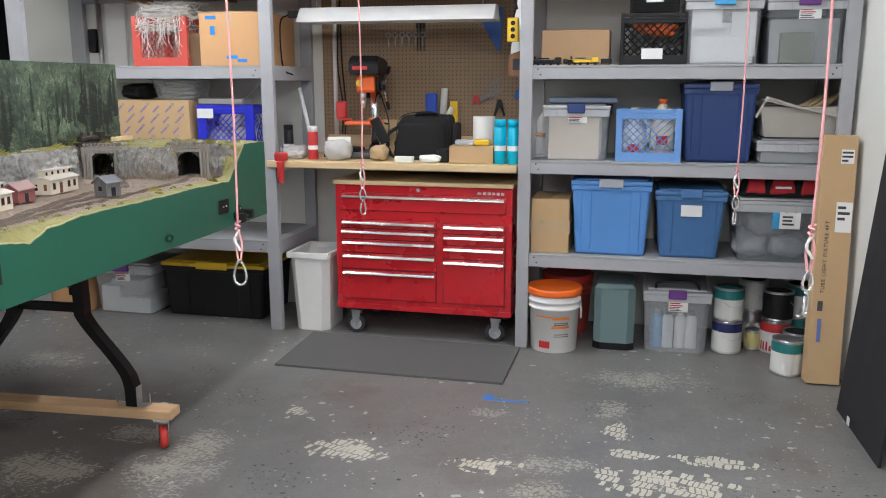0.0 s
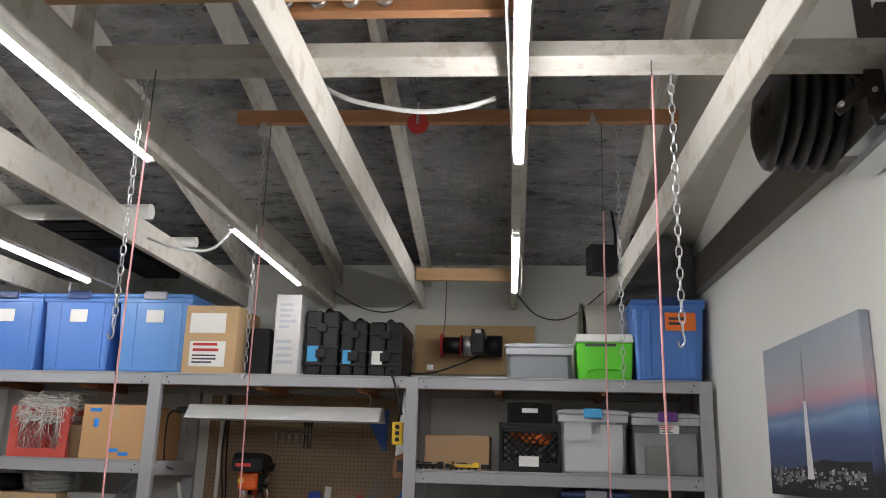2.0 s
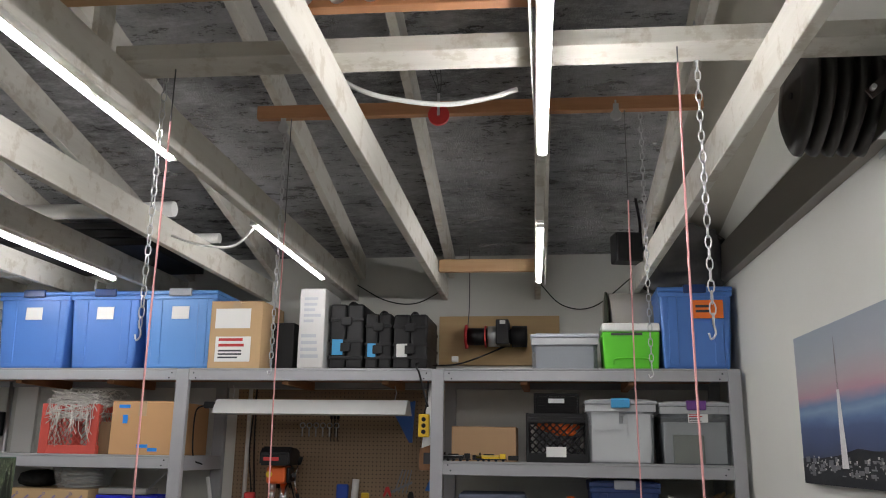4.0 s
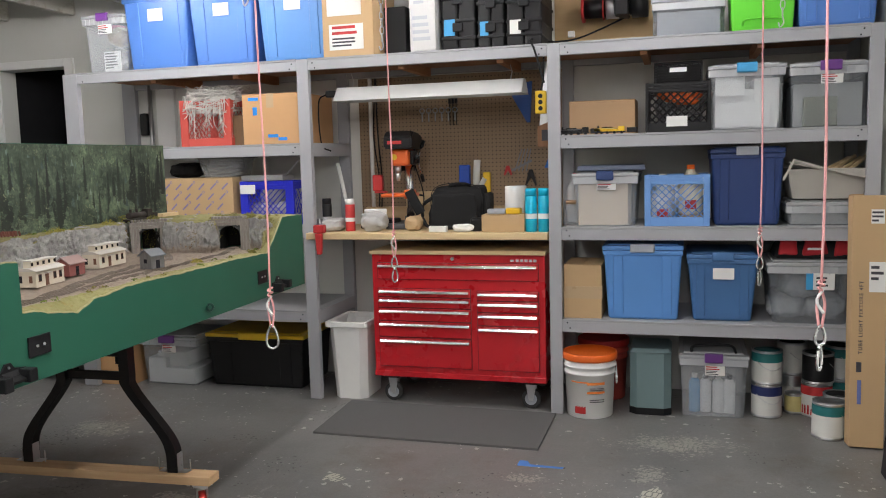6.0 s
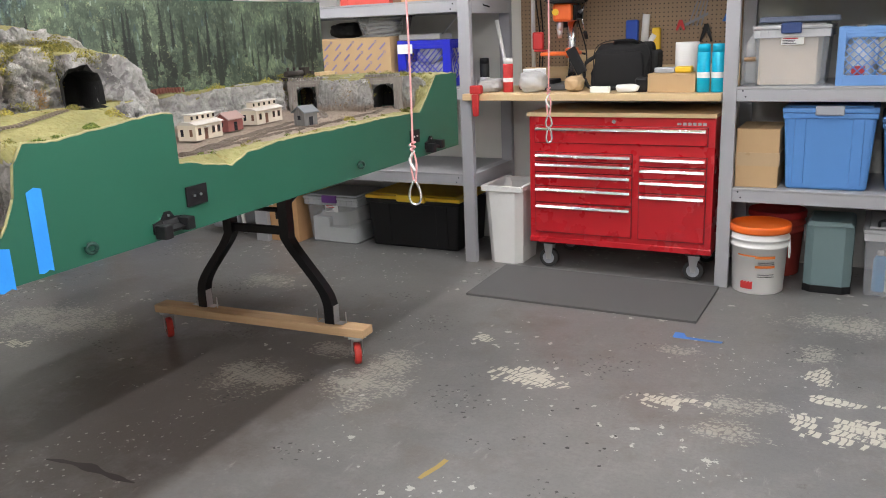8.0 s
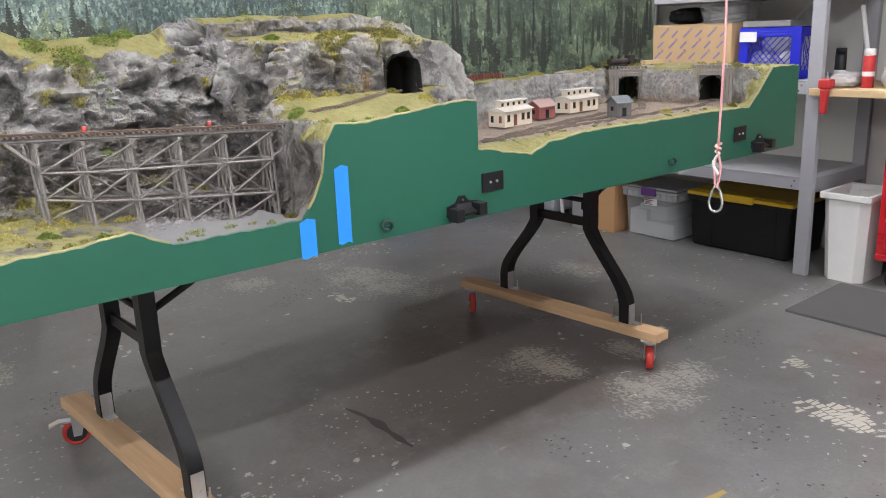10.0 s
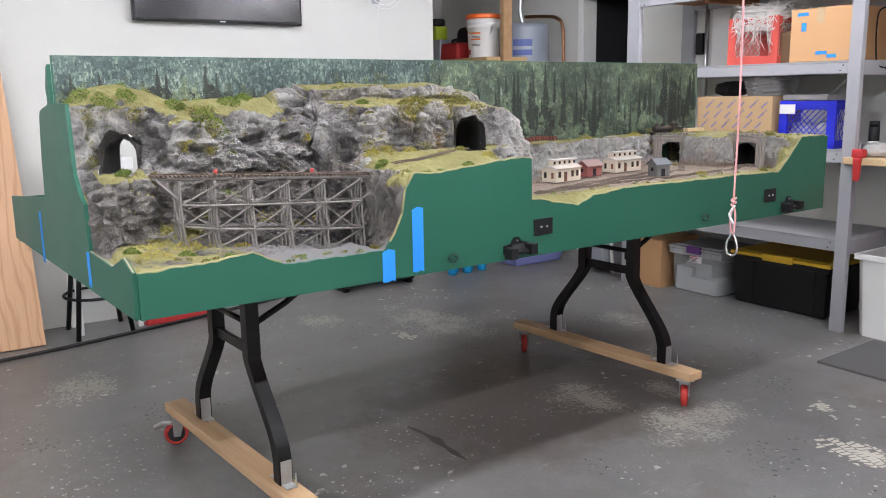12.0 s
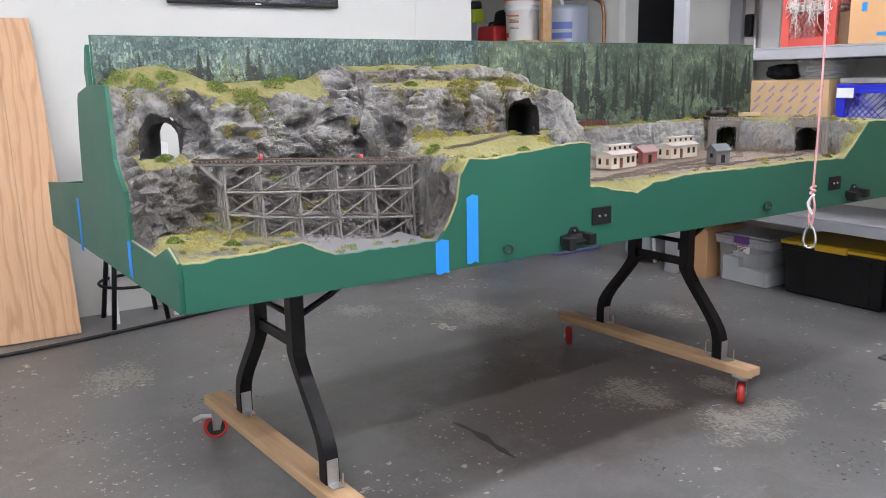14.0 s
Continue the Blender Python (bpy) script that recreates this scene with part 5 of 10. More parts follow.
def landscape():
    nd, fine = 215, 320
    stops = [0.0]
    while stops[-1] < LLEN:
        s = stops[-1]
        dense = max(hump(s, 0.84, 0.06), hump(s, 1.5, 0.2), hump(s, 2.95, 0.2), hump(s, 0.2, 0.1))
        stops.append(s + 0.0054 + 0.003 * fade(1.6, 1.9, s) - 0.0017 * dense - 0.0015 * hump(s, 0.842, 0.03))
    stops[-1] = LLEN
    grid = []
    for s in stops:
        # even steps along the profile, so that cliffs get as many as flats
        prof = [(BD * j / fine, ground_height(s, BD * j / fine)) for j in range(fine + 1)]
        run = [0.0]
        for (a, b), (c, e) in zip(prof, prof[1:]):
            run.append(run[-1] + math.hypot(c - a, e - b))
        ds = np.interp(np.linspace(0, run[-1], nd + 1), run, [q[0] for q in prof])
        zs = np.interp(ds, [q[0] for q in prof], [q[1] for q in prof])
        grid.append([Vector(spot(s, float(d), float(z))) for d, z in zip(ds, zs)])
    bm = N()
    layers = {k: bm.verts.layers.float.new(k) for k in ("crag", "turf", "bed", "dirt", "gorge")}
    rows = []
    last = len(grid) - 1
    for i, line in enumerate(grid):
        row = []
        for j, p in enumerate(line):
            du = grid[min(i + 1, last)][j] - grid[max(i - 1, 0)][j]
            dv = line[min(j + 1, nd)] - line[max(j - 1, 0)]
            n = du.cross(dv).normalized()
            n = -n if n.z < 0 else n
            steep = fade(0.1, 0.45, 1 - n.z)
            hold = fade(0, 0.03, -p.x) * fade(0, 0.025, p.y) * fade(0, 0.02, BD + p.x) * fade(0, 0.02, LLEN - p.y)
            s, d = p.y, -p.x
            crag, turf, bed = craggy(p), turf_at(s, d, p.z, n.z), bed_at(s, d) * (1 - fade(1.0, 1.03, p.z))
            for ps, pd, pz, r, h, deg in PORTALS:
                hold *= fade(r * 0.9, r * 2.2, math.hypot(s - ps, d - pd))
            deep = (0.1 - 0.05 * fade(1.3, 1.7, s)) * steep * (crag - 0.45)
            deep -= steep * sum(k * hump(s, hs, rs) * hump(p.z, hz, rz) for hs, hz, rs, rz, k in HOLLOWS)
            q = p + n * (hold * (1 - bed) * (deep + (1 - 0.6 * turf) * 0.02 * (1 - steep) * (crag - 0.45) + 0.002 * turb(s * 80, d * 80, p.z * 80, 2)))
            q.x = max(q.x, -BD + 0.001) if q.x < -BD + 0.02 else q.x
            yard = fade(1.42, 1.5, s) * (1 - fade(1.1, 1.12, p.z))
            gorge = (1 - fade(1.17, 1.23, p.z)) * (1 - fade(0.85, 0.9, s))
            w = bm.verts.new(q)
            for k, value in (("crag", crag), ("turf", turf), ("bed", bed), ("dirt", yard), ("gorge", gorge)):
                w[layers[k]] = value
            row.append(w)
        rows.append(row)
    for i in range(last):
        for j in range(nd):
            q = (rows[i][j], rows[i][j + 1], rows[i + 1][j + 1], rows[i + 1][j])
            c = (q[0].co + q[1].co + q[2].co + q[3].co) / 4
            if not in_portal(c.y, -c.x, c.z):
                bm.faces.new(q).smooth = False
    bmesh.ops.recalc_face_normals(bm, faces=bm.faces[:])
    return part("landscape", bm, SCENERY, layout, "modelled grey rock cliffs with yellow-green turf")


land = landscape()
SURFACE = BVHTree.FromPolygons([w.co[:] for w in land.data.vertices], [tuple(q.vertices) for q in land.data.polygons])


def face_at(s, z):
    """Where the modelled cliffs are met from the front, at a height."""
    hit = SURFACE.ray_cast(Vector((0.2, s, z)), Vector((-1, 0, 0)))[0]
    return hit or Vector(spot(s, BD - 0.01, z))


def top_at(s, d):
    """Height of the finished scenery at a place."""
    hit = SURFACE.ray_cast(Vector(spot(s, d, 2.0)), Vector((0, 0, -1)))[0]
    return hit.z if hit else ground_height(s, d)


# broken stones in the gorge and on the slope behind the bridge
rnd = random.Random(21)
bm = N()
for k in range(900):
    s, d = ((rnd.uniform(0.42, 0.82), rnd.gauss(0.27, 0.03)), (rnd.uniform(0.45, 0.93), rnd.uniform(0.36, 0.56)), (rnd.gauss(0.79, 0.022), rnd.uniform(0.56, 0.72)))[k % 3]
    if k % 3 == 2:
        s += 0.1 * (0.66 - d)
    z = top_at(s, d)
    r = rnd.uniform(0.002, 0.008) * (1.0 if rnd.random() < 0.85 else 1.7)
    g = bmesh.ops.create_icosphere(bm, subdivisions=1, radius=r)
    for w in g["verts"]:
        w.co = Vector((w.co.x * rnd.uniform(0.7, 1.3), w.co.y * rnd.uniform(0.7, 1.3), w.co.z * rnd.uniform(0.5, 0.9))) + Vector(spot(s, d, z))
part("rubble", bm, paint("grey_rubble", (0.24, 0.23, 0.225), 0.9, var=0.5, scale=30), layout, "small grey broken stones")["kind"] = "stuff"

# fascia boards
bm = N()
fine = sorted({round(0.012 * k, 4) for k in range(1, 278)} | {s for s, z in EDGE})
slab(bm, [(0, LZ + 0.017)] + [(s, along(EDGE, s) + 0.003 + 0.005 * turb(s * 22, 0.3, 0.7, 3) * fade(0, 0.05, s)) for s in fine] + [(LLEN, LZ)], "x", 0.0, 0.012)
part("fascia", bm, LAYGREEN, layout, "dark green painted front board with a wavy top")
bm = N()
slab(bm, [(0.0, LZ + 0.017)] + [(-d, z + 0.004) for d, z in END] + [(-0.757, 1.449), (-0.759, 1.572), (-0.775, 1.559), (-0.79, 1.53), (-0.807, 1.496), (-0.798, 1.464), (-0.8, 1.446), (-0.93, 1.425), (-0.95, 1.404), (-0.97, 1.33), (-0.985, 1.254), (-1.0, 1.12), (-1.06, 1.117), (-1.68, 1.067), (-1.68, LZ + 0.017)], "y", -0.012, 0.0)
part("end_board", bm, LAYGREEN, layout, "dark green painted end board with a stepped top")
bm = N()
slab(bm, [(0.0, LZ), (0.0, 1.22), (-0.74, 1.22), (-1.68, 1.05), (-1.68, LZ)], "y", LLEN, LLEN + 0.012)
part("far_end_board", bm, LAYGREEN, layout)
part("back_board", box(N(), -1.692, -1.68, 0, LLEN, LZ, 1.06), LAYGREEN, layout)
part("underside", box(N(), -1.678, -0.002, 0.002, LLEN - 0.002, LZ + 0.02, LZ + 0.03), SKIDW, layout)
part("rear_tray", box(N(), -1.678, -0.76, 0.002, LLEN - 0.002, 1.04, 1.05), paint("grey_tray", (0.3, 0.3, 0.3), 0.8), layout)

edge = [(0.006, s, along(EDGE, s) + 0.004 + 0.005 * turb(s * 22, 0.3, 0.7, 3) * fade(0, 0.05, s)) for s in fine if not 0.41 < s < 0.775]
for name, pts in (("turf_edge", [q for q in edge if q[1] < 0.6]), ("turf_edge", [q for q in edge if q[1] > 0.6])):
    part(name, hose(N(), pts, 0.0042, 6), paint("straw_turf_edge", (0.31, 0.285, 0.14), 0.9, var=0.3, scale=60, bump=0.4), layout, "thin straw coloured edge of the scenery")
part("turf_edge", hose(N(), [(-d, -0.006, z + 0.004) for d, z in END[:4]], 0.003, 6), paint("pale_scenery_edge", (0.36, 0.34, 0.24), 0.9, var=0.25, scale=60), layout)

# tunnel bores and timber portals
for k, (ps, pd, pz, r, h, deg) in enumerate(PORTALS):
    c, n = math.cos(radians(deg)), math.sin(radians(deg))
    bm = N()
    prof = [(-r, 0.0)] + [(r * math.cos(math.pi * (1 - t / 10)), h - r + r * math.sin(math.pi * t / 10)) for t in range(11)] + [(r, 0.0)]
    rings = []
    for u in (-0.018 if k < 2 else -0.04, 0.02, 0.08, 0.15, 0.22):
        wob = 0.9 if k == 0 else 1.0
        rings.append([bm.verts.new(spot(ps + u * c - v * n, pd + u * n + v * c, pz + z)) for v, z in ((v * g, z * g) for v, z, g in ((v, z, 1.12 + 0.14 * turb(v * 40, z * 40, k, 2) if u < 0 and k < 2 else wob + 0.05 * turb(v * 50, z * 50, u * 30, 2)) for v, z in prof))])
    for a, b in zip(rings, rings[1:]):
        for i in range(len(prof) - 1):
            bm.faces.new((a[i], b[i], b[i + 1], a[i + 1]))
    if k:
        bm.faces.new(rings[-1])
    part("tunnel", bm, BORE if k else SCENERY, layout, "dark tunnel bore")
    if k >= 2:
        bm = N()

        def plank(v0, v1, z0, z1, u0, u1):
            vs = [bm.verts.new(spot(ps + u * c - v * n, pd + u * n + v * c, pz + z)) for u in (u0, u1) for v in (v0, v1) for z in (z0, z1)]
            for q in ((0, 1, 3, 2), (4, 6, 7, 5), (0, 4, 5, 1), (2, 3, 7, 6), (1, 5, 7, 3), (0, 2, 6, 4)):
                bm.faces.new([vs[i] for i in q])
        for v in (-1, 1):
            for w in (0.0, 0.014, 0.028):
                plank(v * (r + 0.008 + w) - 0.006, v * (r + 0.008 + w) + 0.006, 0, h + 0.02, -0.042, -0.024)
        for z in (h + 0.002, h + 0.017):
            plank(-r - 0.045, r + 0.045, z, z + 0.013, -0.046, -0.022)
        for v in range(-5, 6):
            plank(v * 0.015 - 0.005, v * 0.015 + 0.005, h + 0.033, h + 0.045, -0.05, -0.01)
        part("portal_frame", bm, OLDWOOD, layout, "weathered timber tunnel portal")


# forest picture behind
def forest_material(name, palette, rand=0.8, grain=(260, 220), mist_by=0.2):
    """Print colours: each tree or leaf patch its own tone, with fine speckle and drifting light."""
    m, nt, p = nodes_of(name)
    geo = nt.nodes.new("ShaderNodeNewGeometry")
    mist = ramp(nt, noisy(nt, coords(nt, (1, 5, 9)), 1.0, 4.0, 0.65), [(0.3, (0, 0, 0)), (0.7, (1, 1, 1))])
    k = calc(nt, "ADD", 0.42, calc(nt, "MULTIPLY", calc(nt, "SUBTRACT", geo.outputs["Random Per Island"], 0.5), rand))
    k = calc(nt, "ADD", k, calc(nt, "MULTIPLY", calc(nt, "SUBTRACT", noisy(nt, coords(nt, (1, grain[0], grain[1])), 1.0, 3.0, 0.8), 0.5), 0.9))
    k = calc(nt, "ADD", k, calc(nt, "MULTIPLY", calc(nt, "SUBTRACT", mist, 0.5), mist_by))
    link(nt, ramp(nt, k, palette), p.inputs["Base Color"])
    p.inputs["Roughness"].default_value = 0.6
    return m


CONIFER = forest_material("printed_conifers", [(0.0, (0.006, 0.009, 0.007)), (0.5, (0.016, 0.022, 0.016)), (0.8, (0.04, 0.05, 0.035)), (1.0, (0.08, 0.095, 0.065))], 0.5)
GREYWOOD = forest_material("printed_grey_trees", [(0.0, (0.02, 0.027, 0.018)), (0.45, (0.06, 0.078, 0.05)), (0.8, (0.145, 0.17, 0.11)), (1.0, (0.26, 0.29, 0.2))])
BROADLEAF = forest_material("printed_broadleaf", [(0.0, (0.04, 0.047, 0.024)), (0.35, (0.11, 0.125, 0.065)), (0.7, (0.22, 0.24, 0.14)), (1.0, (0.38, 0.4, 0.26))])
FARWOOD = forest_material("printed_far_forest", [(0.0, (0.018, 0.03, 0.029)), (0.35, (0.058, 0.09, 0.083)), (0.7, (0.145, 0.195, 0.16)), (1.0, (0.32, 0.38, 0.3))], 0.7, (170, 150), 0.6)
HILLWOOD = forest_material("printed_hill_forest", [(0.0, (0.02, 0.03, 0.021)), (0.4, (0.06, 0.085, 0.056)), (0.7, (0.125, 0.165, 0.105)), (1.0, (0.25, 0.31, 0.18))], 0.45, (170, 150), 0.75)


def backdrop():
    b = part("backdrop", N(), LAYGREEN, layout, "upright forest photograph mounted on a green board")
    bm = N()
    for y0, y1, z0, z1 in ((0.0, 3.3, 1.42, 1.6), (0.0, 0.1, 1.05, 1.42), (0.42, 3.3, 1.05, 1.42)):
        box(bm, -BD - 0.014, -BD, y0, y1, z0, z1)
    box(bm, -BD - 0.013, -BD - 0.001, 0.1, 0.42, 1.05, 1.2)
    bm.to_mesh(b.data)
    bm.free()
    rnd = random.Random(5)
    lo, hi, y0, y1 = 1.2, 1.598, 0.003, 3.296
    state = {"x": -BD + 0.0004}

    def put(bm, pts, step=5e-7):
        state["x"] += step
        bm.faces.new([bm.verts.new((state["x"], min(y1, max(y0, y)), min(hi, max(lo, z)))) for y, z in pts])

    def conifer(bm, y, z, h, w, step=5e-7):
        """One ragged spire."""
        n = max(4, int(h / 0.008))
        lft, rgt = [], []
        for k in range(n):
            f = (k + 0.6) / n
            zz = z + h * (1 - f)
            for side, out in ((-1, lft), (1, rgt)):
                ww = w * (0.1 + 0.9 * f ** 0.75) * rnd.uniform(0.5, 1.15)
                out += [(y + side * ww * 0.4, zz + 0.3 * h / n), (y + side * ww, zz - 0.25 * h / n)]
        put(bm, [(y + rnd.uniform(-0.1, 0.1) * w, z + h)] + rgt + [(y + 0.2 * w, z), (y - 0.2 * w, z)] + lft[::-1], step)

    def leafy(bm, y, z, h, w, light=None):
        """A crown of several rounded boughs in shade, with lit leaf patches towards the top of each."""
        for b in range(6):
            f = (b + rnd.random()) / 6
            by, bz, br = y + w * (1 - 0.6 * f) * rnd.uniform(-0.6, 0.6), z + h * (0.12 + 0.76 * f), w * rnd.uniform(0.36, 0.58) * (1.1 - 0.45 * f)
            put(bm, [(by + br * math.cos(t) * rnd.uniform(0.65, 1.05), bz + br * math.sin(t) * rnd.uniform(0.65, 1.05)) for t in (q * 0.5236 for q in range(12))])
            for k in range(int(8 + 22000 * br * br)):
                a, q = rnd.uniform(0, 6.283), rnd.random() ** 0.5
                cy, cz, r = by + br * q * math.cos(a), bz + 1.05 * br * q * math.sin(a), rnd.uniform(0.0016, 0.0042)
                put(light if light and math.sin(a) + 0.5 * math.cos(a) > rnd.uniform(-0.5, 0.9) else bm, [(cy + r * math.cos(t + a) * rnd.uniform(0.5, 1.3), cz + r * math.sin(t + a) * rnd.uniform(0.5, 1.3)) for t in (0, 1.5, 3.1, 4.7)], 0 if k % 6 else 5e-7)

    def spire(bm, y, z, h, w, light=None):
        """A near fir: its dark outline and a few lighter sprays on it."""
        conifer(bm, y, z, h, w)
        for k in range(int(h * w * 9000)):
            f = rnd.random() ** 0.7
            cy, cz, r = y + w * (0.15 + 0.85 * f) * rnd.uniform(-0.8, 0.8), z + h * (0.97 - 0.95 * f), rnd.uniform(0.0014, 0.0036)
            put(light if light and rnd.random() < 0.12 else bm, [(cy - r, cz - 0.9 * r), (cy - 0.3 * r, cz + 0.5 * r), (cy + 0.4 * r, cz + 0.6 * r), (cy + r, cz - 0.8 * r)], 0 if k % 10 else 5e-7)

    def crown(bm, y, z, r, step):
        put(bm, [(y + r * math.cos(t) * rnd.uniform(0.6, 1.1), z + 1.1 * r * math.sin(t) * rnd.uniform(0.6, 1.1)) for t in (0, 0.9, 1.8, 2.7, 3.6, 4.5, 5.4)], step)

    far, hill, dark, pale, grey = N(), N(), N(), N(), N()
    # bluish hillside covered with small trees, from the ridge down
    put(far, [(y0, 1.4), (1.6, 1.4), (1.6, hi), (y0, hi)])
    put(far, [(0.42, lo), (1.6, lo), (1.6, 1.42), (0.42, 1.42)])
    for i in range(4600):
        f = i / 4600
        y, z = rnd.uniform(y0, 1.72), 1.6 - 0.2 * f
        h = rnd.uniform(0.009, 0.02) * (0.8 + 1.0 * f)
        if (y > 0.45 or z > 1.41) and y < 1.45 + 0.3 * rnd.random():
            if rnd.random() < 0.5:
                conifer(far, y, z, h, h * rnd.uniform(0.35, 0.6), 0 if i % 5 else 1e-6)
            else:
                crown(far, y, z, h * rnd.uniform(0.25, 0.5), 0 if i % 5 else 1e-6)
    # greener hillside behind the yard
    put(hill, [(1.6, lo), (y1, lo), (y1, hi), (1.56, hi), (1.5, 1.5)])
    for i in range(2600):
        f = i / 2600
        y, z = rnd.uniform(1.45, y1), 1.6 - 0.39 * f
        h = rnd.uniform(0.014, 0.036) * (0.8 + 0.8 * f)
        if rnd.random() < 0.55:
            conifer(hill if i % 7 else far, y, z, h, h * rnd.uniform(0.3, 0.55), 0 if i % 3 else 1e-6)
        else:
            crown(hill if i % 5 else grey, y, z, h * rnd.uniform(0.2, 0.4), 0 if i % 3 else 1e-6)
    # bright young wood along the ridge
    for i in range(70):
        h = rnd.uniform(0.025, 0.06)
        leafy(hill, rnd.uniform(1.5, 3.28), rnd.uniform(1.47, 1.57), h, h * rnd.uniform(0.4, 0.7), grey if i % 3 else pale)
    # tall firs in front, from far to near, with broadleaf trees between
    for i in range(130):
        f = i / 130
        y = 1.5 + 1.8 * rnd.random() ** 0.85
        h = rnd.uniform(0.12, 0.25) * (0.7 + 0.3 * fade(1.5, 2.2, y))
        foot = 1.4 - 0.18 * f
        if rnd.random() < 0.5 - 0.2 * fade(2.3, 3.0, y):
            hh = rnd.uniform(0.07, 0.15)
            leafy(dark if rnd.random() < 0.3 else hill, y, foot - 0.01, hh, hh * rnd.uniform(0.26, 0.42), pale if rnd.random() < 0.35 else grey)
        else:
            spire(dark, y, foot - 0.03, h, h * rnd.uniform(0.1, 0.17), hill)
    for i in range(90):
        y, h = rnd.uniform(1.55, 3.28), rnd.uniform(0.025, 0.07)
        leafy(hill, y, 1.21 + 0.06 * (1 - i / 90), h, h * rnd.uniform(0.4, 0.65), pale if rnd.random() < 0.55 else grey)
    # dusky scrub, firs and bushes along the foot of the far hillside
    for i in range(110):
        h = rnd.uniform(0.02, 0.05)
        leafy(dark if i % 3 else hill, rnd.uniform(0.01, 1.5), 1.455 - 0.03 * i / 110, h, h * rnd.uniform(0.5, 0.9), grey if i % 2 else hill)
    for y, h in ((0.05, 0.1), (0.14, 0.1), (0.2, 0.06), (0.33, 0.12), (0.36, 0.1), (0.5, 0.13), (0.54, 0.11), (0.68, 0.06), (0.74, 0.05), (0.95, 0.06), (1.08, 0.05), (1.13, 0.07), (1.27, 0.06), (1.32, 0.07), (1.4, 0.08), (1.47, 0.09), (1.53, 0.1)):
        spire(dark, y, 1.44, h, h * rnd.uniform(0.15, 0.24), hill)
    for y, h, bm in ((0.09, 0.08, grey), (0.22, 0.09, pale), (0.27, 0.08, grey), (0.42, 0.09, pale), (0.46, 0.07, grey), (0.58, 0.07, grey), (0.64, 0.06, pale), (0.8, 0.05, grey), (0.88, 0.05, grey), (1.02, 0.1, pale), (1.1, 0.08, pale), (1.17, 0.09, pale), (1.22, 0.11, pale), (1.25, 0.1, pale),
                     (1.34, 0.05, grey), (1.55, 0.09, pale), (1.62, 0.08, pale), (1.7, 0.07, pale)):
        leafy(hill, y, 1.445, h, h * 0.36, bm)
    for name, bm, mat, label in (("far_forest", far, FARWOOD, "bluish far forest print"), ("hill_forest", hill, HILLWOOD, "green hillside of the forest print"), ("conifer_print", dark, CONIFER, "dark conifers of the forest print"),
                                 ("grey_conifer_print", grey, GREYWOOD, "grey-green trees of the forest print"), ("broadleaf_print", pale, BROADLEAF, "pale broadleaf trees of the forest print")):
        part(name, bm, mat, b, label)["kind"] = "stuff"


backdrop()


# bushes and turf
def leaf_material(name, a, b):
    m, nt, p = nodes_of(name)
    geo = nt.nodes.new("ShaderNodeNewGeometry")
    link(nt, ramp(nt, geo.outputs["Random Per Island"], [(0.0, a), (1.0, b)]), p.inputs["Base Color"])
    p.inputs["Roughness"].default_value = 0.9
    return m


MOSS = leaf_material("foam_foliage", (0.045, 0.08, 0.012), (0.23, 0.29, 0.05))
OLIVE = leaf_material("olive_foliage", (0.075, 0.072, 0.015), (0.27, 0.245, 0.055))


def clump(bm, s, d, r, rnd, count=110):
    for k in range(count):
        a, b, q = rnd.uniform(0, 6.28), rnd.uniform(0, 1), r * rnd.random() ** 0.5
        c = Vector(spot(s + q * math.cos(a), d + q * math.sin(a) * 0.8, 0))
        c.z = top_at(c.y, max(0.002, min(BD - 0.002, -c.x))) + r * 0.55 * b * (1.05 - (q / r) ** 2) + 0.002
        w = rnd.uniform(0.0018, 0.0045)
        t = [Vector((rnd.uniform(-1, 1), rnd.uniform(-1, 1), rnd.uniform(-1, 1))) * w for _ in range(3)]
        bm.faces.new([bm.verts.new(c + x) for x in t])


rnd = random.Random(11)
bm, bo = N(), N()
for s, d, r in ((0.12, 0.63, 0.05), (0.2, 0.66, 0.04), (0.42, 0.56, 0.05), (0.47, 0.52, 0.045), (0.55, 0.66, 0.05), (0.36, 0.66, 0.04), (0.06, 0.24, 0.03), (0.2, 0.18, 0.03), (0.3, 0.1, 0.025), (0.12, 0.48, 0.03),
                (0.9, 0.22, 0.03), (1.2, 0.12, 0.03), (0.05, 0.68, 0.05), (0.62, 0.7, 0.04), (1.0, 0.5, 0.03)):
    clump(bm, s, d, r * 0.85, rnd, 900)
for s, d, r in ((1.15, 0.43, 0.045), (1.22, 0.45, 0.04), (1.34, 0.42, 0.04), (1.45, 0.5, 0.04), (1.3, 0.3, 0.025), (2.9, 0.67, 0.05), (2.98, 0.62, 0.05), (3.03, 0.29, 0.06), (3.08, 0.24, 0.06), (3.11, 0.17, 0.05), (1.5, 0.55, 0.05), (1.25, 0.5, 0.05),
                (2.83, 0.5, 0.025), (0.2, 0.4, 0.035), (0.3, 0.42, 0.03), (0.78, 0.08, 0.025), (0.7, 0.45, 0.03), (0.95, 0.38, 0.03), (2.9, 0.05, 0.025)):
    clump(bo, s, d, r * 0.85, rnd, 850)
for i in range(70):
    s = rnd.uniform(0.02, 3.3)
    clump(bm if i % 2 else bo, s, rnd.uniform(0.02, 0.1) if i % 3 else rnd.uniform(0.64, 0.72), rnd.uniform(0.008, 0.018), rnd, 70)


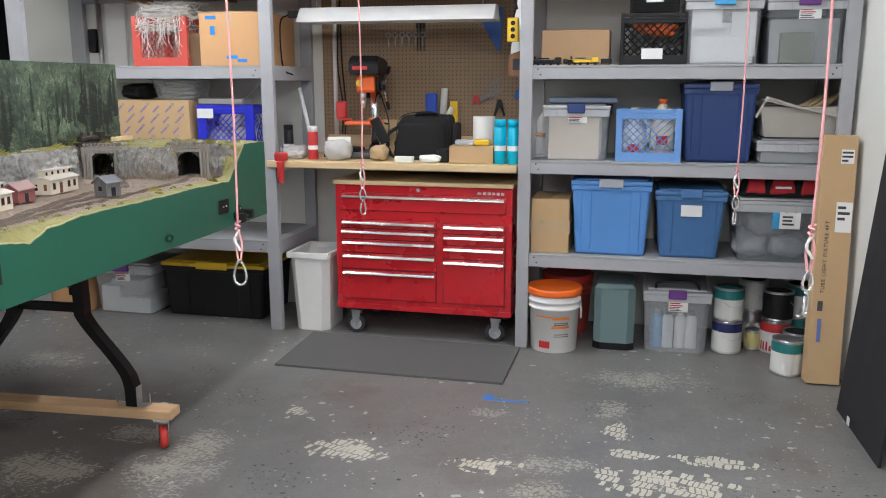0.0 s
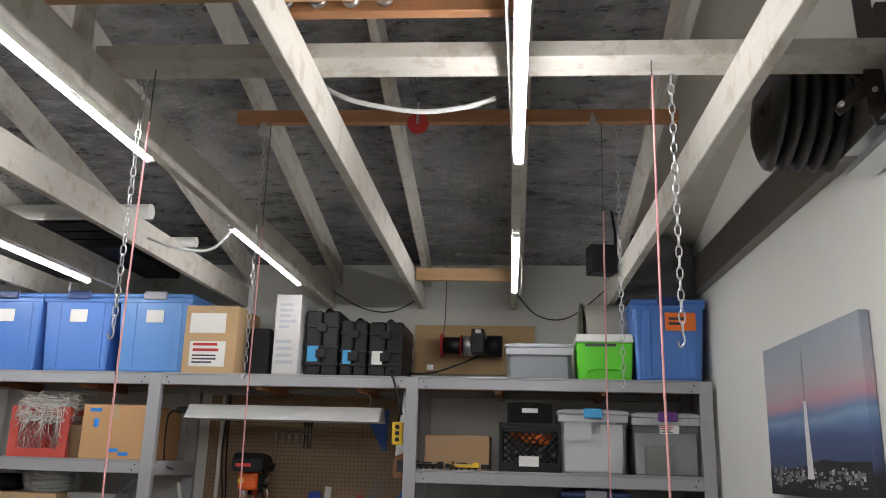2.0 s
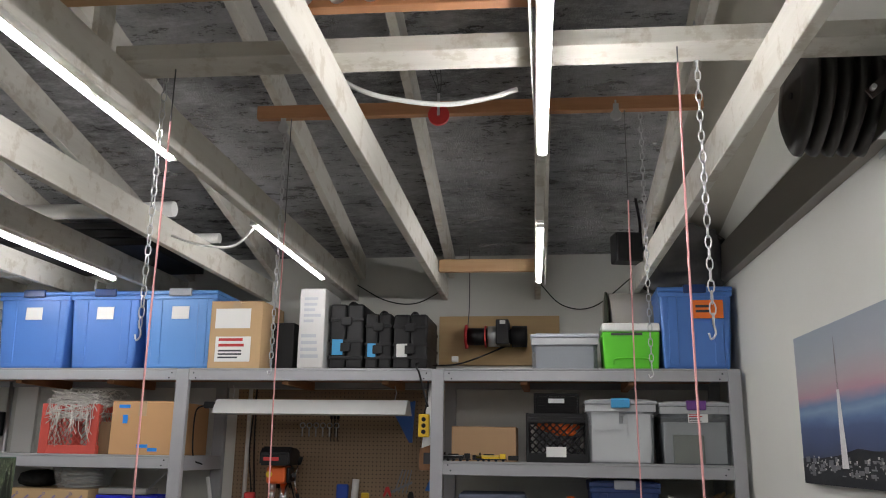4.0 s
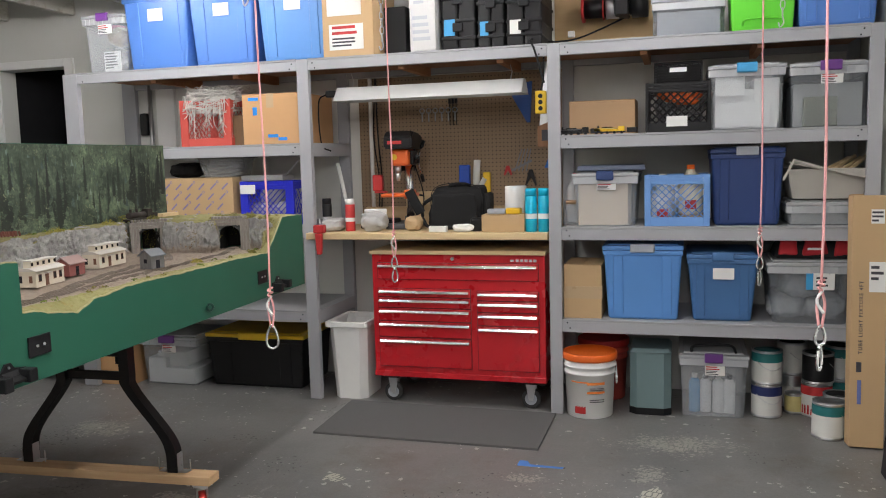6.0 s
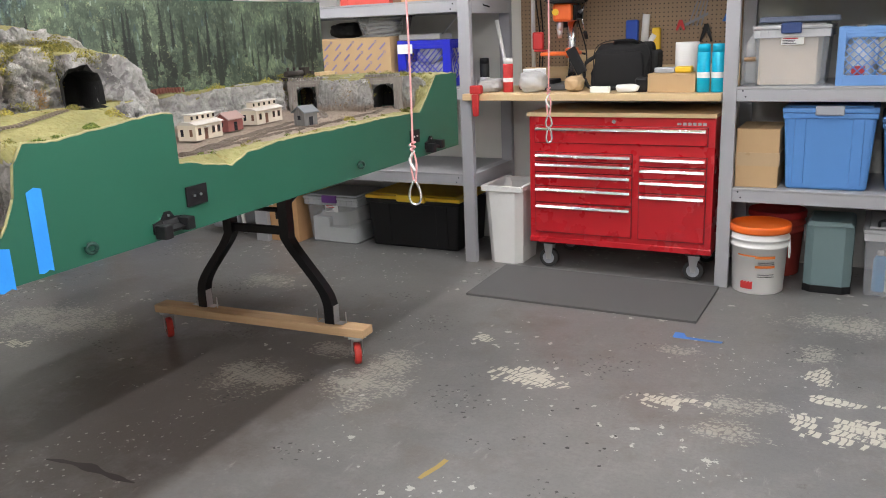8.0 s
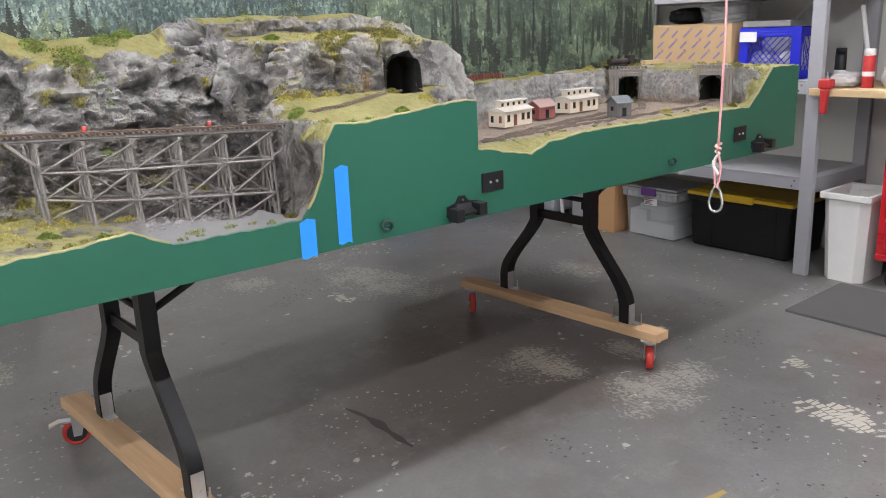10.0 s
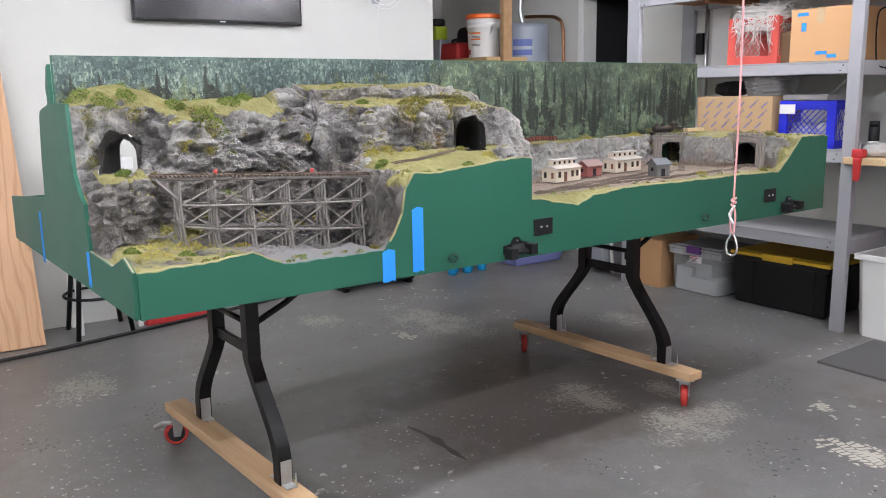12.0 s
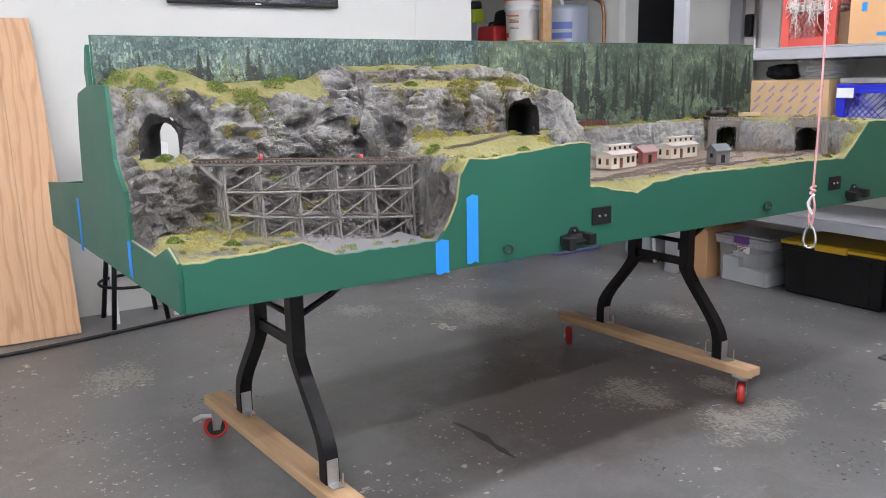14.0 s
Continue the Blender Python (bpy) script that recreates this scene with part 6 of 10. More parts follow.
def drape(bm, s, z0, z1, width, rnd, count):
    """Foliage that hangs over the lip of a cliff, thinner towards its lower end."""
    for k in range(count):
        f = rnd.random() ** 1.4
        c = face_at(s + width * (1.0 - 0.55 * f) * rnd.gauss(0, 0.45), z1 - (z1 - z0) * f)
        c += Vector((rnd.uniform(-0.002, 0.012), 0, rnd.uniform(-0.004, 0.004)))
        w = rnd.uniform(0.0016, 0.0042)
        bm.faces.new([bm.verts.new(c + Vector((rnd.uniform(-1, 1), rnd.uniform(-1, 1), rnd.uniform(-1.5, 1.5))) * w) for _ in range(3)])


straw, rusty = N(), N()
for b, s, z0, z1, w, n in ((bo, 0.43, 1.33, 1.425, 0.06, 1500), (bm, 0.44, 1.39, 1.43, 0.06, 500), (straw, 0.33, 1.285, 1.325, 0.025, 250), (straw, 0.41, 1.275, 1.3, 0.03, 250), (bo, 0.06, 1.37, 1.43, 0.05, 400), (bo, 0.2, 1.39, 1.425, 0.06, 400),
                           (straw, 0.79, 1.3, 1.325, 0.016, 260), (bo, 0.92, 1.37, 1.43, 0.03, 200), (straw, 1.14, 1.37, 1.44, 0.09, 900), (bo, 1.14, 1.36, 1.42, 0.08, 600), (bo, 1.32, 1.36, 1.45, 0.035, 600), (straw, 1.3, 1.4, 1.45, 0.06, 400),
                           (bo, 1.47, 1.38, 1.45, 0.08, 1000), (straw, 1.45, 1.4, 1.46, 0.08, 500), (rusty, 1.26, 1.25, 1.31, 0.028, 420), (straw, 1.0, 1.25, 1.275, 0.08, 700), (bo, 1.2, 1.25, 1.28, 0.05, 300), (bo, 0.12, 1.27, 1.3, 0.04, 200),
                           (bo, 0.39, 1.05, 1.09, 0.04, 350), (straw, 0.8, 1.0, 1.03, 0.02, 250), (straw, 0.6, 1.03, 1.06, 0.12, 350), (bo, 0.05, 1.24, 1.29, 0.04, 250), (bo, 2.9, 1.2, 1.26, 0.05, 350), (rusty, 2.87, 1.1, 1.2, 0.03, 260), (bo, 3.08, 1.1, 1.24, 0.04, 600),
                           (straw, 2.95, 1.19, 1.25, 0.04, 250), (straw, 2.98, 1.13, 1.16, 0.02, 120)):
    drape(b, s, z0, z1, w, rnd, n)
for s, d, r in ((0.93, 0.33, 0.03), (1.02, 0.36, 0.035), (1.1, 0.34, 0.03), (1.36, 0.2, 0.03), (0.25, 0.3, 0.05), (0.1, 0.15, 0.05), (0.14, 0.34, 0.05), (0.42, 0.3, 0.03), (1.9, 0.6, 0.04), (2.3, 0.62, 0.04), (2.7, 0.66, 0.04), (2.5, 0.1, 0.03), (1.2, 0.48, 0.04)):
    clump(straw, s, d, r, rnd, 420)
part("straw_foliage", straw, leaf_material("straw_foliage", (0.2, 0.17, 0.03), (0.46, 0.4, 0.08)), layout, "tufts of yellow straw foliage")["kind"] = "stuff"
part("rusty_foliage", rusty, leaf_material("rusty_foliage", (0.16, 0.09, 0.03), (0.34, 0.21, 0.08)), layout, "dry brown shrubs beside the tunnels")["kind"] = "stuff"
part("green_foliage", bm, MOSS, layout, "clumps of bright green foam foliage")["kind"] = "stuff"
part("olive_foliage", bo, OLIVE, layout, "clumps of olive brown foliage")["kind"] = "stuff"


# tracks
def track(name, pts, top=1.089, ties=True, label="rusty model track with dark ties"):
    line = curve_pts([(s, d, 0) for s, d in pts], 60)

    def lift(p):
        return min(sum(top_at(p.x + k, p.y) for k in (-0.02, -0.01, 0, 0.01, 0.02)) / 5, top) + 0.0035
    t = thing(name, label, "model track")
    t.matrix_basis = LAYOUT
    for side in (-1, 1):
        rail = []
        for i, p in enumerate(line):
            q = (line[min(i + 1, len(line) - 1)] - line[max(0, i - 1)]).normalized()
            rail.append(spot(p.x - q.y * 0.0095 * side, p.y + q.x * 0.0095 * side, lift(p) + 0.0016))
        part("rail", hose(N(), rail, 0.001, 4), RAILS, t)
    if ties:
        bm = N()
        for i, p in enumerate(line[:-1]):
            span = (line[i + 1] - p).length
            for f in (0.0, 0.5) if span > 0.016 else (0.0,) if span > 0.009 or i % 2 else ():
                c = p.lerp(line[i + 1], f)
                q = (line[i + 1] - p).normalized()
                vs = []
                for u in (-0.0022, 0.0022):
                    for w in (-0.0155, 0.0155):
                        for h in (-0.004, 0.0005):
                            vs.append(bm.verts.new(spot(c.x + q.x * u - q.y * w, c.y + q.y * u + q.x * w, lift(c) + h)))
                for f4 in ((0, 1, 3, 2), (4, 6, 7, 5), (0, 4, 5, 1), (2, 3, 7, 6), (1, 5, 7, 3)):
                    bm.faces.new([vs[k] for k in f4])
        part("sleeper_bed", bm, YARDTIES, t)["kind"] = "stuff"
    return t


track("model_track", [(1.5, 0.1), (1.9, 0.13), (2.4, 0.13), (2.8, 0.16), (3.06, 0.23)])
track("model_track", [(1.55, 0.13), (2.0, 0.2), (2.5, 0.26), (2.75, 0.4), (2.92, 0.6)])
track("model_track", [(1.75, 0.17), (2.1, 0.26), (2.45, 0.33)])
track("model_track", [(0.93, 0.195), (1.05, 0.222), (1.16, 0.253), (1.275, 0.305), (1.375, 0.36)], top=1.25)


# trestle bridge
def trestle():
    t = thing("trestle_bridge", "grey weathered timber model trestle across the gorge", "model bridge")
    t.matrix_basis = LAYOUT
    zt = 1.2

    def deck(s):
        return 1.226 - 0.042 * (s - 0.15)

    def depth(s):
        return 0.37 - 0.23 * (s - 0.16)
    bm = N()
    s = 0.17
    while s < 0.92:
        box(bm, -depth(s) - 0.022, -depth(s) + 0.022, s, s + 0.007, deck(s), deck(s) + 0.006)
        s += 0.0125
    part("tie_row", bm, TIES, t)["kind"] = "stuff"
    for off in (-0.012, 0.012):
        part("stringer", hose(N(), [spot(0.17, depth(0.17) + off, deck(0.17) - 0.006), spot(0.93, depth(0.93) + off, deck(0.93) - 0.006)], 0.0045, 4), TRESTLEW, t)
        part("rail", hose(N(), [spot(0.17, depth(0.17) + off * 0.8, deck(0.17) + 0.009), spot(0.93, depth(0.93) + off * 0.8, deck(0.93) + 0.009)], 0.0015, 4), RAILS, t)
    bents = [0.24, 0.34, 0.45, 0.565, 0.68, 0.8]
    feet = {}
    for s in bents:
        d, zt = depth(s), deck(s)
        bm = N()
        low = min(ground_height(s, min(0.44, d + 0.02)), 1.04) - 0.012
        for k in (-1.5, -0.5, 0.5, 1.5):
            rod(bm, spot(s, d + k * 0.03, low), spot(s, d + k * 0.016, zt - 0.012), 0.0036, n=6)
        box(bm, -d - 0.034, -d + 0.034, s - 0.005, s + 0.005, zt - 0.02, zt - 0.011)
        for f in (0.33, 0.68):
            z = low + (zt - low) * f
            w = 0.045 - 0.02 * f + 0.012
            box(bm, -d - w, -d + w, s - 0.008, s - 0.003, z, z + 0.007)
            rod(bm, spot(s + 0.006, d - w, z - (zt - low) * 0.3), spot(s + 0.006, d + w, z), 0.003, n=4)
        rod(bm, spot(s - 0.008, d - 0.045, low + 0.02), spot(s - 0.008, d + 0.035, zt - 0.02), 0.003, n=4)
        part("bent", bm, TRESTLEW, t)
        feet[s] = low
    for a, b in zip(bents, bents[1:]):
        for side in (-1, 1):
            for f0, f1 in ((0.33, 0.68), (0.68, 0.97), (0.05, 0.33)) if side < 0 else ((0.68, 0.33),):
                za, zb = feet[a] + (zt - feet[a]) * f0, feet[b] + (zt - feet[b]) * f1
                part("brace", rod(N(), spot(a, depth(a) + side * 0.036, za), spot(b, depth(b) + side * 0.036, zb), 0.0028, n=4), TRESTLEW, t)
            for f in (0.33, 0.68):
                za, zb = feet[a] + (zt - feet[a]) * f, feet[b] + (zt - feet[b]) * f
                part("girt", rod(N(), spot(a, depth(a) + side * 0.04, za), spot(b, depth(b) + side * 0.04, zb), 0.0035, n=4), TRESTLEW, t)
    for (s0, z0), (s1, z1) in (((0.175, deck(0.175) - 0.008), (0.243, deck(0.24) - 0.075)), ((0.91, deck(0.91) - 0.008), (0.803, deck(0.8) - 0.075))):
        part("knee_brace", rod(N(), spot(s0, depth(s0) - 0.03, z0), spot(s1, depth(s1) - 0.03, z1), 0.0045, n=5), TRESTLEW, t)
    for s in (0.36, 0.66):
        b = solo("barrel", rod(N(), (0, 0, 0), (0, 0, 0.016), 0.006, n=10), CORAL, "tiny red fire barrel on the trestle deck", "barrel", tuple(on_layout(s, depth(s) + 0.012, deck(s) + 0.0061)), group="fire barrels")


trestle()


# buildings
HOUSEW = paint("cream_model_siding", (0.56, 0.495, 0.385), 0.8, var=0.06, scale=40)
HOUSER = paint("pale_model_roof", (0.47, 0.44, 0.39), 0.85, var=0.08, scale=40)
BARNRED = paint("faded_red_siding", (0.22, 0.07, 0.06), 0.85, var=0.15, scale=60)
SHEDGREY = timber("grey_shed_boards", (0.17, 0.165, 0.16), (0.09, 0.085, 0.08), 2, 0.9, 160)
GLASSDARK = paint("dark_model_pane", (0.02, 0.02, 0.025), 0.2)
DOORBROWN = paint("brown_model_door", (0.13, 0.055, 0.03), 0.7)
ROOFSLATE = paint("slate_model_roof", (0.13, 0.14, 0.15), 0.8, var=0.2, scale=60)


def cottage(s, d, length, turn):
    z = 1.088
    p = on_layout(s, d, z)
    h = thing("model_house", "tiny cream model house with a raised clerestory roof", "model house", tuple(p), LTURN + turn, group="model houses")
    w = 0.075
    hw = 0.062
    part("wall", box(N(), -w / 2, w / 2, -length / 2, length / 2, 0.004, hw), HOUSEW, h)
    bm = N()
    slab(bm, [(-w / 2 - 0.008, hw - 0.002), (w / 2 + 0.008, hw - 0.002), (0.014, hw + 0.009), (-0.014, hw + 0.009)], "y", -length / 2 - 0.006, length / 2 + 0.006)
    part("roof", bm, HOUSER, h)
    cl = part("clerestory", box(N(), -0.015, 0.015, -length / 2 + 0.012, length / 2 - 0.012, hw + 0.0095, hw + 0.03), HOUSEW, h)
    bm = N()
    slab(bm, [(-0.021, hw + 0.0305), (0.021, hw + 0.0305), (0.019, hw + 0.034), (-0.019, hw + 0.034)], "y", -length / 2 + 0.006, length / 2 - 0.006)
    part("cap_roof", bm, HOUSER, h)
    n = 5
    for k in range(n):
        y = -length / 2 + length * (k + 0.5) / n
        part("pane", box(N(), 0.0148, 0.0162, y - 0.0055, y + 0.0055, hw + 0.0145, hw + 0.0265), GLASSDARK, cl)
    for k, y in enumerate((-length * 0.36, -length * 0.12, length * 0.16, length * 0.36)):
        if k == 1:
            part("door", box(N(), w / 2 - 0.001, w / 2 + 0.0015, y - 0.009, y + 0.009, 0.006, 0.045), DOORBROWN, h)
            part("awning", box(N(), w / 2, w / 2 + 0.014, y - 0.014, y + 0.014, 0.049, 0.052), HOUSER, h)
        else:
            win = part("window", box(N(), w / 2 - 0.001, w / 2 + 0.001, y - 0.0085, y + 0.0085, 0.022, 0.048), DOORBROWN, h)
            part("pane", box(N(), w / 2 + 0.0011, w / 2 + 0.0018, y - 0.0065, y + 0.0065, 0.025, 0.0455), GLASSDARK, win)
    for x in (-0.02, 0.018):
        part("end_window", box(N(), x - 0.006, x + 0.006, -length / 2 - 0.0012, -length / 2 + 0.001, 0.02, 0.044), DOORBROWN if x > 0 else GLASSDARK, h)
    return h


cottage(1.86, 0.33, 0.16, 6)
cottage(2.36, 0.44, 0.19, 4)


def shed(name, s, d, w, length, height, wall_mat, roof_mat, label, turn):
    p = on_layout(s, d, 1.088)
    h = thing(name, label, "model shed", tuple(p), LTURN + turn)
    bm = N()
    slab(bm, [(-w / 2, 0.002), (w / 2, 0.002), (w / 2, height), (0, height + 0.02), (-w / 2, height)], "y", -length / 2, length / 2)
    part("wall", bm, wall_mat, h)
    bm = N()
    for sx in (-1, 1):
        slab(bm, [(0, height + 0.0215), (sx * (w / 2 + 0.007), height - 0.004), (sx * (w / 2 + 0.007), height), (0, height + 0.0255)], "y", -length / 2 - 0.006, length / 2 + 0.006)
    part("roof", bm, roof_mat, h)
    part("door", box(N(), w / 2 - 0.001, w / 2 + 0.0012, -0.01, 0.01, 0.003, 0.036), GLASSDARK, h)
    part("window", box(N(), -0.008, 0.008, -length / 2 - 0.001, -length / 2 + 0.001, height * 0.45, height * 0.75), GLASSDARK, h)


shed("red_shed", 2.1, 0.4, 0.06, 0.1, 0.05, BARNRED, paint("pink_grey_roof", (0.3, 0.2, 0.18), 0.85), "tiny faded red model shed between the cream houses", 5)
shed("grey_shed", 2.31, 0.185, 0.06, 0.07, 0.055, SHEDGREY, ROOFSLATE, "tiny grey boarded model shed beside the track", -12)

# loads on the upper ledge
bm = N()
rnd = random.Random(3)
for k in range(60):
    s = 1.75 + 0.42 * (k % 20) / 20 + rnd.uniform(-0.004, 0.004)
    d = 0.64 + 0.012 * (k // 20) + 0.05 * fade(1.75, 2.2, s) - 0.03
    z = ground_height(s, min(d, 0.72)) + 0.006
    rod(bm, spot(s, d, z), spot(s + 0.002, d + 0.006, z + 0.018), 0.0045, n=5)
lg = part("log_load", bm, paint("red_brown_logs", (0.13, 0.04, 0.025), 0.8, var=0.4, scale=80), layout, "row of tiny red-brown bogies and logs")
lg["kind"] = "stuff"


def rolling_stock():
    t = thing("log_engine", "small dark rusty model locomotive on the upper ledge", "model locomotive")
    t.matrix_basis = LAYOUT @ pose(-0.66, 2.95, ground_height(2.95, 0.66) + 0.006)
    rust = paint("dark_rust", (0.045, 0.035, 0.03), 0.7, 0.3, var=0.4, scale=60)
    part("frame", box(N(), -0.016, 0.016, -0.12, 0.12, 0.008, 0.014), rust, t)
    part("boiler", rod(N(), (0, -0.1, 0.03), (0, 0.03, 0.03), 0.014, n=14), rust, t)
    part("cab", box(N(), -0.017, 0.017, 0.035, 0.075, 0.014, 0.056, 0.002), rust, t)
    part("tender", box(N(), -0.015, 0.015, 0.085, 0.12, 0.014, 0.035, 0.002), rust, t)
    for y in (-0.08, -0.03):
        part("chimney", rod(N(), (0, y, 0.04), (0, y, 0.06), 0.005, 0.007, 10), rust, t)
    for y in (-0.1, -0.06, -0.02, 0.05, 0.1):
        for x in (-0.013, 0.013):
            part("wheel", rod(N(), (x - 0.002, y, 0.006), (x + 0.002, y, 0.006), 0.009, n=12), rust, t)


rolling_stock()
lumber = thing("lumber_stack", "small stack of pale model lumber on the upper ledge", "model lumber")
lumber.matrix_basis = LAYOUT @ pose(-0.66, 3.18, ground_height(3.18, 0.66))
for r in range(3):
    for k in range(5):
        part("board", box(N(), -0.018 + k * 0.0075, -0.0115 + k * 0.0075, -0.07, 0.07, 0.004 + r * 0.006, 0.0095 + r * 0.006), BENCHW, lumber)

# fittings on the fascia
def fitting(name, bm, mat, label, cat):
    o = solo(name, bm, mat, label, cat)
    o.matrix_basis = LAYOUT
    return o


for k, (s0, s1, z0, z1) in enumerate(((0.861, 0.904, 0.894, 1.108), (0.746, 0.793, 0.877, 0.984))):
    bm = N()
    slab(bm, [(s0, z0 + 0.004), (s0 + 0.013, z0), (s1 - 0.012, z0 + 0.006), (s1, z0), (s1, z1 - 0.006), (s0 + 0.022, z1), (s0, z1 - 0.009)], "x", 0.0125, 0.0138)
    fitting("tape_strip", bm, BLUETAPE, "strip of blue masking tape stuck on the green fascia", "tape")
for d0, d1, z0, z1 in ((0.43, 0.46, 0.9, 1.01), (1.1, 1.13, LZ, 1.062)):
    bm = N()
    slab(bm, [(-d0, z0), (-d0, z1), (-d1, z1 - 0.004), (-d1, z0 + 0.003)], "y", -0.0138, -0.0125)
    fitting("tape_strip", bm, BLUETAPE, "strip of blue masking tape stuck on the green end board", "tape")
for s, z in ((1.43, 0.985), (2.86, 0.976)):
    o = thing("socket_plate", "black plug socket plate on the green fascia", "socket", group="socket plates")
    o.matrix_basis = LAYOUT @ pose(0.0125, s, z)
    part("plate", box(N(), 0, 0.006, -0.045, 0.045, -0.03, 0.03, 0.002), BLACK, o)
    for k in (-1, 1):
        part("jack", rod(N(), (0.005, k * 0.014, 0), (0.01, k * 0.014, 0), 0.0042, n=10), ZINC, o)
for s, z in ((1.305, 0.925), (3.02, 0.922)):
    o = thing("throttle_holder", "black plastic pocket holder screwed to the fascia", "holder", group="throttle holders")
    o.matrix_basis = LAYOUT @ pose(0.0125, s, z)
    part("back_plate", slab(N(), [(-0.062, -0.02), (0.062, -0.02), (0.062, 0.012), (0.02, 0.018), (0.006, 0.036), (-0.014, 0.036), (-0.03, 0.016), (-0.062, 0.01)], "x", 0, 0.006), BLACK, o)
    part("cheek", box(N(), 0.0062, 0.046, -0.062, -0.03, -0.034, 0.006, 0.003), BLACK, o)
    part("cheek", box(N(), 0.0062, 0.046, 0.03, 0.062, -0.026, 0.012, 0.003), BLACK, o)
    part("cradle", slab(N(), [(0.0062, -0.02), (0.034, -0.02), (0.036, -0.012), (0.014, -0.004), (0.0062, 0.012)], "y", -0.0298, 0.0298), BLACK, o)
    part("screw", rod(N(), (0.006, -0.004, 0.024), (0.009, -0.004, 0.024), 0.004, n=8), ZINC, o)
BOLTGREEN = paint("dark_green_enamel", (0.006, 0.04, 0.028), 0.35)
for s in (1.012, 2.363):
    o = thing("eye_bolt", "green painted eye bolt below the fascia edge", "eye bolt", group="eye bolts")
    o.matrix_basis = LAYOUT @ pose(0.0125, s, 0.925)
    part("ring", hose(N(), [(0.016 + 0.006 * math.cos(a), 0.012 * math.cos(a), 0.0125 * math.sin(a)) for a in (k * math.pi / 8 for k in range(16))], 0.0058, 8, True), BOLTGREEN, o)
    part("stem", rod(N(), (0, 0, 0), (0.006, 0, 0), 0.004, n=8), LAYGREEN, o)


# folding legs on wheeled skids
def leg_frame(s):
    t = thing("folding_leg_frame", "black steel folding table legs under the layout", "table legs", group="leg frames")
    t.matrix_basis = LAYOUT @ pose(0, s, 0)
    for d0, sgn in ((0.45, 1), (0.77, -1)):
        pts = [(-d0 + 0.0, LZ + 0.02), (-d0, 0.62), (-d0 + sgn * 0.015, 0.54), (-d0 + sgn * 0.16, 0.36), (-d0 + sgn * 0.2, 0.28), (-d0 + sgn * 0.205, 0.185)]
        c = curve_pts([(x, 0, z) for x, z in pts], 30)
        bm = N()
        rings = []
        for p in c:
            rings.append([bm.verts.new((p.x + a, b, p.z)) for a, b in ((-0.024, -0.024), (0.024, -0.024), (0.024, 0.024), (-0.024, 0.024))])
        for a, b in zip(rings, rings[1:]):
            for i in range(4):
                bm.faces.new((a[i], a[(i + 1) % 4], b[(i + 1) % 4], b[i]))
        bm.faces.new(rings[0][::-1])
        bm.faces.new(rings[-1])
        bmesh.ops.recalc_face_normals(bm, faces=bm.faces[:])
        leg = part("leg", bm, BLACKMET, t)
        x = -d0 + sgn * 0.205
        bm = N()
        box(bm, x + 0.0243, x + 0.0275, -0.02, 0.02, 0.1865, 0.27, 0.001)
        box(bm, x + 0.0275, x + 0.066, -0.02, 0.02, 0.1865, 0.1895, 0.001)
        for u, v in ((0.04, -0.01), (0.055, 0.01)):
            rod(bm, (x + u, v, 0.189), (x + u, v, 0.192), 0.004, n=8)
        for z in (0.21, 0.245):
            rod(bm, (x + 0.027, 0.006, z), (x + 0.031, 0.006, z), 0.0045, n=8)
        part("bracket", bm, ZINC, leg, "zinc corner bracket")
        bm = box(N(), x - 0.066, x - 0.0245, -0.02, 0.02, 0.1865, 0.1895, 0.001)
        for u, v in ((-0.04, 0.01), (-0.055, -0.01)):
            rod(bm, (x + u, v, 0.189), (x + u, v, 0.192), 0.004, n=8)
        part("bracket_foot", bm, ZINC, leg, "flat zinc plate with screws")
    part("cross_bar", box(N(), -0.75, -0.47, -0.008, 0.008, 0.575, 0.615, 0.004), BLACKMET, t)
    part("hinge_bar", rod(N(), (-0.76, 0.0, 0.69), (-0.46, 0.0, 0.69), 0.011, n=10), BLACKMET, t)
    stay = part("stay", hose(N(), [(-0.5, 0.02, 0.665), (-0.5, 0.16, 0.73), (-0.5, 0.42, LZ + 0.015)], 0.012, 8), BLACKMET, t)
    part("stay_bracket", box(N(), -0.508, -0.492, 0.0, 0.05, 0.645, 0.685, 0.004), BLACKMET, stay)
    part("mount_plate", box(N(), -0.8, -0.42, -0.05, 0.05, LZ - 0.001, LZ + 0.02), BLACKMET, t)


CASTERRED = paint("red_caster_tyre", (0.5, 0.035, 0.025), 0.45)


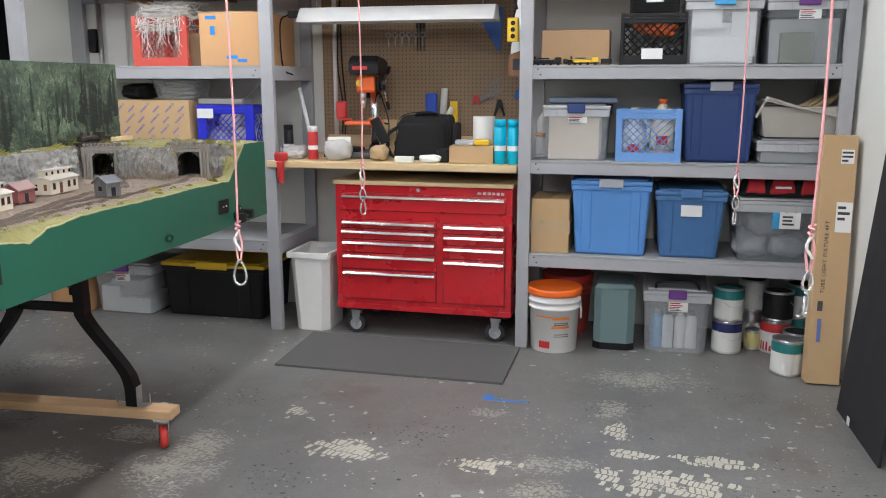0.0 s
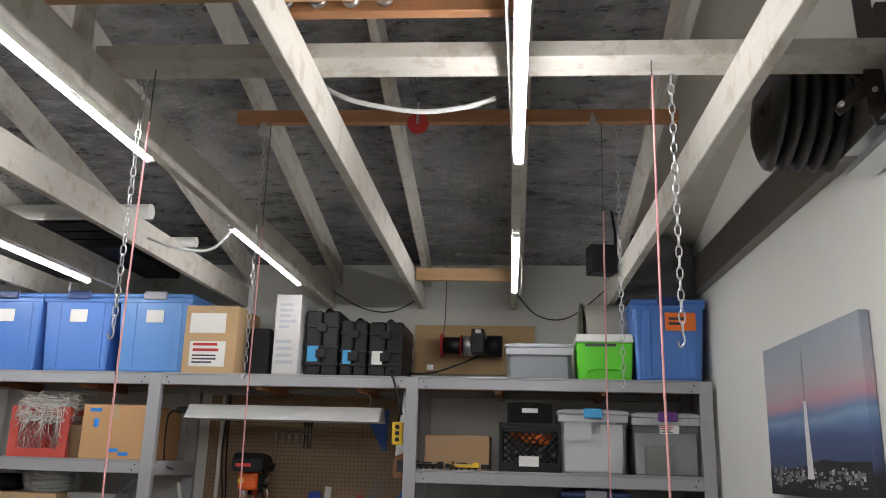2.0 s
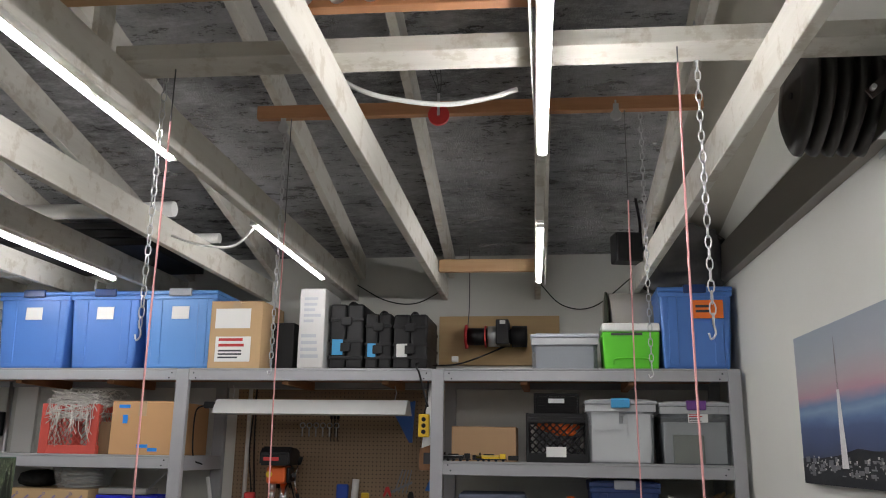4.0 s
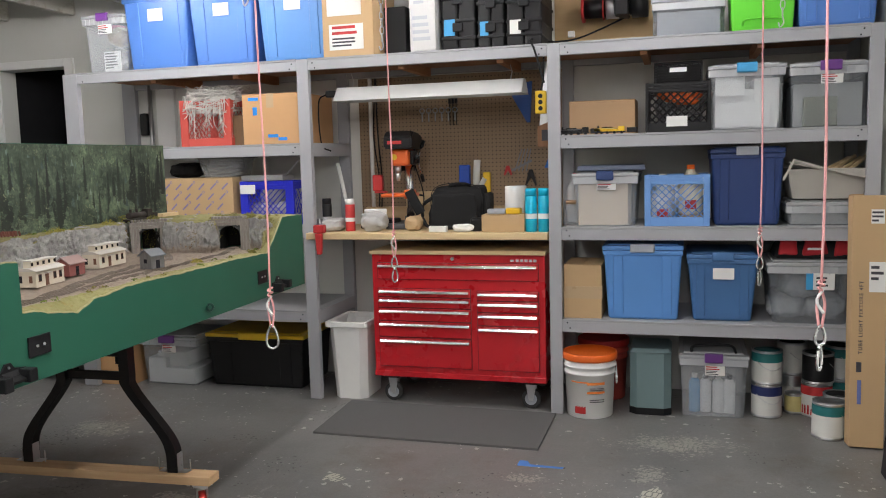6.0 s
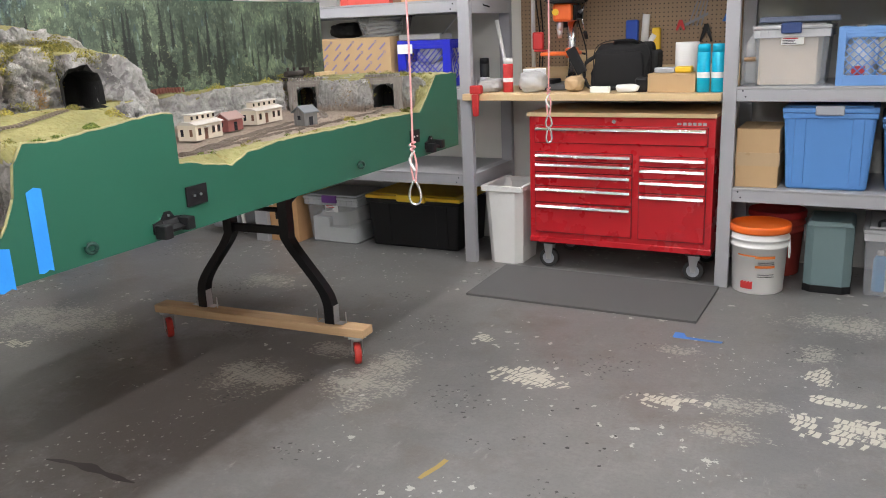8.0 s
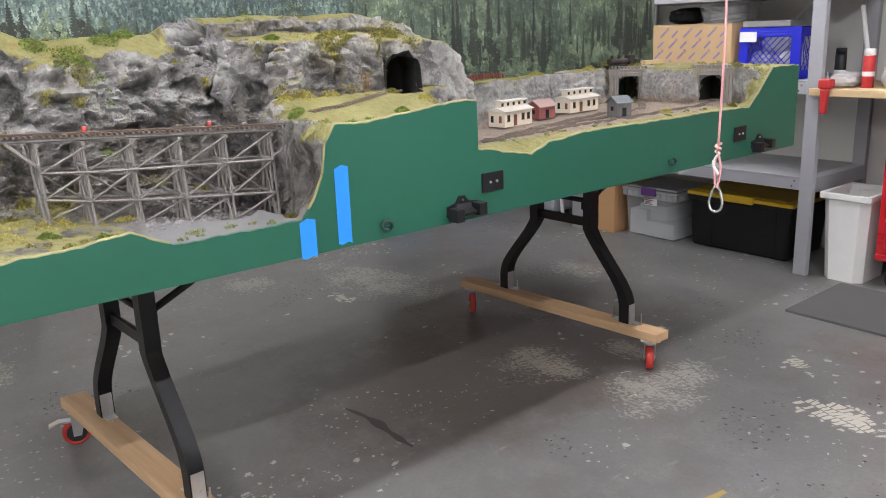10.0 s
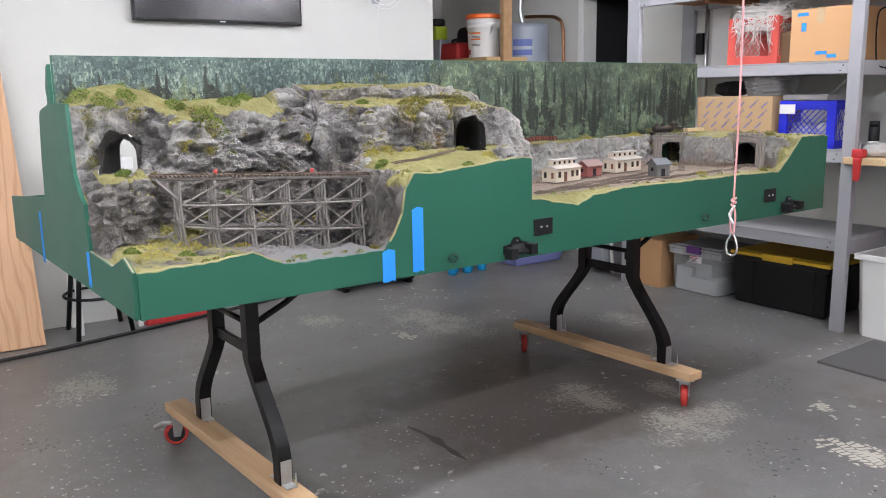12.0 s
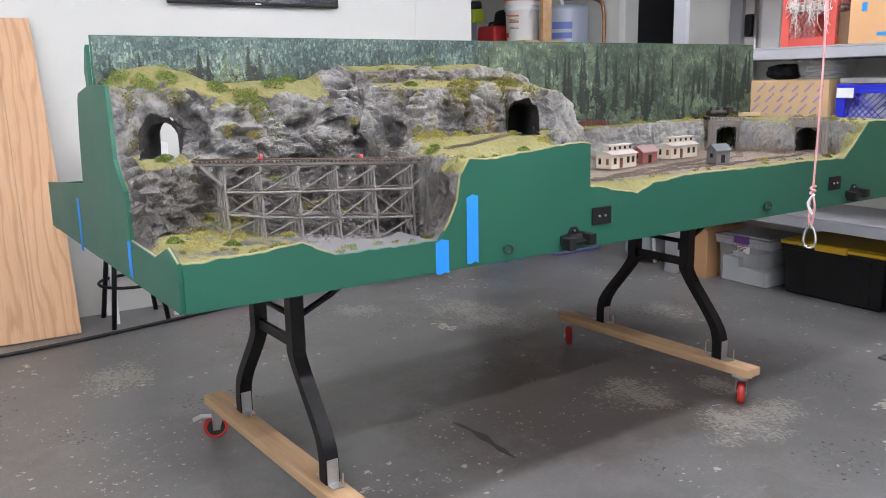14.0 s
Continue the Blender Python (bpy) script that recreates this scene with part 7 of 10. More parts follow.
def skid(s, swivel):
    t = thing("wheeled_skid", "raw pine beam on red swivel casters under the table legs", "skid", group="wheeled skids")
    t.matrix_basis = LAYOUT @ pose(0, s, 0, 0, 0, 1.5)
    part("beam", box(N(), -1.24, -0.06, -0.045, 0.045, 0.145, 0.184, 0.004), SKIDW, t)
    for x, turn in zip((-1.2, -0.12), swivel):
        put = Matrix.Translation((x, 0, 0)) @ pose(0, 0, 0, 0, 0, turn)

        def set_in(bm):
            bmesh.ops.transform(bm, matrix=put, verts=bm.verts[:])
            return bm
        c = part("caster", set_in(box(N(), -0.035, 0.035, -0.04, 0.04, 0.136, 0.144, 0.002)), ZINC, t)
        part("swivel", set_in(rod(N(), (0, 0, 0.118), (0, 0, 0.1355), 0.026, n=16)), ZINC, c)
        bm = N()
        for k in (-1, 1):
            slab(bm, [(-0.03, 0.118), (0.022, 0.118), (0.0, 0.04), (-0.028, 0.04)], "y", k * 0.021 - 0.0015, k * 0.021 + 0.0015)
        part("fork", set_in(bm), ZINC, c)
        bm = N()
        rim = [(0.036, -0.016), (0.046, -0.015), (0.05, -0.009), (0.051, 0.0), (0.05, 0.009), (0.046, 0.015), (0.036, 0.016)]
        rings = [[bm.verts.new((-0.015 + r * math.cos(a), y, 0.051 + r * math.sin(a))) for a in (k * math.pi / 14 for k in range(28))] for r, y in rim]
        for p, q in zip(rings, rings[1:] + rings[:1]):
            for k in range(28):
                bm.faces.new((p[k], p[(k + 1) % 28], q[(k + 1) % 28], q[k])).smooth = True
        bmesh.ops.recalc_face_normals(bm, faces=bm.faces[:])
        part("tyre", set_in(bm), CASTERRED, c, "red caster tyre")
        part("hub", set_in(rod(N(), (-0.015, -0.0145, 0.051), (-0.015, 0.0145, 0.051), 0.0375, n=20)), RUBBER, c, "black wheel hub")
        part("axle", set_in(rod(N(), (-0.015, -0.026, 0.051), (-0.015, 0.026, 0.051), 0.007, n=8)), ZINC, c)
        part("brake", set_in(slab(N(), [(-0.03, 0.1), (-0.07, 0.105), (-0.105, 0.092), (-0.105, 0.087), (-0.07, 0.098), (-0.03, 0.094)], "y", -0.017, 0.017)), ZINC, c, "zinc brake lever")
    for x in (-0.18, -1.02, -0.33, -0.9):
        part("screw", rod(N(), (x, 0.02, 0.18), (x, 0.02, 0.235), 0.003, n=6), ZINC, t)


for s, swivel in ((0.49, (74, 20)), (2.47, (-40, -53))):
    leg_frame(s)
    skid(s, swivel)

# ---- floor things ----
upper, lower = [], []
for k in range(15):
    u = k / 14
    x, y = -1.42 + 0.43 * u, 2.54 + 0.025 * u + 0.012 * math.sin(5 * u)
    w = 0.003 + 0.024 * math.sin(3.1 * u) * (0.65 + 0.35 * math.sin(17 * u))
    upper.append((x, y + w))
    lower.append((x, y - 0.8 * w))
bm = slab(N(), lower + upper[::-1], "z", 0.0, 0.0008)
structure("floor_mark", bm, paint("rubber_scuff", (0.05, 0.045, 0.042), 0.6, var=0.5, scale=40), "black rubber scuff mark on the concrete", "mark")
solo("floor_mat", slab(N(), [(-0.83, 4.78), (0.425, 4.77), (0.43, 5.37), (-0.85, 5.39)], "z", 0.0, 0.012), MATGREY, "flat grey foam mat on the floor before the tool chest", "floor mat")


def bucket(x, y, lid_mat, body_mat, label, z=0.0, lid=True, tags=True):
    b = thing("bucket", label, "bucket", (x, y, z), group="buckets")
    bm = N()
    lathe(bm, [(0.128, 0.0), (0.131, 0.004), (0.142, 0.25), (0.15, 0.252), (0.15, 0.262), (0.144, 0.264), (0.145, 0.29), (0.153, 0.292), (0.153, 0.302), (0.146, 0.304), (0.148, 0.33)], 32)
    part("pail", bm, body_mat, b)
    if lid:
        part("lid", lathe(N(), [(0.156, 0.331), (0.158, 0.338), (0.158, 0.362), (0.154, 0.37), (0.146, 0.37), (0.144, 0.363), (0.01, 0.363)], 32), lid_mat, b, "bright screw-on lid")
    part("bail", hose(N(), curve_pts([(0.15, 0.0, 0.3), (0.16, -0.04, 0.22), (0.155, -0.05, 0.2), (0.15, -0.02, 0.28)], 18), 0.003), ZINC, b)
    if tags:
        for a0, z0, z1 in ((0.0, 0.2, 0.215), (0.0, 0.15, 0.163), (-0.7, 0.21, 0.218)):
            bm = N()
            for k in range(6):
                a = -math.pi / 2 + a0 + k * 0.12
                r = 0.1435
                vs = [bm.verts.new((r * math.cos(q), r * math.sin(q), z)) for q, z in ((a, z0), (a + 0.12, z0), (a + 0.12, z1), (a, z1))]
                bm.faces.new(vs)
            part("print", bm, INKORANGE, b)
        for z0 in (0.1, 0.112, 0.158, 0.168, 0.178):
            bm = N()
            for k in range(5):
                a = -math.pi / 2 + 0.1 + k * 0.12
                vs = [bm.verts.new((0.1428 * math.cos(q), 0.1428 * math.sin(q), z)) for q, z in ((a, z0), (a + 0.12, z0), (a + 0.12, z0 + 0.004), (a, z0 + 0.004))]
                bm.faces.new(vs)
            part("print_line", bm, INK, b)
        bm = N()
        for k in range(4):
            a = -math.pi / 2 - 0.55 + k * 0.12
            vs = [bm.verts.new((0.137 * math.cos(q), 0.137 * math.sin(q), z)) for q, z in ((a, 0.03), (a + 0.12, 0.03), (a + 0.12, 0.075), (a, 0.065))]
            bm.faces.new(vs)
        part("picture", bm, INKRED, b)
    return b


bucket(0.615, 5.46, ORANGE, WHITEPL, "white plastic bucket with an orange lid on the floor")
bucket(0.66, 5.84, INKRED, CORAL, "red bucket at the back under the shelf", tags=False)

g = thing("step_bin", "grey-green steel waste bin with a black base on the floor", "waste bin", (0.955, FRONT + 0.24, 0))
bm = N()
slab(bm, [(-0.115, 0.16), (-0.115, -0.13), (-0.075, -0.16), (0.075, -0.16), (0.115, -0.13), (0.115, 0.16)], "z", 0.04, 0.36)
part("body", bm, SLATEGREEN, g)
bm = N()
slab(bm, [(-0.118, 0.162), (-0.118, -0.132), (-0.077, -0.163), (0.077, -0.163), (0.118, -0.132), (0.118, 0.162)], "z", 0.0, 0.0395)
part("base", bm, BLACK, g, "black plastic base")
part("lid", frus(N(), 0.361, 0.385, 0.235, 0.32, 0.2, 0.28, 0.006), SLATEGREEN, g)

wb = thing("waste_bin", "tall off-white plastic waste bin with a liner", "waste bin", (-0.885, FRONT + 0.2, 0))
part("bin", tub(N(), 0.0, 0.49, 0.215, 0.3, 0.255, 0.36, 0.004, 0.04), BINWHITE, wb)
bm = N()
for sx, sy, lx, ly in ((0, -1, 0.128, 0.01), (0, 1, 0.128, 0.01), (-1, 0, 0.01, 0.18), (1, 0, 0.01, 0.18)):
    box(bm, sx * 0.128 - lx - 0.002, sx * 0.128 + lx + 0.002, sy * 0.18 - ly, sy * 0.18 + ly, 0.462, 0.497, 0.004)
part("rim", bm, BINWHITE, wb)


def paint_can(x, y, z, h, r, body, band, label, top=BLACK, group="paint cans"):
    c = thing("paint_can", label, "paint can", (x, y, z), random.Random(int(x * 1000)).uniform(0, 90), group)
    part("can", lathe(N(), [(r * 0.97, 0.0), (r, 0.003), (r, 0.008), (r * 0.985, 0.01), (r * 0.985, h - 0.01), (r, h - 0.006), (r, h - 0.001), (r * 0.9, h), (r * 0.86, h - 0.008)], 28), ZINC, c)
    part("label", rod(N(), (0, 0, 0.014), (0, 0, h * 0.66), r * 0.99, n=28, caps=False), body, c)
    part("band", rod(N(), (0, 0, h * 0.66), (0, 0, h - 0.014), r * 0.991, n=28, caps=False), band, c)
    part("lid", lathe(N(), [(r * 0.84, h - 0.008), (r * 0.84, h - 0.004), (0.005, h - 0.004)], 24), top, c)
    part("handle", hose(N(), [(r * 1.02 * math.cos(a), r * 1.02 * math.sin(a), h * 0.7 - 0.05 * math.sin((a + 2.4) / 2.2 * math.pi)) for a in [-2.4 + 0.1 * k for k in range(23)]], 0.0018, 5), ZINC, c)
    return c


paint_can(1.59, 5.62, 0, 0.19, 0.083, CANWHITE, NAVYLABEL, "gallon paint can with a navy and white label on the floor")
paint_can(1.59, 5.62, 0.191, 0.19, 0.083, CANWHITE, TEALPAINT, "gallon paint can with a teal band stacked on another", TEALPAINT)
paint_can(1.75, 5.86, 0, 0.19, 0.083, CANWHITE, ZINC, "older gallon paint can at the back of the floor")
paint_can(1.75, 5.86, 0.191, 0.19, 0.083, CANWHITE, CANWHITE, "white gallon paint can stacked at the back")
paint_can(1.745, 5.7, 0, 0.115, 0.05, CREAM, CREAM, "small cream coloured paint tin on the floor", ZINC)
red_can = paint_can(1.86, 5.68, 0, 0.19, 0.083, CANWHITE, INKRED, "paint can with dripping red paint on its label", INKRED)
paint_can(1.865, 5.68, 0.191, 0.17, 0.083, BLACK, BLACK, "black paint can stacked on a red one")
paint_can(2.0, 5.8, 0, 0.19, 0.083, CANWHITE, TEALPAINT, "gallon paint can with a pale label beside the wall")
paint_can(2.0, 5.8, 0.191, 0.19, 0.083, CANWHITE, TEALPAINT, "gallon paint can with a teal band stacked beside the wall")
paint_can(1.94, 5.45, 0, 0.19, 0.083, PURPLE, BLACK, "paint can with a dark purple label on the floor")
paint_can(1.865, 5.3, 0, 0.19, 0.083, CANWHITE, TEALPAINT, "gallon paint can with a teal lid band before the shelf", ZINC)
bm = N()
rnd = random.Random(8)
for k in range(26):
    a, h = k * 0.242, rnd.uniform(0.02, 0.085)
    vs = [bm.verts.new((0.0829 * math.cos(q), 0.0829 * math.sin(q), z)) for q, z in ((a, 0.015), (a + 0.16, 0.015), (a + 0.14, 0.015 + h), (a + 0.02, 0.015 + h))]
    bm.faces.new(vs)
part("drip", bm, INKRED, red_can, "dripping red paint")

bx = thing("tube_light_carton", "tall narrow brown carton leaning upright beside the shelf", "cardboard box")
bx.matrix_basis = Matrix.Translation((2.008, 5.175, 0)) @ pose(0, 0, 0, -5.5, 0.7, 2)
part("carton", box(N(), -0.08, 0.08, -0.05, 0.05, 0.004, 1.26, 0.004), CARDPALE, bx)
plate(bx, "label", 0.005, 0.065, 1.12, 1.19, -0.05, PAPER)
plate(bx, "label", 0.0, 0.075, 0.78, 0.93, -0.05, PAPER, "white shipping label")
bars(bx, 0.008, 0.06, 1.13, 1.18, -0.05, 3, INK, 2)
bars(bx, 0.008, 0.065, 0.84, 0.91, -0.05, 3, INK, 8)
part("flap", box(N(), -0.08, -0.03, -0.048, 0.048, 1.261, 1.266), CARD, bx)


def words(body, size, parent, m, material, name="lettering"):
    cu = bpy.data.curves.new(name, "FONT")
    cu.body, cu.size, cu.extrude, cu.offset = body, size, 0.0004, size * 0.02
    cu.align_x, cu.space_character = "LEFT", 1.3
    me_ob = bpy.data.objects.new(name, cu)
    scene.collection.objects.link(me_ob)
    deps = bpy.context.evaluated_depsgraph_get()
    me = bpy.data.meshes.new_from_object(me_ob.evaluated_get(deps))
    bpy.data.objects.remove(me_ob)
    me.materials.append(material)
    ob = new(name, me)
    ob.parent = parent
    ob.matrix_basis = m
    return ob


words("TUBE LIGHT FIXTURE 4FT", 0.025, bx, Matrix.Translation((-0.026, -0.0505, 0.47)) @ pose(0, 0, 0, 90, 0, 0) @ pose(0, 0, 0, 0, 0, 90), INK)

for z0, z1, w in ((0.38, 0.43, 0.024), (0.22, 0.34, 0.018)):
    plate(bx, "print", -0.028 - w, -0.028, z0, z1, -0.05, INK if z0 > 0.3 else INKBLUE)

bb = solo("black_board", box(N(), -0.012, 0.0, 0.1, 0.72, 0.0, 1.225, 0.002), BLACKBOARD, "tall matt black board leaning against the wall", "board")
bb.matrix_basis = Matrix.Translation((2.045, 4.085, 0.0012)) @ pose(0, 0, 0, 0, 4.6, 1.9)

# ---- picture on the wall ----
here = mark()
pic = thing("canvas_print", "large canvas photograph of a lit rocket tower at dusk", "picture", (RIGHT, 3.88, 1.85))


def dusk_material():
    m, nt, p = nodes_of("dusk_sky_print")
    v = coords(nt)
    sep = nt.nodes.new("ShaderNodeSeparateXYZ")
    link(nt, v, sep.inputs[0])
    k = calc(nt, "ADD", calc(nt, "MULTIPLY", sep.outputs[2], 1.6), 0.5)
    k = calc(nt, "ADD", k, calc(nt, "MULTIPLY", calc(nt, "SUBTRACT", noisy(nt, coords(nt, (1, 3, 10)), 1.0, 3.0), 0.5), 0.1))
    link(nt, ramp(nt, k, [(0.0, (0.01, 0.011, 0.014)), (0.13, (0.012, 0.015, 0.022)), (0.2, (0.045, 0.06, 0.13)), (0.36, (0.06, 0.09, 0.2)), (0.41, (0.1, 0.17, 0.33)), (0.46, (0.2, 0.3, 0.44)), (0.5, (0.13, 0.22, 0.38)), (0.57, (0.45, 0.26, 0.31)), (0.64, (0.42, 0.34, 0.37)), (0.76, (0.36, 0.37, 0.41)), (1.0, (0.27, 0.31, 0.37))]), p.inputs["Base Color"])
    p.inputs["Roughness"].default_value = 0.45
    return m


part("canvas", box(N(), -0.038, -0.001, -0.5, 0.5, -0.3, 0.3, 0.004), dusk_material(), pic)
bm = N()
slab(bm, [(-0.002, -0.235), (0.012, -0.1), (0.024, 0.05), (0.048, 0.05), (0.056, -0.1), (0.062, -0.235)], "x", -0.0392, -0.0383)
part("tower", bm, paint("print_pale_tower", (0.72, 0.7, 0.69), 0.5, var=0.3, scale=40), pic, "pale lit rocket tower")
bm = N()
rnd = random.Random(4)
for k in range(16):
    z = 0.018 + 0.0078 * k
    w = 0.008 - 0.0003 * k
    box(bm, -0.0391, -0.0383, 0.036 - w, 0.036 + w, z, z + 0.003)
    box(bm, -0.039, -0.0383, 0.036 + (w - 0.002 if k % 2 else -w), 0.036 + (w if k % 2 else 0.002 - w), z + 0.003, z + 0.0078)
slab(bm, [(0.03, 0.142), (0.042, 0.142), (0.041, 0.18), (0.038, 0.215), (0.0365, 0.245), (0.0355, 0.245), (0.033, 0.2)], "x", -0.0391, -0.0383)
part("lattice_mast", bm, paint("print_grey_lattice", (0.2, 0.17, 0.18), 0.5), pic, "grey lattice top of the tower")
bm = N()
for k in range(70):
    y, z = rnd.uniform(-0.46, 0.45), -0.21 - 0.06 * rnd.random()
    w, h = rnd.uniform(0.008, 0.05), rnd.uniform(0.004, 0.022)
    box(bm, -0.0389, -0.0383, y, y + w, z, z + h)
part("town", bm, paint("print_grey_roofs", (0.2, 0.2, 0.21), 0.5, var=0.8, scale=22), pic)["kind"] = "stuff"
bm = N()
for k in range(60):
    y, z = rnd.uniform(-0.46, 0.45), rnd.gauss(-0.225, 0.015)
    box(bm, -0.0391, -0.0383, y, y + rnd.uniform(0.003, 0.016), z, z + rnd.uniform(0.003, 0.01))
part("town_lights", bm, paint("print_white_walls", (0.5, 0.48, 0.45), 0.5, var=0.5, scale=30), pic)["kind"] = "stuff"
bm = N()
slab(bm, [(-0.498, -0.298), (0.498, -0.298), (0.498, -0.2), (0.3, -0.2), (0.1, -0.19), (-0.1, -0.165), (-0.25, -0.175), (-0.498, -0.175)], "x", -0.0386, -0.0381)
part("hill_line", bm, paint("print_black_hills", (0.012, 0.014, 0.018), 0.5), pic)

# work lamp on a hook
wl = thing("work_lamp", "orange corded work lamp hanging from a wall hook", "work lamp", (RIGHT - 0.05, 3.7, 1.08))
part("hook", box(N(), -0.008, 0.05, -0.008, 0.008, -0.03, 0.05, 0.003), BLACK, wl)
bm = N()
for k in range(5):
    hose(bm, curve_pts([(-0.01, 0.02 + 0.01 * k, -0.02), (-0.025, 0.09, 0.0 - 0.01 * k), (-0.02, 0.19 + 0.006 * k, -0.06), (-0.02, 0.2 + 0.008 * k, -0.22), (-0.02, 0.225 + 0.01 * k, -0.38)], 24), 0.011, 6)
part("cord_bundle", bm, paint("orange_cord", (0.6, 0.13, 0.06), 0.6), wl)
part("lamp_body", hose(N(), [(-0.075, 0.03, -0.03), (-0.08, 0.07, -0.12), (-0.08, 0.12, -0.24)], 0.024, 12), ZINC, wl)
part("cap", hose(N(), [(-0.08, 0.12, -0.24), (-0.08, 0.13, -0.27)], 0.027, 12), BLACK, wl)
part("cord", hose(N(), curve_pts([(0, 0.02, -0.03), (-0.01, 0.04, -0.4), (0.0, 0.06, -1.0)], 18), 0.006), BLACK, wl)
askew(here)

# ---- crates ----


def milk_crate(x0, x1, z0, z1, y0, depth, material, label, post=0.056, strand=0.0028):
    w, h = x1 - x0, z1 - z0
    c = thing("milk_crate", label, "milk crate", ((x0 + x1) / 2, y0 + depth / 2, z0), group="milk crates")
    bm = N()
    for sy in (-1, 1):
        y = sy * (depth / 2 - 0.005)
        for zz, hh in ((0, 0.05), (h - 0.05, 0.014), (h - 0.034, 0.014), (h - 0.018, 0.018)):
            box(bm, -w / 2, w / 2, y - 0.005, y + 0.005, zz, zz + hh, 0.002)
        box(bm, -w / 2 + 0.04, w / 2 - 0.04, y - 0.003, y + 0.003, h - 0.052, h - 0.004)
        for sx in (-1, 1):
            box(bm, sx * (w / 2 + 0.001 - post / 2) - post / 2, sx * (w / 2 + 0.001 - post / 2) + post / 2, y - 0.0075, y + 0.0065, 0.0, h + 0.002, 0.002)
    for sx in (-1, 1):
        x = sx * (w / 2 - 0.005)
        box(bm, x - 0.005, x + 0.005, -depth / 2 + 0.011, depth / 2 - 0.011, 0, 0.05, 0.002)
        for zz in (h - 0.05, h - 0.034, h - 0.018):
            box(bm, x - 0.005, x + 0.005, -depth / 2 + 0.011, depth / 2 - 0.011, zz, zz + 0.014, 0.002)
        box(bm, x - 0.003, x + 0.003, -depth / 2 + 0.011, depth / 2 - 0.011, h - 0.052, h - 0.004)
    part("frame", bm, material, c)
    part("bottom", box(N(), -w / 2 + 0.01, w / 2 - 0.01, -depth / 2 + 0.01, depth / 2 - 0.01, 0.002, 0.012), material, c)
    bm = N()
    iw, ih = w - 2 * post + 0.002, h - 0.1
    n = max(4, int(iw / 0.035))
    for sgn in (-1, 1):
        for k in range(-n, n + 1):
            a = -iw / 2 + k * iw / n
            b = a + sgn * ih
            pa, pb = Vector((a, 0.05)), Vector((b, h - 0.05))
            lo, hi = 0.0, 1.0
            dx = pb.x - pa.x
            t0, t1 = sorted(((-iw / 2 - pa.x) / dx, (iw / 2 - pa.x) / dx))
            lo, hi = max(lo, t0), min(hi, t1)
            if hi - lo > 0.05:
                p0, p1 = pa.lerp(pb, lo), pa.lerp(pb, hi)
                rod(bm, (p0.x, -depth / 2 + 0.006, p0.y), (p1.x, -depth / 2 + 0.006, p1.y), strand, n=4)
    part("lattice", bm, material, c)
    m = max(4, int(depth / 0.05))
    for sx in (-1, 1):
        bm = N()
        for sgn in (-1, 1):
            for k in range(m):
                y = -depth / 2 + 0.03 + k * (depth - 0.06) / m
                y2 = max(-depth / 2 + 0.02, min(depth / 2 - 0.02, y + sgn * ih * 0.7))
                rod(bm, (sx * (w / 2 - 0.006), y, 0.05), (sx * (w / 2 - 0.006), y2, h - 0.03), 0.0028, n=4)
        part("side_lattice", bm, material, c)
    return c


def tangle(name, x, y, z, w, d, h, count, r, material, label, seed, cat="cables"):
    """A heap of thin wires."""
    rnd = random.Random(seed)
    bm = N()
    for k in range(count):
        p = [Vector((rnd.uniform(-w, w), rnd.uniform(-d, d), rnd.uniform(0, h))) for _ in range(4)]
        hose(bm, curve_pts(p, 15), r, 4)
    return solo(name, bm, material, label, cat, (x, y, z), kind="stuff")


WIRE = paint("grey_wire", (0.56, 0.54, 0.5), 0.5, var=0.35, scale=30)
milk_crate(-1.99, -1.625, L2, 1.905, FRONT + 0.04, 0.36, CORAL, "red milk crate heaped with loose grey wire")
tangle("wire_heap", -1.79, FRONT + 0.2, L2 + 0.2, 0.2, 0.14, 0.19, 150, 0.0032, WIRE, "tangled grey wire spilling over the red crate", 2)
bm, rnd = N(), random.Random(17)
for k in range(26):
    x, low = rnd.uniform(-0.13, 0.17), rnd.uniform(-0.2, -0.02)
    hose(bm, curve_pts([(x + rnd.uniform(-0.04, 0.04), 0.06, 0.05), (x, -0.01, 0.06), (x + rnd.uniform(-0.02, 0.02), -0.024, 0.5 * low), (x + rnd.uniform(-0.04, 0.04), -0.026, low)], 14), 0.0024, 4)
solo("hanging_wires", bm, paint("hanging_white_wire", (0.6, 0.58, 0.54), 0.5), "loose wire ends hanging down the front of the red crate", "cables", (-1.82, FRONT + 0.04, L2 + 0.24), kind="stuff")
tangle("wire_strands", -1.8, FRONT + 0.04, L2 + 0.2, 0.17, 0.03, 0.15, 24, 0.0024, paint("white_wire", (0.6, 0.58, 0.54), 0.5), "loose white wires over the front of the crate", 7)
solo("wood_offcut", box(N(), -0.042, 0.042, 0, 0.3, 0, 0.19, 0.003), timber("dark_offcut", (0.2, 0.12, 0.06), (0.12, 0.07, 0.035), 2), "dark wooden block between crate and carton", "wood block", (-1.595, FRONT + 0.08, L2))
milk_crate(-1.59, -1.217, L3, 1.38, FRONT + 0.05, 0.27, ROYAL, "royal blue crate of clear bags and parts")
plate(bpy.data.objects["milk_crate.001"], "label", -0.182, -0.075, 0.205, 0.262, -0.1425, PAPER)


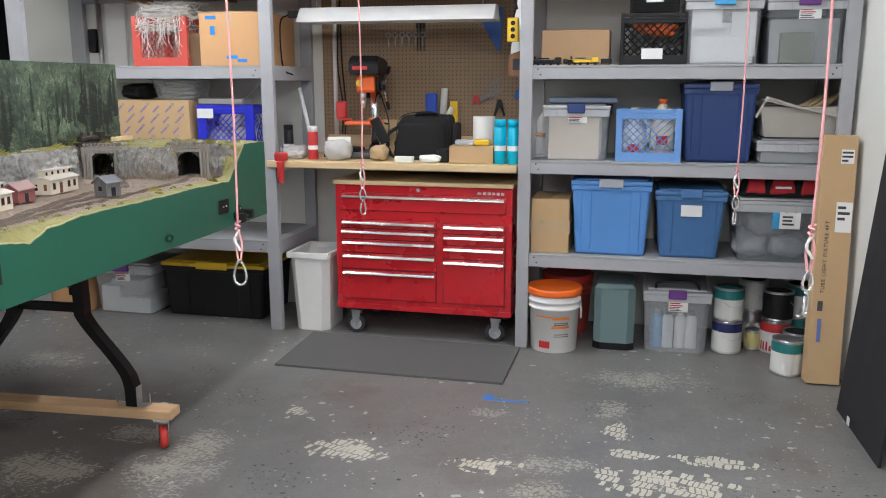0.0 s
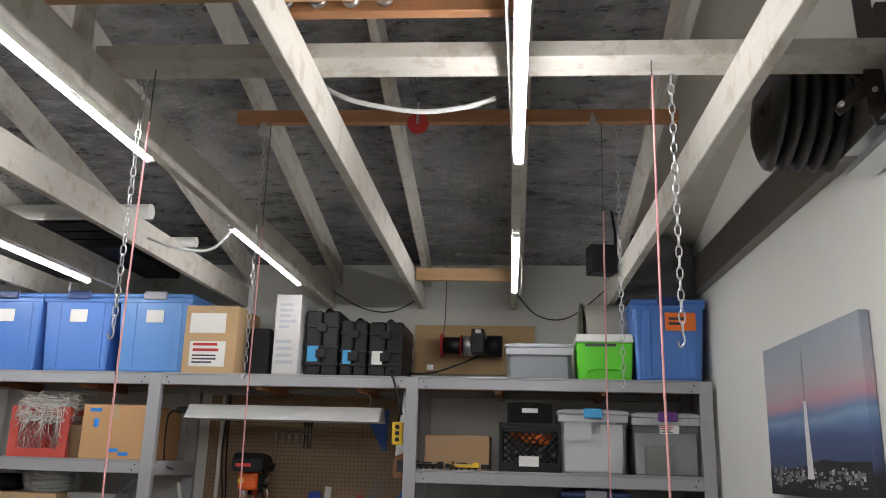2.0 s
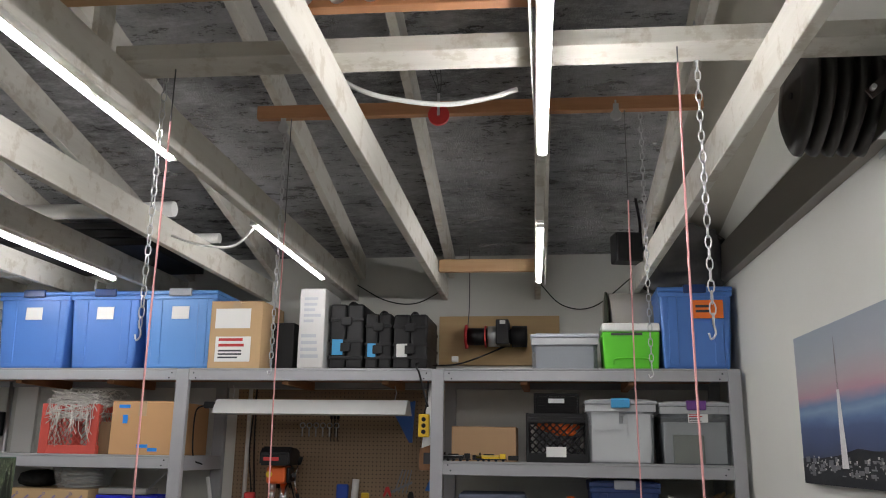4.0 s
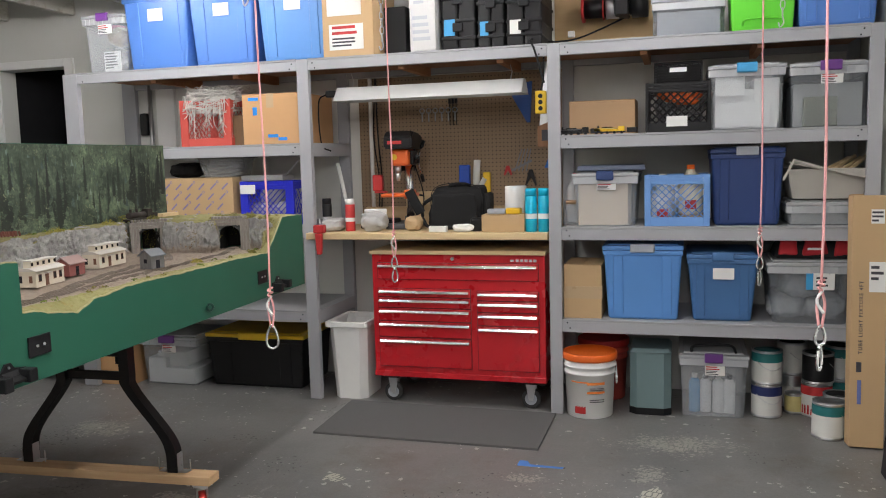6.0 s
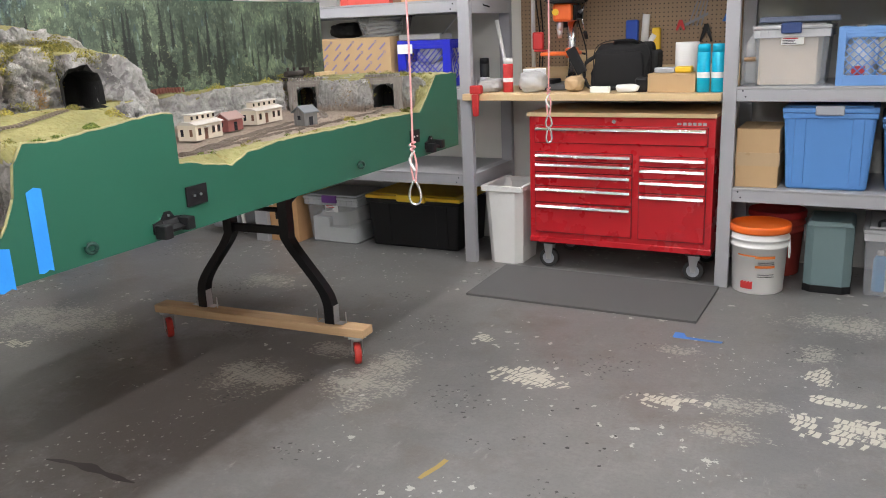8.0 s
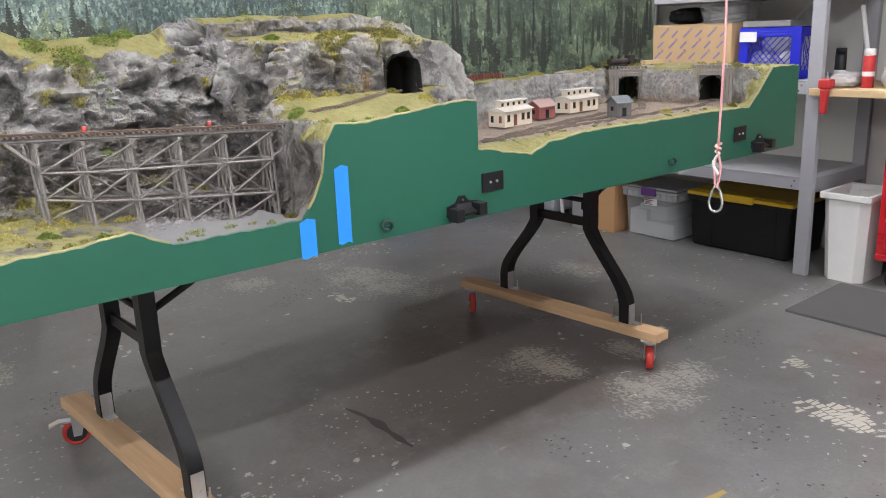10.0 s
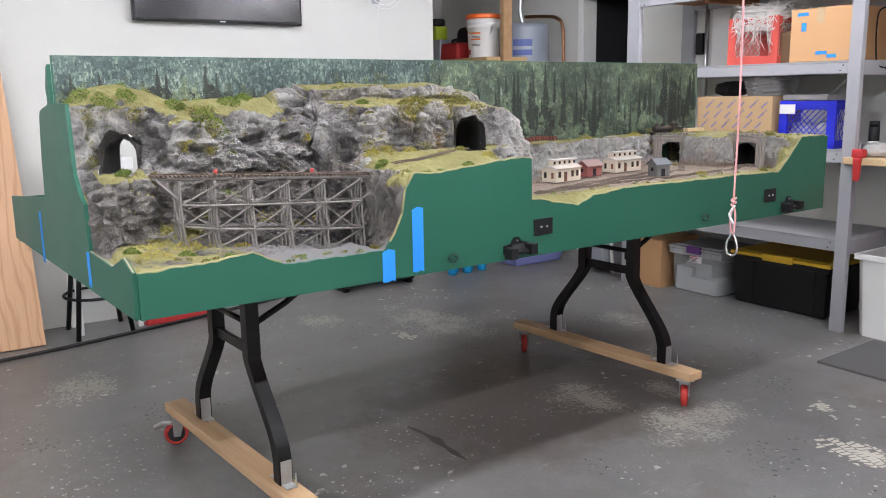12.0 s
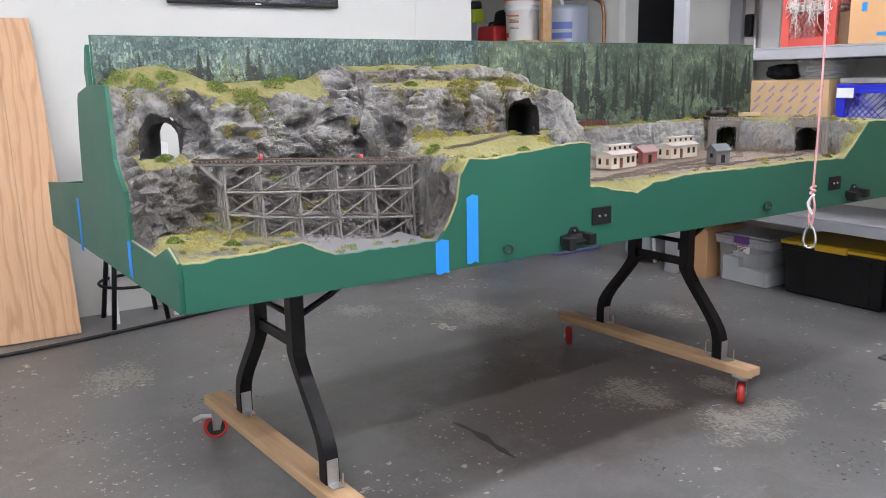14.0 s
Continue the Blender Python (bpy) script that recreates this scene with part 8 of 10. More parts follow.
def sack(name, x, y, z, w, d, h, material, label, cat, seed, turn=0.0):
    """A soft lumpy shape."""
    bm = N()
    bmesh.ops.create_icosphere(bm, subdivisions=4, radius=1.0)
    for v in bm.verts:
        n = 1 + 0.16 * turb(v.co.x * 2 + seed, v.co.y * 2, v.co.z * 2) + 0.05 * turb(v.co.x * 7, v.co.y * 7 + seed, v.co.z * 7)
        q = Vector([math.copysign(abs(c) ** 0.7, c) for c in v.co]) * n
        v.co = Vector((q.x * w / 2, q.y * d / 2, max(0.0, (q.z + 1) * h / 2)))
    for f in bm.faces:
        f.smooth = True
    return solo(name, bm, material, label, cat, (x, y, z), turn)


DIRTYBAG = paint("dirty_white_bag", (0.45, 0.45, 0.44), 0.5, var=0.25, scale=10, bump=0.5, grain=20)
for k, (x, z) in enumerate(((-0.1, 0.02), (0.09, 0.02), (-0.02, 0.12))):
    sack("clear_bag", -1.403 + 0.8 * x, FRONT + 0.185, L3 + 0.012 + z, 0.16, 0.18, 0.12, DIRTYBAG, "crumpled clear plastic bag in the blue crate", "plastic bag", 60 + k)
t = thing("plastic_tub", "milky plastic tub of coiled clear tubing on the printed box", "tub", (-1.8, FRONT + 0.26, 1.4105))
part("shell", tub(N(), 0, 0.125, 0.25, 0.22, 0.31, 0.27, 0.003, 0.03), CLEAR, t)
part("rim", hose(N(), [(sx * 0.155, sy * 0.135, 0.125) for sx, sy in ((-1, -1), (1, -1), (1, 1), (-1, 1))], 0.005, 6, True), CLEAR, t)
rnd = random.Random(77)
for k in range(7):
    c = [(0.105 * math.cos(a) + rnd.uniform(-0.012, 0.012), 0.085 * math.sin(a) + rnd.uniform(-0.01, 0.01), 0.02 + 0.017 * k + 0.012 * math.sin(a + k)) for a in (j * math.pi / 8 for j in range(16))]
    part("tubing_loop", hose(N(), c, 0.007, 6, True), DIRTYBAG, t)
sack("black_bag", -2.12, FRONT + 0.3, 1.41, 0.2, 0.25, 0.1, NYLON, "small black bag on the printed box", "bag", 5)
g = thing("desk_lamp", "small grey metal lamp arm lying on the blue crate", "lamp", (-1.42, FRONT + 0.2, 1.383))
part("base", box(N(), -0.2, 0.1, -0.08, 0.08, 0.0, 0.035, 0.005), paint("grey_tray_metal", (0.4, 0.4, 0.38), 0.5), g)
part("arm", rod(N(), (0.1, -0.05, 0.03), (0.23, -0.06, 0.15), 0.005), ZINC, g)

milk_crate(0.93, 1.27, R2, 1.872, FRONT + 0.05, 0.34, BLACK, "black milk crate full of tools and orange clamps", 0.016, 0.0042)
tangle("tool_heap", 1.1, FRONT + 0.2, R2 + 0.02, 0.12, 0.12, 0.2, 26, 0.009, paint("worn_tool_steel", (0.24, 0.24, 0.245), 0.45, 0.4, var=0.5, scale=30), "dark hand tools heaped in the black crate", 4, "tools")
tangle("orange_clamps", 1.1, FRONT + 0.1, R2 + 0.16, 0.12, 0.03, 0.05, 12, 0.012, ORANGE, "orange spring clamps on top of the crate", 6, "clamps")
plate(bpy.data.objects["milk_crate.002"], "label", -0.06, 0.05, 0.03, 0.085, -0.17, PAPER)
bsk = thing("wire_basket", "black plastic mesh basket standing in the crate", "basket", (1.1, FRONT + 0.24, 1.875))
bm = N()
for sx in (-1, 1):
    box(bm, sx * 0.125 - 0.004, sx * 0.125 + 0.004, -0.09, 0.09, 0, 0.11)
for k in range(8):
    box(bm, -0.125, 0.125, -0.094, -0.09, k * 0.0155, k * 0.0155 + 0.006)
for k in range(16):
    box(bm, -0.125 + k * 0.0165, -0.122 + k * 0.0165, -0.0955, -0.0925, 0, 0.112)
box(bm, -0.128, 0.128, -0.1, -0.088, 0.1, 0.115, 0.003)
part("mesh_side", bm, BLACK, bsk)
part("back_side", box(N(), -0.125, 0.125, 0.086, 0.09, 0, 0.11), BLACK, bsk)
part("handle", box(N(), -0.045, 0.045, -0.102, -0.1005, 0.06, 0.085, 0.0005), ZINC, bsk)

milk_crate(0.925, 1.27, R3, 1.372, FRONT + 0.04, 0.34, CRATEBLUE, "light blue crate holding two plastic jugs", 0.034)


def jug(x, y, z, liquid, cap, label):
    j = thing("jug", label, "jug", (x, y, z), group="jugs")
    part("bottle", lathe(N(), [(0.06, 0), (0.068, 0.008), (0.07, 0.15), (0.06, 0.19), (0.025, 0.235), (0.02, 0.25)], 20), liquid, j)
    part("cap", rod(N(), (0, 0, 0.25), (0, 0, 0.275), 0.022, n=14), cap, j)
    part("handle", hose(N(), curve_pts([(0.03, -0.03, 0.22), (0.075, -0.03, 0.19), (0.07, -0.03, 0.1)], 12), 0.01), liquid, j)
    part("label", box(N(), -0.03, 0.03, -0.0735, -0.0705, 0.03, 0.08), INKRED, j)


jug(1.02, FRONT + 0.14, R3 + 0.013, paint("pale_jug", (0.74, 0.75, 0.77), 0.35), WHITEPL, "clear plastic water jug in the blue crate")
jug(1.17, FRONT + 0.16, R3 + 0.06, paint("milky_jug", (0.74, 0.7, 0.58), 0.4), ORANGE, "cream coloured jug with an orange cap in the crate")
solo("jug_stand", box(N(), -0.07, 0.07, -0.07, 0.07, 0, 0.046), CARD, "small box under the jug in the crate", "box", (1.17, FRONT + 0.16, R3 + 0.013))

fb = thing("folded_carton", "crumpled grey board box holding wooden sticks", "box", (1.86, FRONT + 0.22, 1.23))
bm = N()
frus(bm, 0, 0.16, 0.34, 0.3, 0.4, 0.34, 0.006)
part("carton", bm, GREYCLOTH, fb)
bm = N()
slab(bm, [(-0.22, 0.1), (-0.17, 0.2), (0.0, 0.15), (0.21, 0.1), (0.215, 0.108), (0.0, 0.16), (-0.175, 0.215), (-0.228, 0.11)], "y", -0.2, -0.19)
slab(bm, [(-0.19, 0.19), (0.2, 0.1), (0.2, 0.108), (-0.19, 0.2)], "y", -0.19, 0.1)
part("flap", bm, GREYCLOTH, fb)
for k in range(4):
    part("stick", rod(N(), (0.0 + 0.04 * k, -0.05, 0.15), (0.14 + 0.03 * k, 0.1, 0.21 + 0.01 * (k % 2)), 0.011, n=8), BENCHW, fb)

rb = thing("tool_bag", "black and red soft tool bag lying on a clear bin", "tool bag", (1.8, FRONT + 0.22, 0.908))
def softer(bm, amount, seed):
    bmesh.ops.subdivide_edges(bm, edges=bm.edges[:], cuts=4, use_grid_fill=True)
    for v in bm.verts:
        k = amount * turb(v.co.x * 12 + seed, v.co.y * 12, v.co.z * 12)
        v.co += Vector((0.5 * k, k, 0.8 * k * min(1.0, v.co.z / 0.02)))
    for f in bm.faces:
        f.smooth = True
    return bm


part("bag", softer(frus(N(), 0, 0.1, 0.41, 0.26, 0.33, 0.18, 0.03), 0.018, 1.0), NYLON, rb)
REDCLOTH = paint("red_cloth", (0.5, 0.02, 0.03), 0.8, var=0.15, scale=20, bump=0.4, grain=90)
for x, w in ((-0.125, 0.1), (0.01, 0.13), (0.145, 0.085)):
    part("pocket", softer(frus(N(), 0.02, 0.105, w, 0.03, w * 0.75, 0.02, 0.01, x, -0.115), 0.012, x * 40), REDCLOTH, rb, "red cloth panel")
part("logo", softer(box(N(), -0.03, 0.05, -0.142, -0.138, 0.05, 0.062), 0.001, 3.0), PAPER, rb)
part("carry_strap", hose(N(), curve_pts([(-0.1, -0.06, 0.095), (0, -0.1, 0.125), (0.1, -0.06, 0.095)], 14), 0.008), BLACK, rb)
# crumpled bags and a label in the bin below it
for k, (x, w, z) in enumerate(((-0.1, 0.2, 0.006), (0.08, 0.22, 0.006), (-0.02, 0.24, 0.12))):
    sack("packing_bag", 1.785 + x, FRONT + 0.26, R4 + z, w, 0.34, 0.15, paint("clear_bag_film", (0.4, 0.42, 0.43), 0.25, var=0.3, scale=14, bump=0.7, grain=22), "crumpled clear packing bag inside a clear bin", "plastic bag", 40 + k)
lab = thing("bin_sticker", "white and blue printed sticker on a clear bin", "sticker", (1.83, FRONT + 0.045, R4 + 0.2))
lab.matrix_basis = Matrix.Translation((1.83, FRONT + 0.043, R4 + 0.19)) @ pose(0, 0, 0, 4, 0, 0)
part("paper", box(N(), -0.07, 0.07, -0.002, 0.0, 0, 0.09), PAPER, lab)
part("blue_band", box(N(), -0.07, -0.035, -0.0035, -0.0021, 0, 0.09), LATCHBLUE, lab)
bars(lab, -0.02, 0.06, 0.02, 0.07, -0.001, 3, INK, 4)

# spray cans inside the floor bin
for k, x in enumerate((-0.1, -0.04, 0.03, 0.09)):
    c = thing("spray_can", "white spray can standing in the clear floor bin", "spray can", (1.3 + x, FRONT + 0.2, 0.006), group="spray cans in bin")
    part("can", lathe(N(), [(0.03, 0), (0.032, 0.004), (0.032, 0.17), (0.022, 0.19), (0.015, 0.195)], 18), PAPER if k != 0 else LATCHBLUE, c)
    part("cap", rod(N(), (0, 0, 0.195), (0, 0, 0.22), 0.015, n=14), BLACK if k % 2 else WHITEPL, c)
hb = solo("handle_bar", hose(N(), curve_pts([(-0.12, 0, 0.0), (-0.1, -0.01, 0.035), (0.08, -0.01, 0.045), (0.12, 0, 0.0)], 18), 0.008), BLACK, "black carrying handle lying on the bin lid", "handle", (1.3, FRONT + 0.12, 0.372))

# model trains on the low carton's ledge
for x0, mat, lab in ((0.52, BLACKMET, "small black model locomotive on the shelf edge"), (0.72, YELLOW, "small yellow model locomotive on the shelf edge")):
    t = thing("model_train", lab, "model train", (x0, FRONT + 0.07, R2), group="model trains")
    part("frame", box(N(), -0.08, 0.1, -0.018, 0.018, 0.008, 0.014), BLACKMET, t)
    part("body", box(N(), -0.075, 0.06, -0.015, 0.015, 0.0145, 0.034, 0.003), mat, t)
    part("cab", box(N(), 0.062, 0.095, -0.016, 0.016, 0.0145, 0.043, 0.003), mat, t)
    for x in (-0.06, -0.03, 0.0, 0.04, 0.08):
        part("wheel", rod(N(), (x, -0.016, 0.008), (x, 0.016, 0.008), 0.008, n=10), BLACKMET, t)
    part("stack", rod(N(), (-0.05, 0, 0.034), (-0.05, 0, 0.048), 0.005, n=8), BLACKMET, t)
    part("hood", box(N(), -0.03, 0.03, -0.008, 0.008, 0.0345, 0.041, 0.002), BLACKMET, t)
    part("hand_rail", hose(N(), [(-0.07, -0.0165, 0.03), (0.055, -0.0165, 0.03)], 0.0014, 5), ZINC, t)
    part("tender", box(N(), 0.108, 0.165, -0.015, 0.015, 0.008, 0.034, 0.003), BLACKMET, t)

# odds behind the first post
od = thing("jar", "glass jar with a brown lid beside the clear bin", "jar", (0.5, FRONT + 0.2, R3))
part("jar_body", lathe(N(), [(0.035, 0), (0.037, 0.01), (0.037, 0.1), (0.03, 0.12)], 16), CLEAR, od)
part("jar_lid", rod(N(), (0, 0, 0.12), (0, 0, 0.14), 0.033, n=14), CARD, od)
od = thing("white_jug", "white plastic bottle with a red cap behind the post", "bottle", (0.5, FRONT + 0.42, R3))
part("bottle", lathe(N(), [(0.05, 0), (0.055, 0.01), (0.055, 0.2), (0.02, 0.27)], 18), CLEARLID, od)
part("cap", rod(N(), (0, 0, 0.27), (0, 0, 0.295), 0.016, n=12), INKRED, od)

# ---- winch on its plywood board ----
pw = thing("winch", "black and chrome electric winch bolted to a plywood board", "winch")
part("board", box(N(), 0.35, 1.13, BACK - 0.02, BACK - 0.002, 2.2, 2.52, 0.002), PLYW, pw, "bare plywood mounting board")
part("drum", rod(N(), (0.55, BACK - 0.13, 2.37), (0.68, BACK - 0.13, 2.37), 0.055, n=24), BLACKMET, pw)
part("flange", rod(N(), (0.535, BACK - 0.13, 2.37), (0.55, BACK - 0.13, 2.37), 0.078, n=24), INKRED, pw, "red drum flange")
part("flange", rod(N(), (0.66, BACK - 0.13, 2.37), (0.668, BACK - 0.13, 2.37), 0.07, n=24), INKRED, pw)
part("gearbox", rod(N(), (0.68, BACK - 0.13, 2.37), (0.755, BACK - 0.13, 2.37), 0.066, n=20), ZINC, pw)
part("motor", rod(N(), (0.83, BACK - 0.13, 2.37), (0.925, BACK - 0.13, 2.37), 0.068, n=24), BLACK, pw)
part("motor_neck", rod(N(), (0.755, BACK - 0.13, 2.37), (0.83, BACK - 0.13, 2.37), 0.05, n=20), CHROME, pw)
part("control_box", box(N(), 0.735, 0.815, BACK - 0.24, BACK - 0.06, 2.31, 2.465, 0.006), BLACK, pw)
plate(pw, "sticker", 0.76, 0.795, 2.435, 2.458, BACK - 0.24, PAPER)
part("foot", box(N(), 0.55, 0.92, BACK - 0.09, BACK - 0.021, 2.335, 2.4), ZINC, pw)
part("cable", hose(N(), curve_pts([(0.55, BACK - 0.14, 2.43), (0.56, BACK - 0.14, 2.6), (0.56, BACK - 0.15, 3.0)], 12), 0.003), STEELCABLE, pw)
part("power_lead", hose(N(), curve_pts([(0.78, BACK - 0.1, 2.31), (0.65, BACK - 0.14, 2.25), (0.5, BACK - 0.2, 2.19), (0.36, BACK - 0.3, 2.17), (0.3, FRONT + 0.05, 2.15), (0.33, FRONT - 0.006, 2.08), (0.38, FRONT - 0.006, 1.9)], 36), 0.006), BLACK, pw)
part("connector", box(N(), 0.46, 0.5, BACK - 0.24, BACK - 0.2, 2.2, 2.235, 0.004), WHITEPL, pw)

# ---- under-shelf lamp ----
lf = thing("shop_light", "unlit white reflector shop light hanging under the top shelf", "shop light", (-0.345, FRONT + 0.17, 1.86))
bm = N()
slab(bm, [(-0.11, 0.0), (-0.035, 0.085), (0.035, 0.085), (0.11, 0.0), (0.107, 0.0), (0.033, 0.081), (-0.033, 0.081), (-0.107, 0.0)], "x", -0.585, 0.585)
ENAMEL = paint("aged_white_enamel", (0.55, 0.56, 0.55), 0.45, var=0.1, scale=5)
part("reflector", bm, ENAMEL, lf)
for x in (-0.585, 0.58):
    bm = N()
    slab(bm, [(-0.11, 0.0), (-0.035, 0.085), (0.035, 0.085), (0.11, 0.0)], "x", x, x + 0.005)
    part("end_plate", bm, ENAMEL, lf)
for y in (-0.035, 0.035):
    part("tube", rod(N(), (-0.57, y, 0.05), (0.57, y, 0.05), 0.016, n=12), STYRO, lf)
for x in (-0.5, 0.5):
    part("hanger", hose(N(), [(x, 0, 0.085), (x + 0.01, 0, 0.13), (x, 0, 0.17)], 0.003), ZINC, lf)
part("plug", box(N(), -0.66, -0.587, -0.05, -0.01, 0.03, 0.07, 0.006), BLACK, lf)
part("lead", hose(N(), curve_pts([(-0.66, -0.03, 0.05), (-0.72, -0.02, 0.0), (-0.73, 0.02, -0.25), (-0.68, 0.05, -0.3)], 24), 0.005), BLACK, lf)

# ---- bench top ----
BT = 1.0605


def drill_press():
    d = thing("drill_press", "black and orange bench drill press on the workbench", "drill press", (-0.6, FRONT + 0.38, BT), 8)
    part("base", box(N(), -0.09, 0.12, -0.19, 0.13, 0, 0.035, 0.01), paint("drill_base_grey", (0.07, 0.07, 0.075), 0.5), d)
    part("column_foot", rod(N(), (0.035, 0.04, 0.036), (0.035, 0.04, 0.07), 0.045, 0.036, 20), BLACKMET, d)
    part("column", rod(N(), (0.035, 0.04, 0.06), (0.035, 0.04, 0.44), 0.027, n=20), CHROME, d)
    part("table", box(N(), -0.12, 0.1, -0.15, 0.02, 0.2, 0.222, 0.006), ORANGEMET, d, "orange drill table")
    part("table_arm", box(N(), 0.0, 0.07, 0.0, 0.08, 0.18, 0.24, 0.008), ORANGEMET, d)
    part("table_clamp", rod(N(), (0.07, 0.04, 0.21), (0.12, 0.03, 0.2), 0.006, n=8), BLACKMET, d)
    part("head", box(N(), -0.05, 0.065, -0.13, 0.1, 0.395, 0.5, 0.018), ORANGEMET, d)
    part("head_side", box(N(), 0.066, 0.085, -0.1, 0.08, 0.4, 0.49, 0.008), BLACK, d)
    bm = N()
    slab(bm, [(-0.18, 0.502), (0.2, 0.502), (0.2, 0.57), (0.16, 0.6), (-0.12, 0.612), (-0.18, 0.575)], "x", -0.085, 0.095)
    bmesh.ops.bevel(bm, geom=bm.edges[:], offset=0.01, segments=2, affect="EDGES")
    part("belt_cover", bm, BLACK, d, "black belt cover")
    part("badge", box(N(), -0.06, 0.03, -0.184, -0.179, 0.53, 0.55), INKRED, d)
    part("quill", rod(N(), (-0.015, -0.08, 0.35), (-0.015, -0.08, 0.4), 0.02, n=14), ZINC, d)
    part("chuck", rod(N(), (-0.015, -0.08, 0.3), (-0.015, -0.08, 0.35), 0.011, 0.019, 14), ZINC, d)
    part("switch", rod(N(), (-0.03, -0.139, 0.45), (-0.03, -0.13, 0.45), 0.019, n=16), YELLOW, d)
    part("feed_hub", rod(N(), (0.085, -0.04, 0.43), (0.115, -0.04, 0.43), 0.022, n=14), BLACKMET, d)
    for a in (0.9, 3.0, 5.1):
        h = part("feed_lever", rod(N(), (0.105, -0.04, 0.43), (0.125, -0.04 + 0.13 * math.cos(a), 0.43 + 0.13 * math.sin(a)), 0.005, n=8), CHROME, d)
        part("knob", rod(N(), (0.121, -0.04 + 0.105 * math.cos(a), 0.43 + 0.105 * math.sin(a)), (0.128, -0.04 + 0.15 * math.cos(a), 0.43 + 0.15 * math.sin(a)), 0.012, n=10), BLACK, h)
    part("motor", rod(N(), (0.0, 0.17, 0.36), (0.0, 0.17, 0.5), 0.055, n=20), BLACKMET, d)
    part("work_light_lead", hose(N(), curve_pts([(0.06, 0.1, 0.4), (0.11, 0.12, 0.2), (0.09, 0.12, 0.04)], 16), 0.004), BLACK, d)
    red = part("red_clamp", box(N(), -0.2, -0.135, -0.02, 0.03, 0.235, 0.34, 0.01), INKRED, d, "red clamp block on the table edge")
    part("clamp_foot", box(N(), -0.19, -0.11, -0.015, 0.025, 0.2225, 0.2345, 0.003), INKRED, red)


drill_press()

lb = thing("laptop_bag", "soft black laptop bag standing on the workbench", "bag", (-0.21, FRONT + 0.3, BT))
def soft(bm, amount, seed):
    """Make a stiff block sag and crease."""
    bmesh.ops.subdivide_edges(bm, edges=bm.edges[:], cuts=5, use_grid_fill=True)
    for v in bm.verts:
        k = amount * turb(v.co.x * 9 + seed, v.co.y * 9, v.co.z * 9) + 0.3 * amount * turb(v.co.x * 35 + seed, v.co.y * 35, v.co.z * 35, 2)
        lift = min(1.0, v.co.z / 0.03)
        v.co += Vector((k, 0.6 * k, 0.8 * k * lift)) * lift
    for f in bm.faces:
        f.smooth = True
    return bm


bm = N()
frus(bm, 0, 0.262, 0.37, 0.17, 0.33, 0.09, 0.05)
part("bag", soft(bm, 0.022, 2.0), NYLON, lb)
bm = N()
frus(bm, 0.012, 0.215, 0.3, 0.03, 0.27, 0.02, 0.012, -0.01, -0.082)
part("front_flap", soft(bm, 0.008, 5.0), NYLON, lb)
part("shoulder_strap", hose(N(), curve_pts([(-0.15, -0.03, 0.2), (-0.22, -0.06, 0.14), (-0.19, -0.1, 0.03), (-0.1, -0.13, 0.012), (0.0, -0.12, 0.012)], 24), 0.011, 8), NYLON, lb)
part("carry_handle", hose(N(), curve_pts([(-0.06, 0, 0.25), (-0.04, -0.02, 0.272), (0.05, -0.02, 0.275), (0.08, 0, 0.255)], 16), 0.009, 8), NYLON, lb)
part("zip", hose(N(), curve_pts([(-0.16, -0.07, 0.05), (-0.15, -0.06, 0.24), (0.0, -0.05, 0.28), (0.15, -0.06, 0.24), (0.17, -0.07, 0.05)], 30), 0.003), BLACK, lb)
part("side_strap", box(N(), 0.17, 0.21, -0.06, 0.06, 0.0, 0.22, 0.015), NYLON, lb)


def spray(x, y, mat, cap, label, h=0.24, r=0.034):
    c = thing("spray_can", label, "spray can", (x, y, BT), group="spray cans")
    part("can", lathe(N(), [(r - 0.002, 0), (r, 0.003), (r, h * 0.82), (r * 0.95, h * 0.83)], 20), mat, c)
    part("cap", lathe(N(), [(r * 0.96, h * 0.83), (r * 0.96, h * 0.98), (r * 0.85, h)], 20), cap, c)
    part("stripe", rod(N(), (0, 0, h * 0.3), (0, 0, h * 0.42), r + 0.0006, n=20, caps=False), PAPER, c)


spray(0.285, FRONT + 0.06, SKYCAN, SKYCAN, "tall aqua spray can on the workbench", 0.25)
spray(0.36, FRONT + 0.06, SKYCAN, SKYCAN, "tall aqua spray can on the workbench", 0.25)
spray(-0.86, FRONT + 0.1, INKRED, WHITEPL, "red spray can with a white nozzle on the workbench", 0.2, 0.03)
spray(-1.06, FRONT + 0.2, BLACK, BLACK, "black bottle with a white label on the workbench", 0.2, 0.03)
tw = solo("paper_towel_roll", lathe(N(), [(0.02, 0), (0.064, 0.0), (0.066, 0.004), (0.066, 0.252), (0.064, 0.256), (0.02, 0.256), (0.018, 0.2)], 24), PAPER, "white paper towel roll standing on the workbench", "paper towel", (0.145, FRONT + 0.32, BT))
b = carton("small_box", -0.005, 0.25, BT, BT + 0.1, FRONT + 0.03, 0.16, CARDPALE, "small tan cardboard box on the workbench", tape=False)
sl = thing("glue_gun", "grey and yellow power tool lying on a small box", "hand tool", (0.13, FRONT + 0.1, BT + 0.101))
part("body", box(N(), -0.11, 0.0, -0.03, 0.03, 0, 0.03, 0.008), GREYPL, sl)
part("yellow_body", box(N(), 0.002, 0.09, -0.032, 0.032, 0, 0.034, 0.008), YELLOW, sl)
cl = thing("bar_clamp", "red clamp fixed to the edge of the workbench", "clamp", (-1.02, FRONT - 0.05, BT))
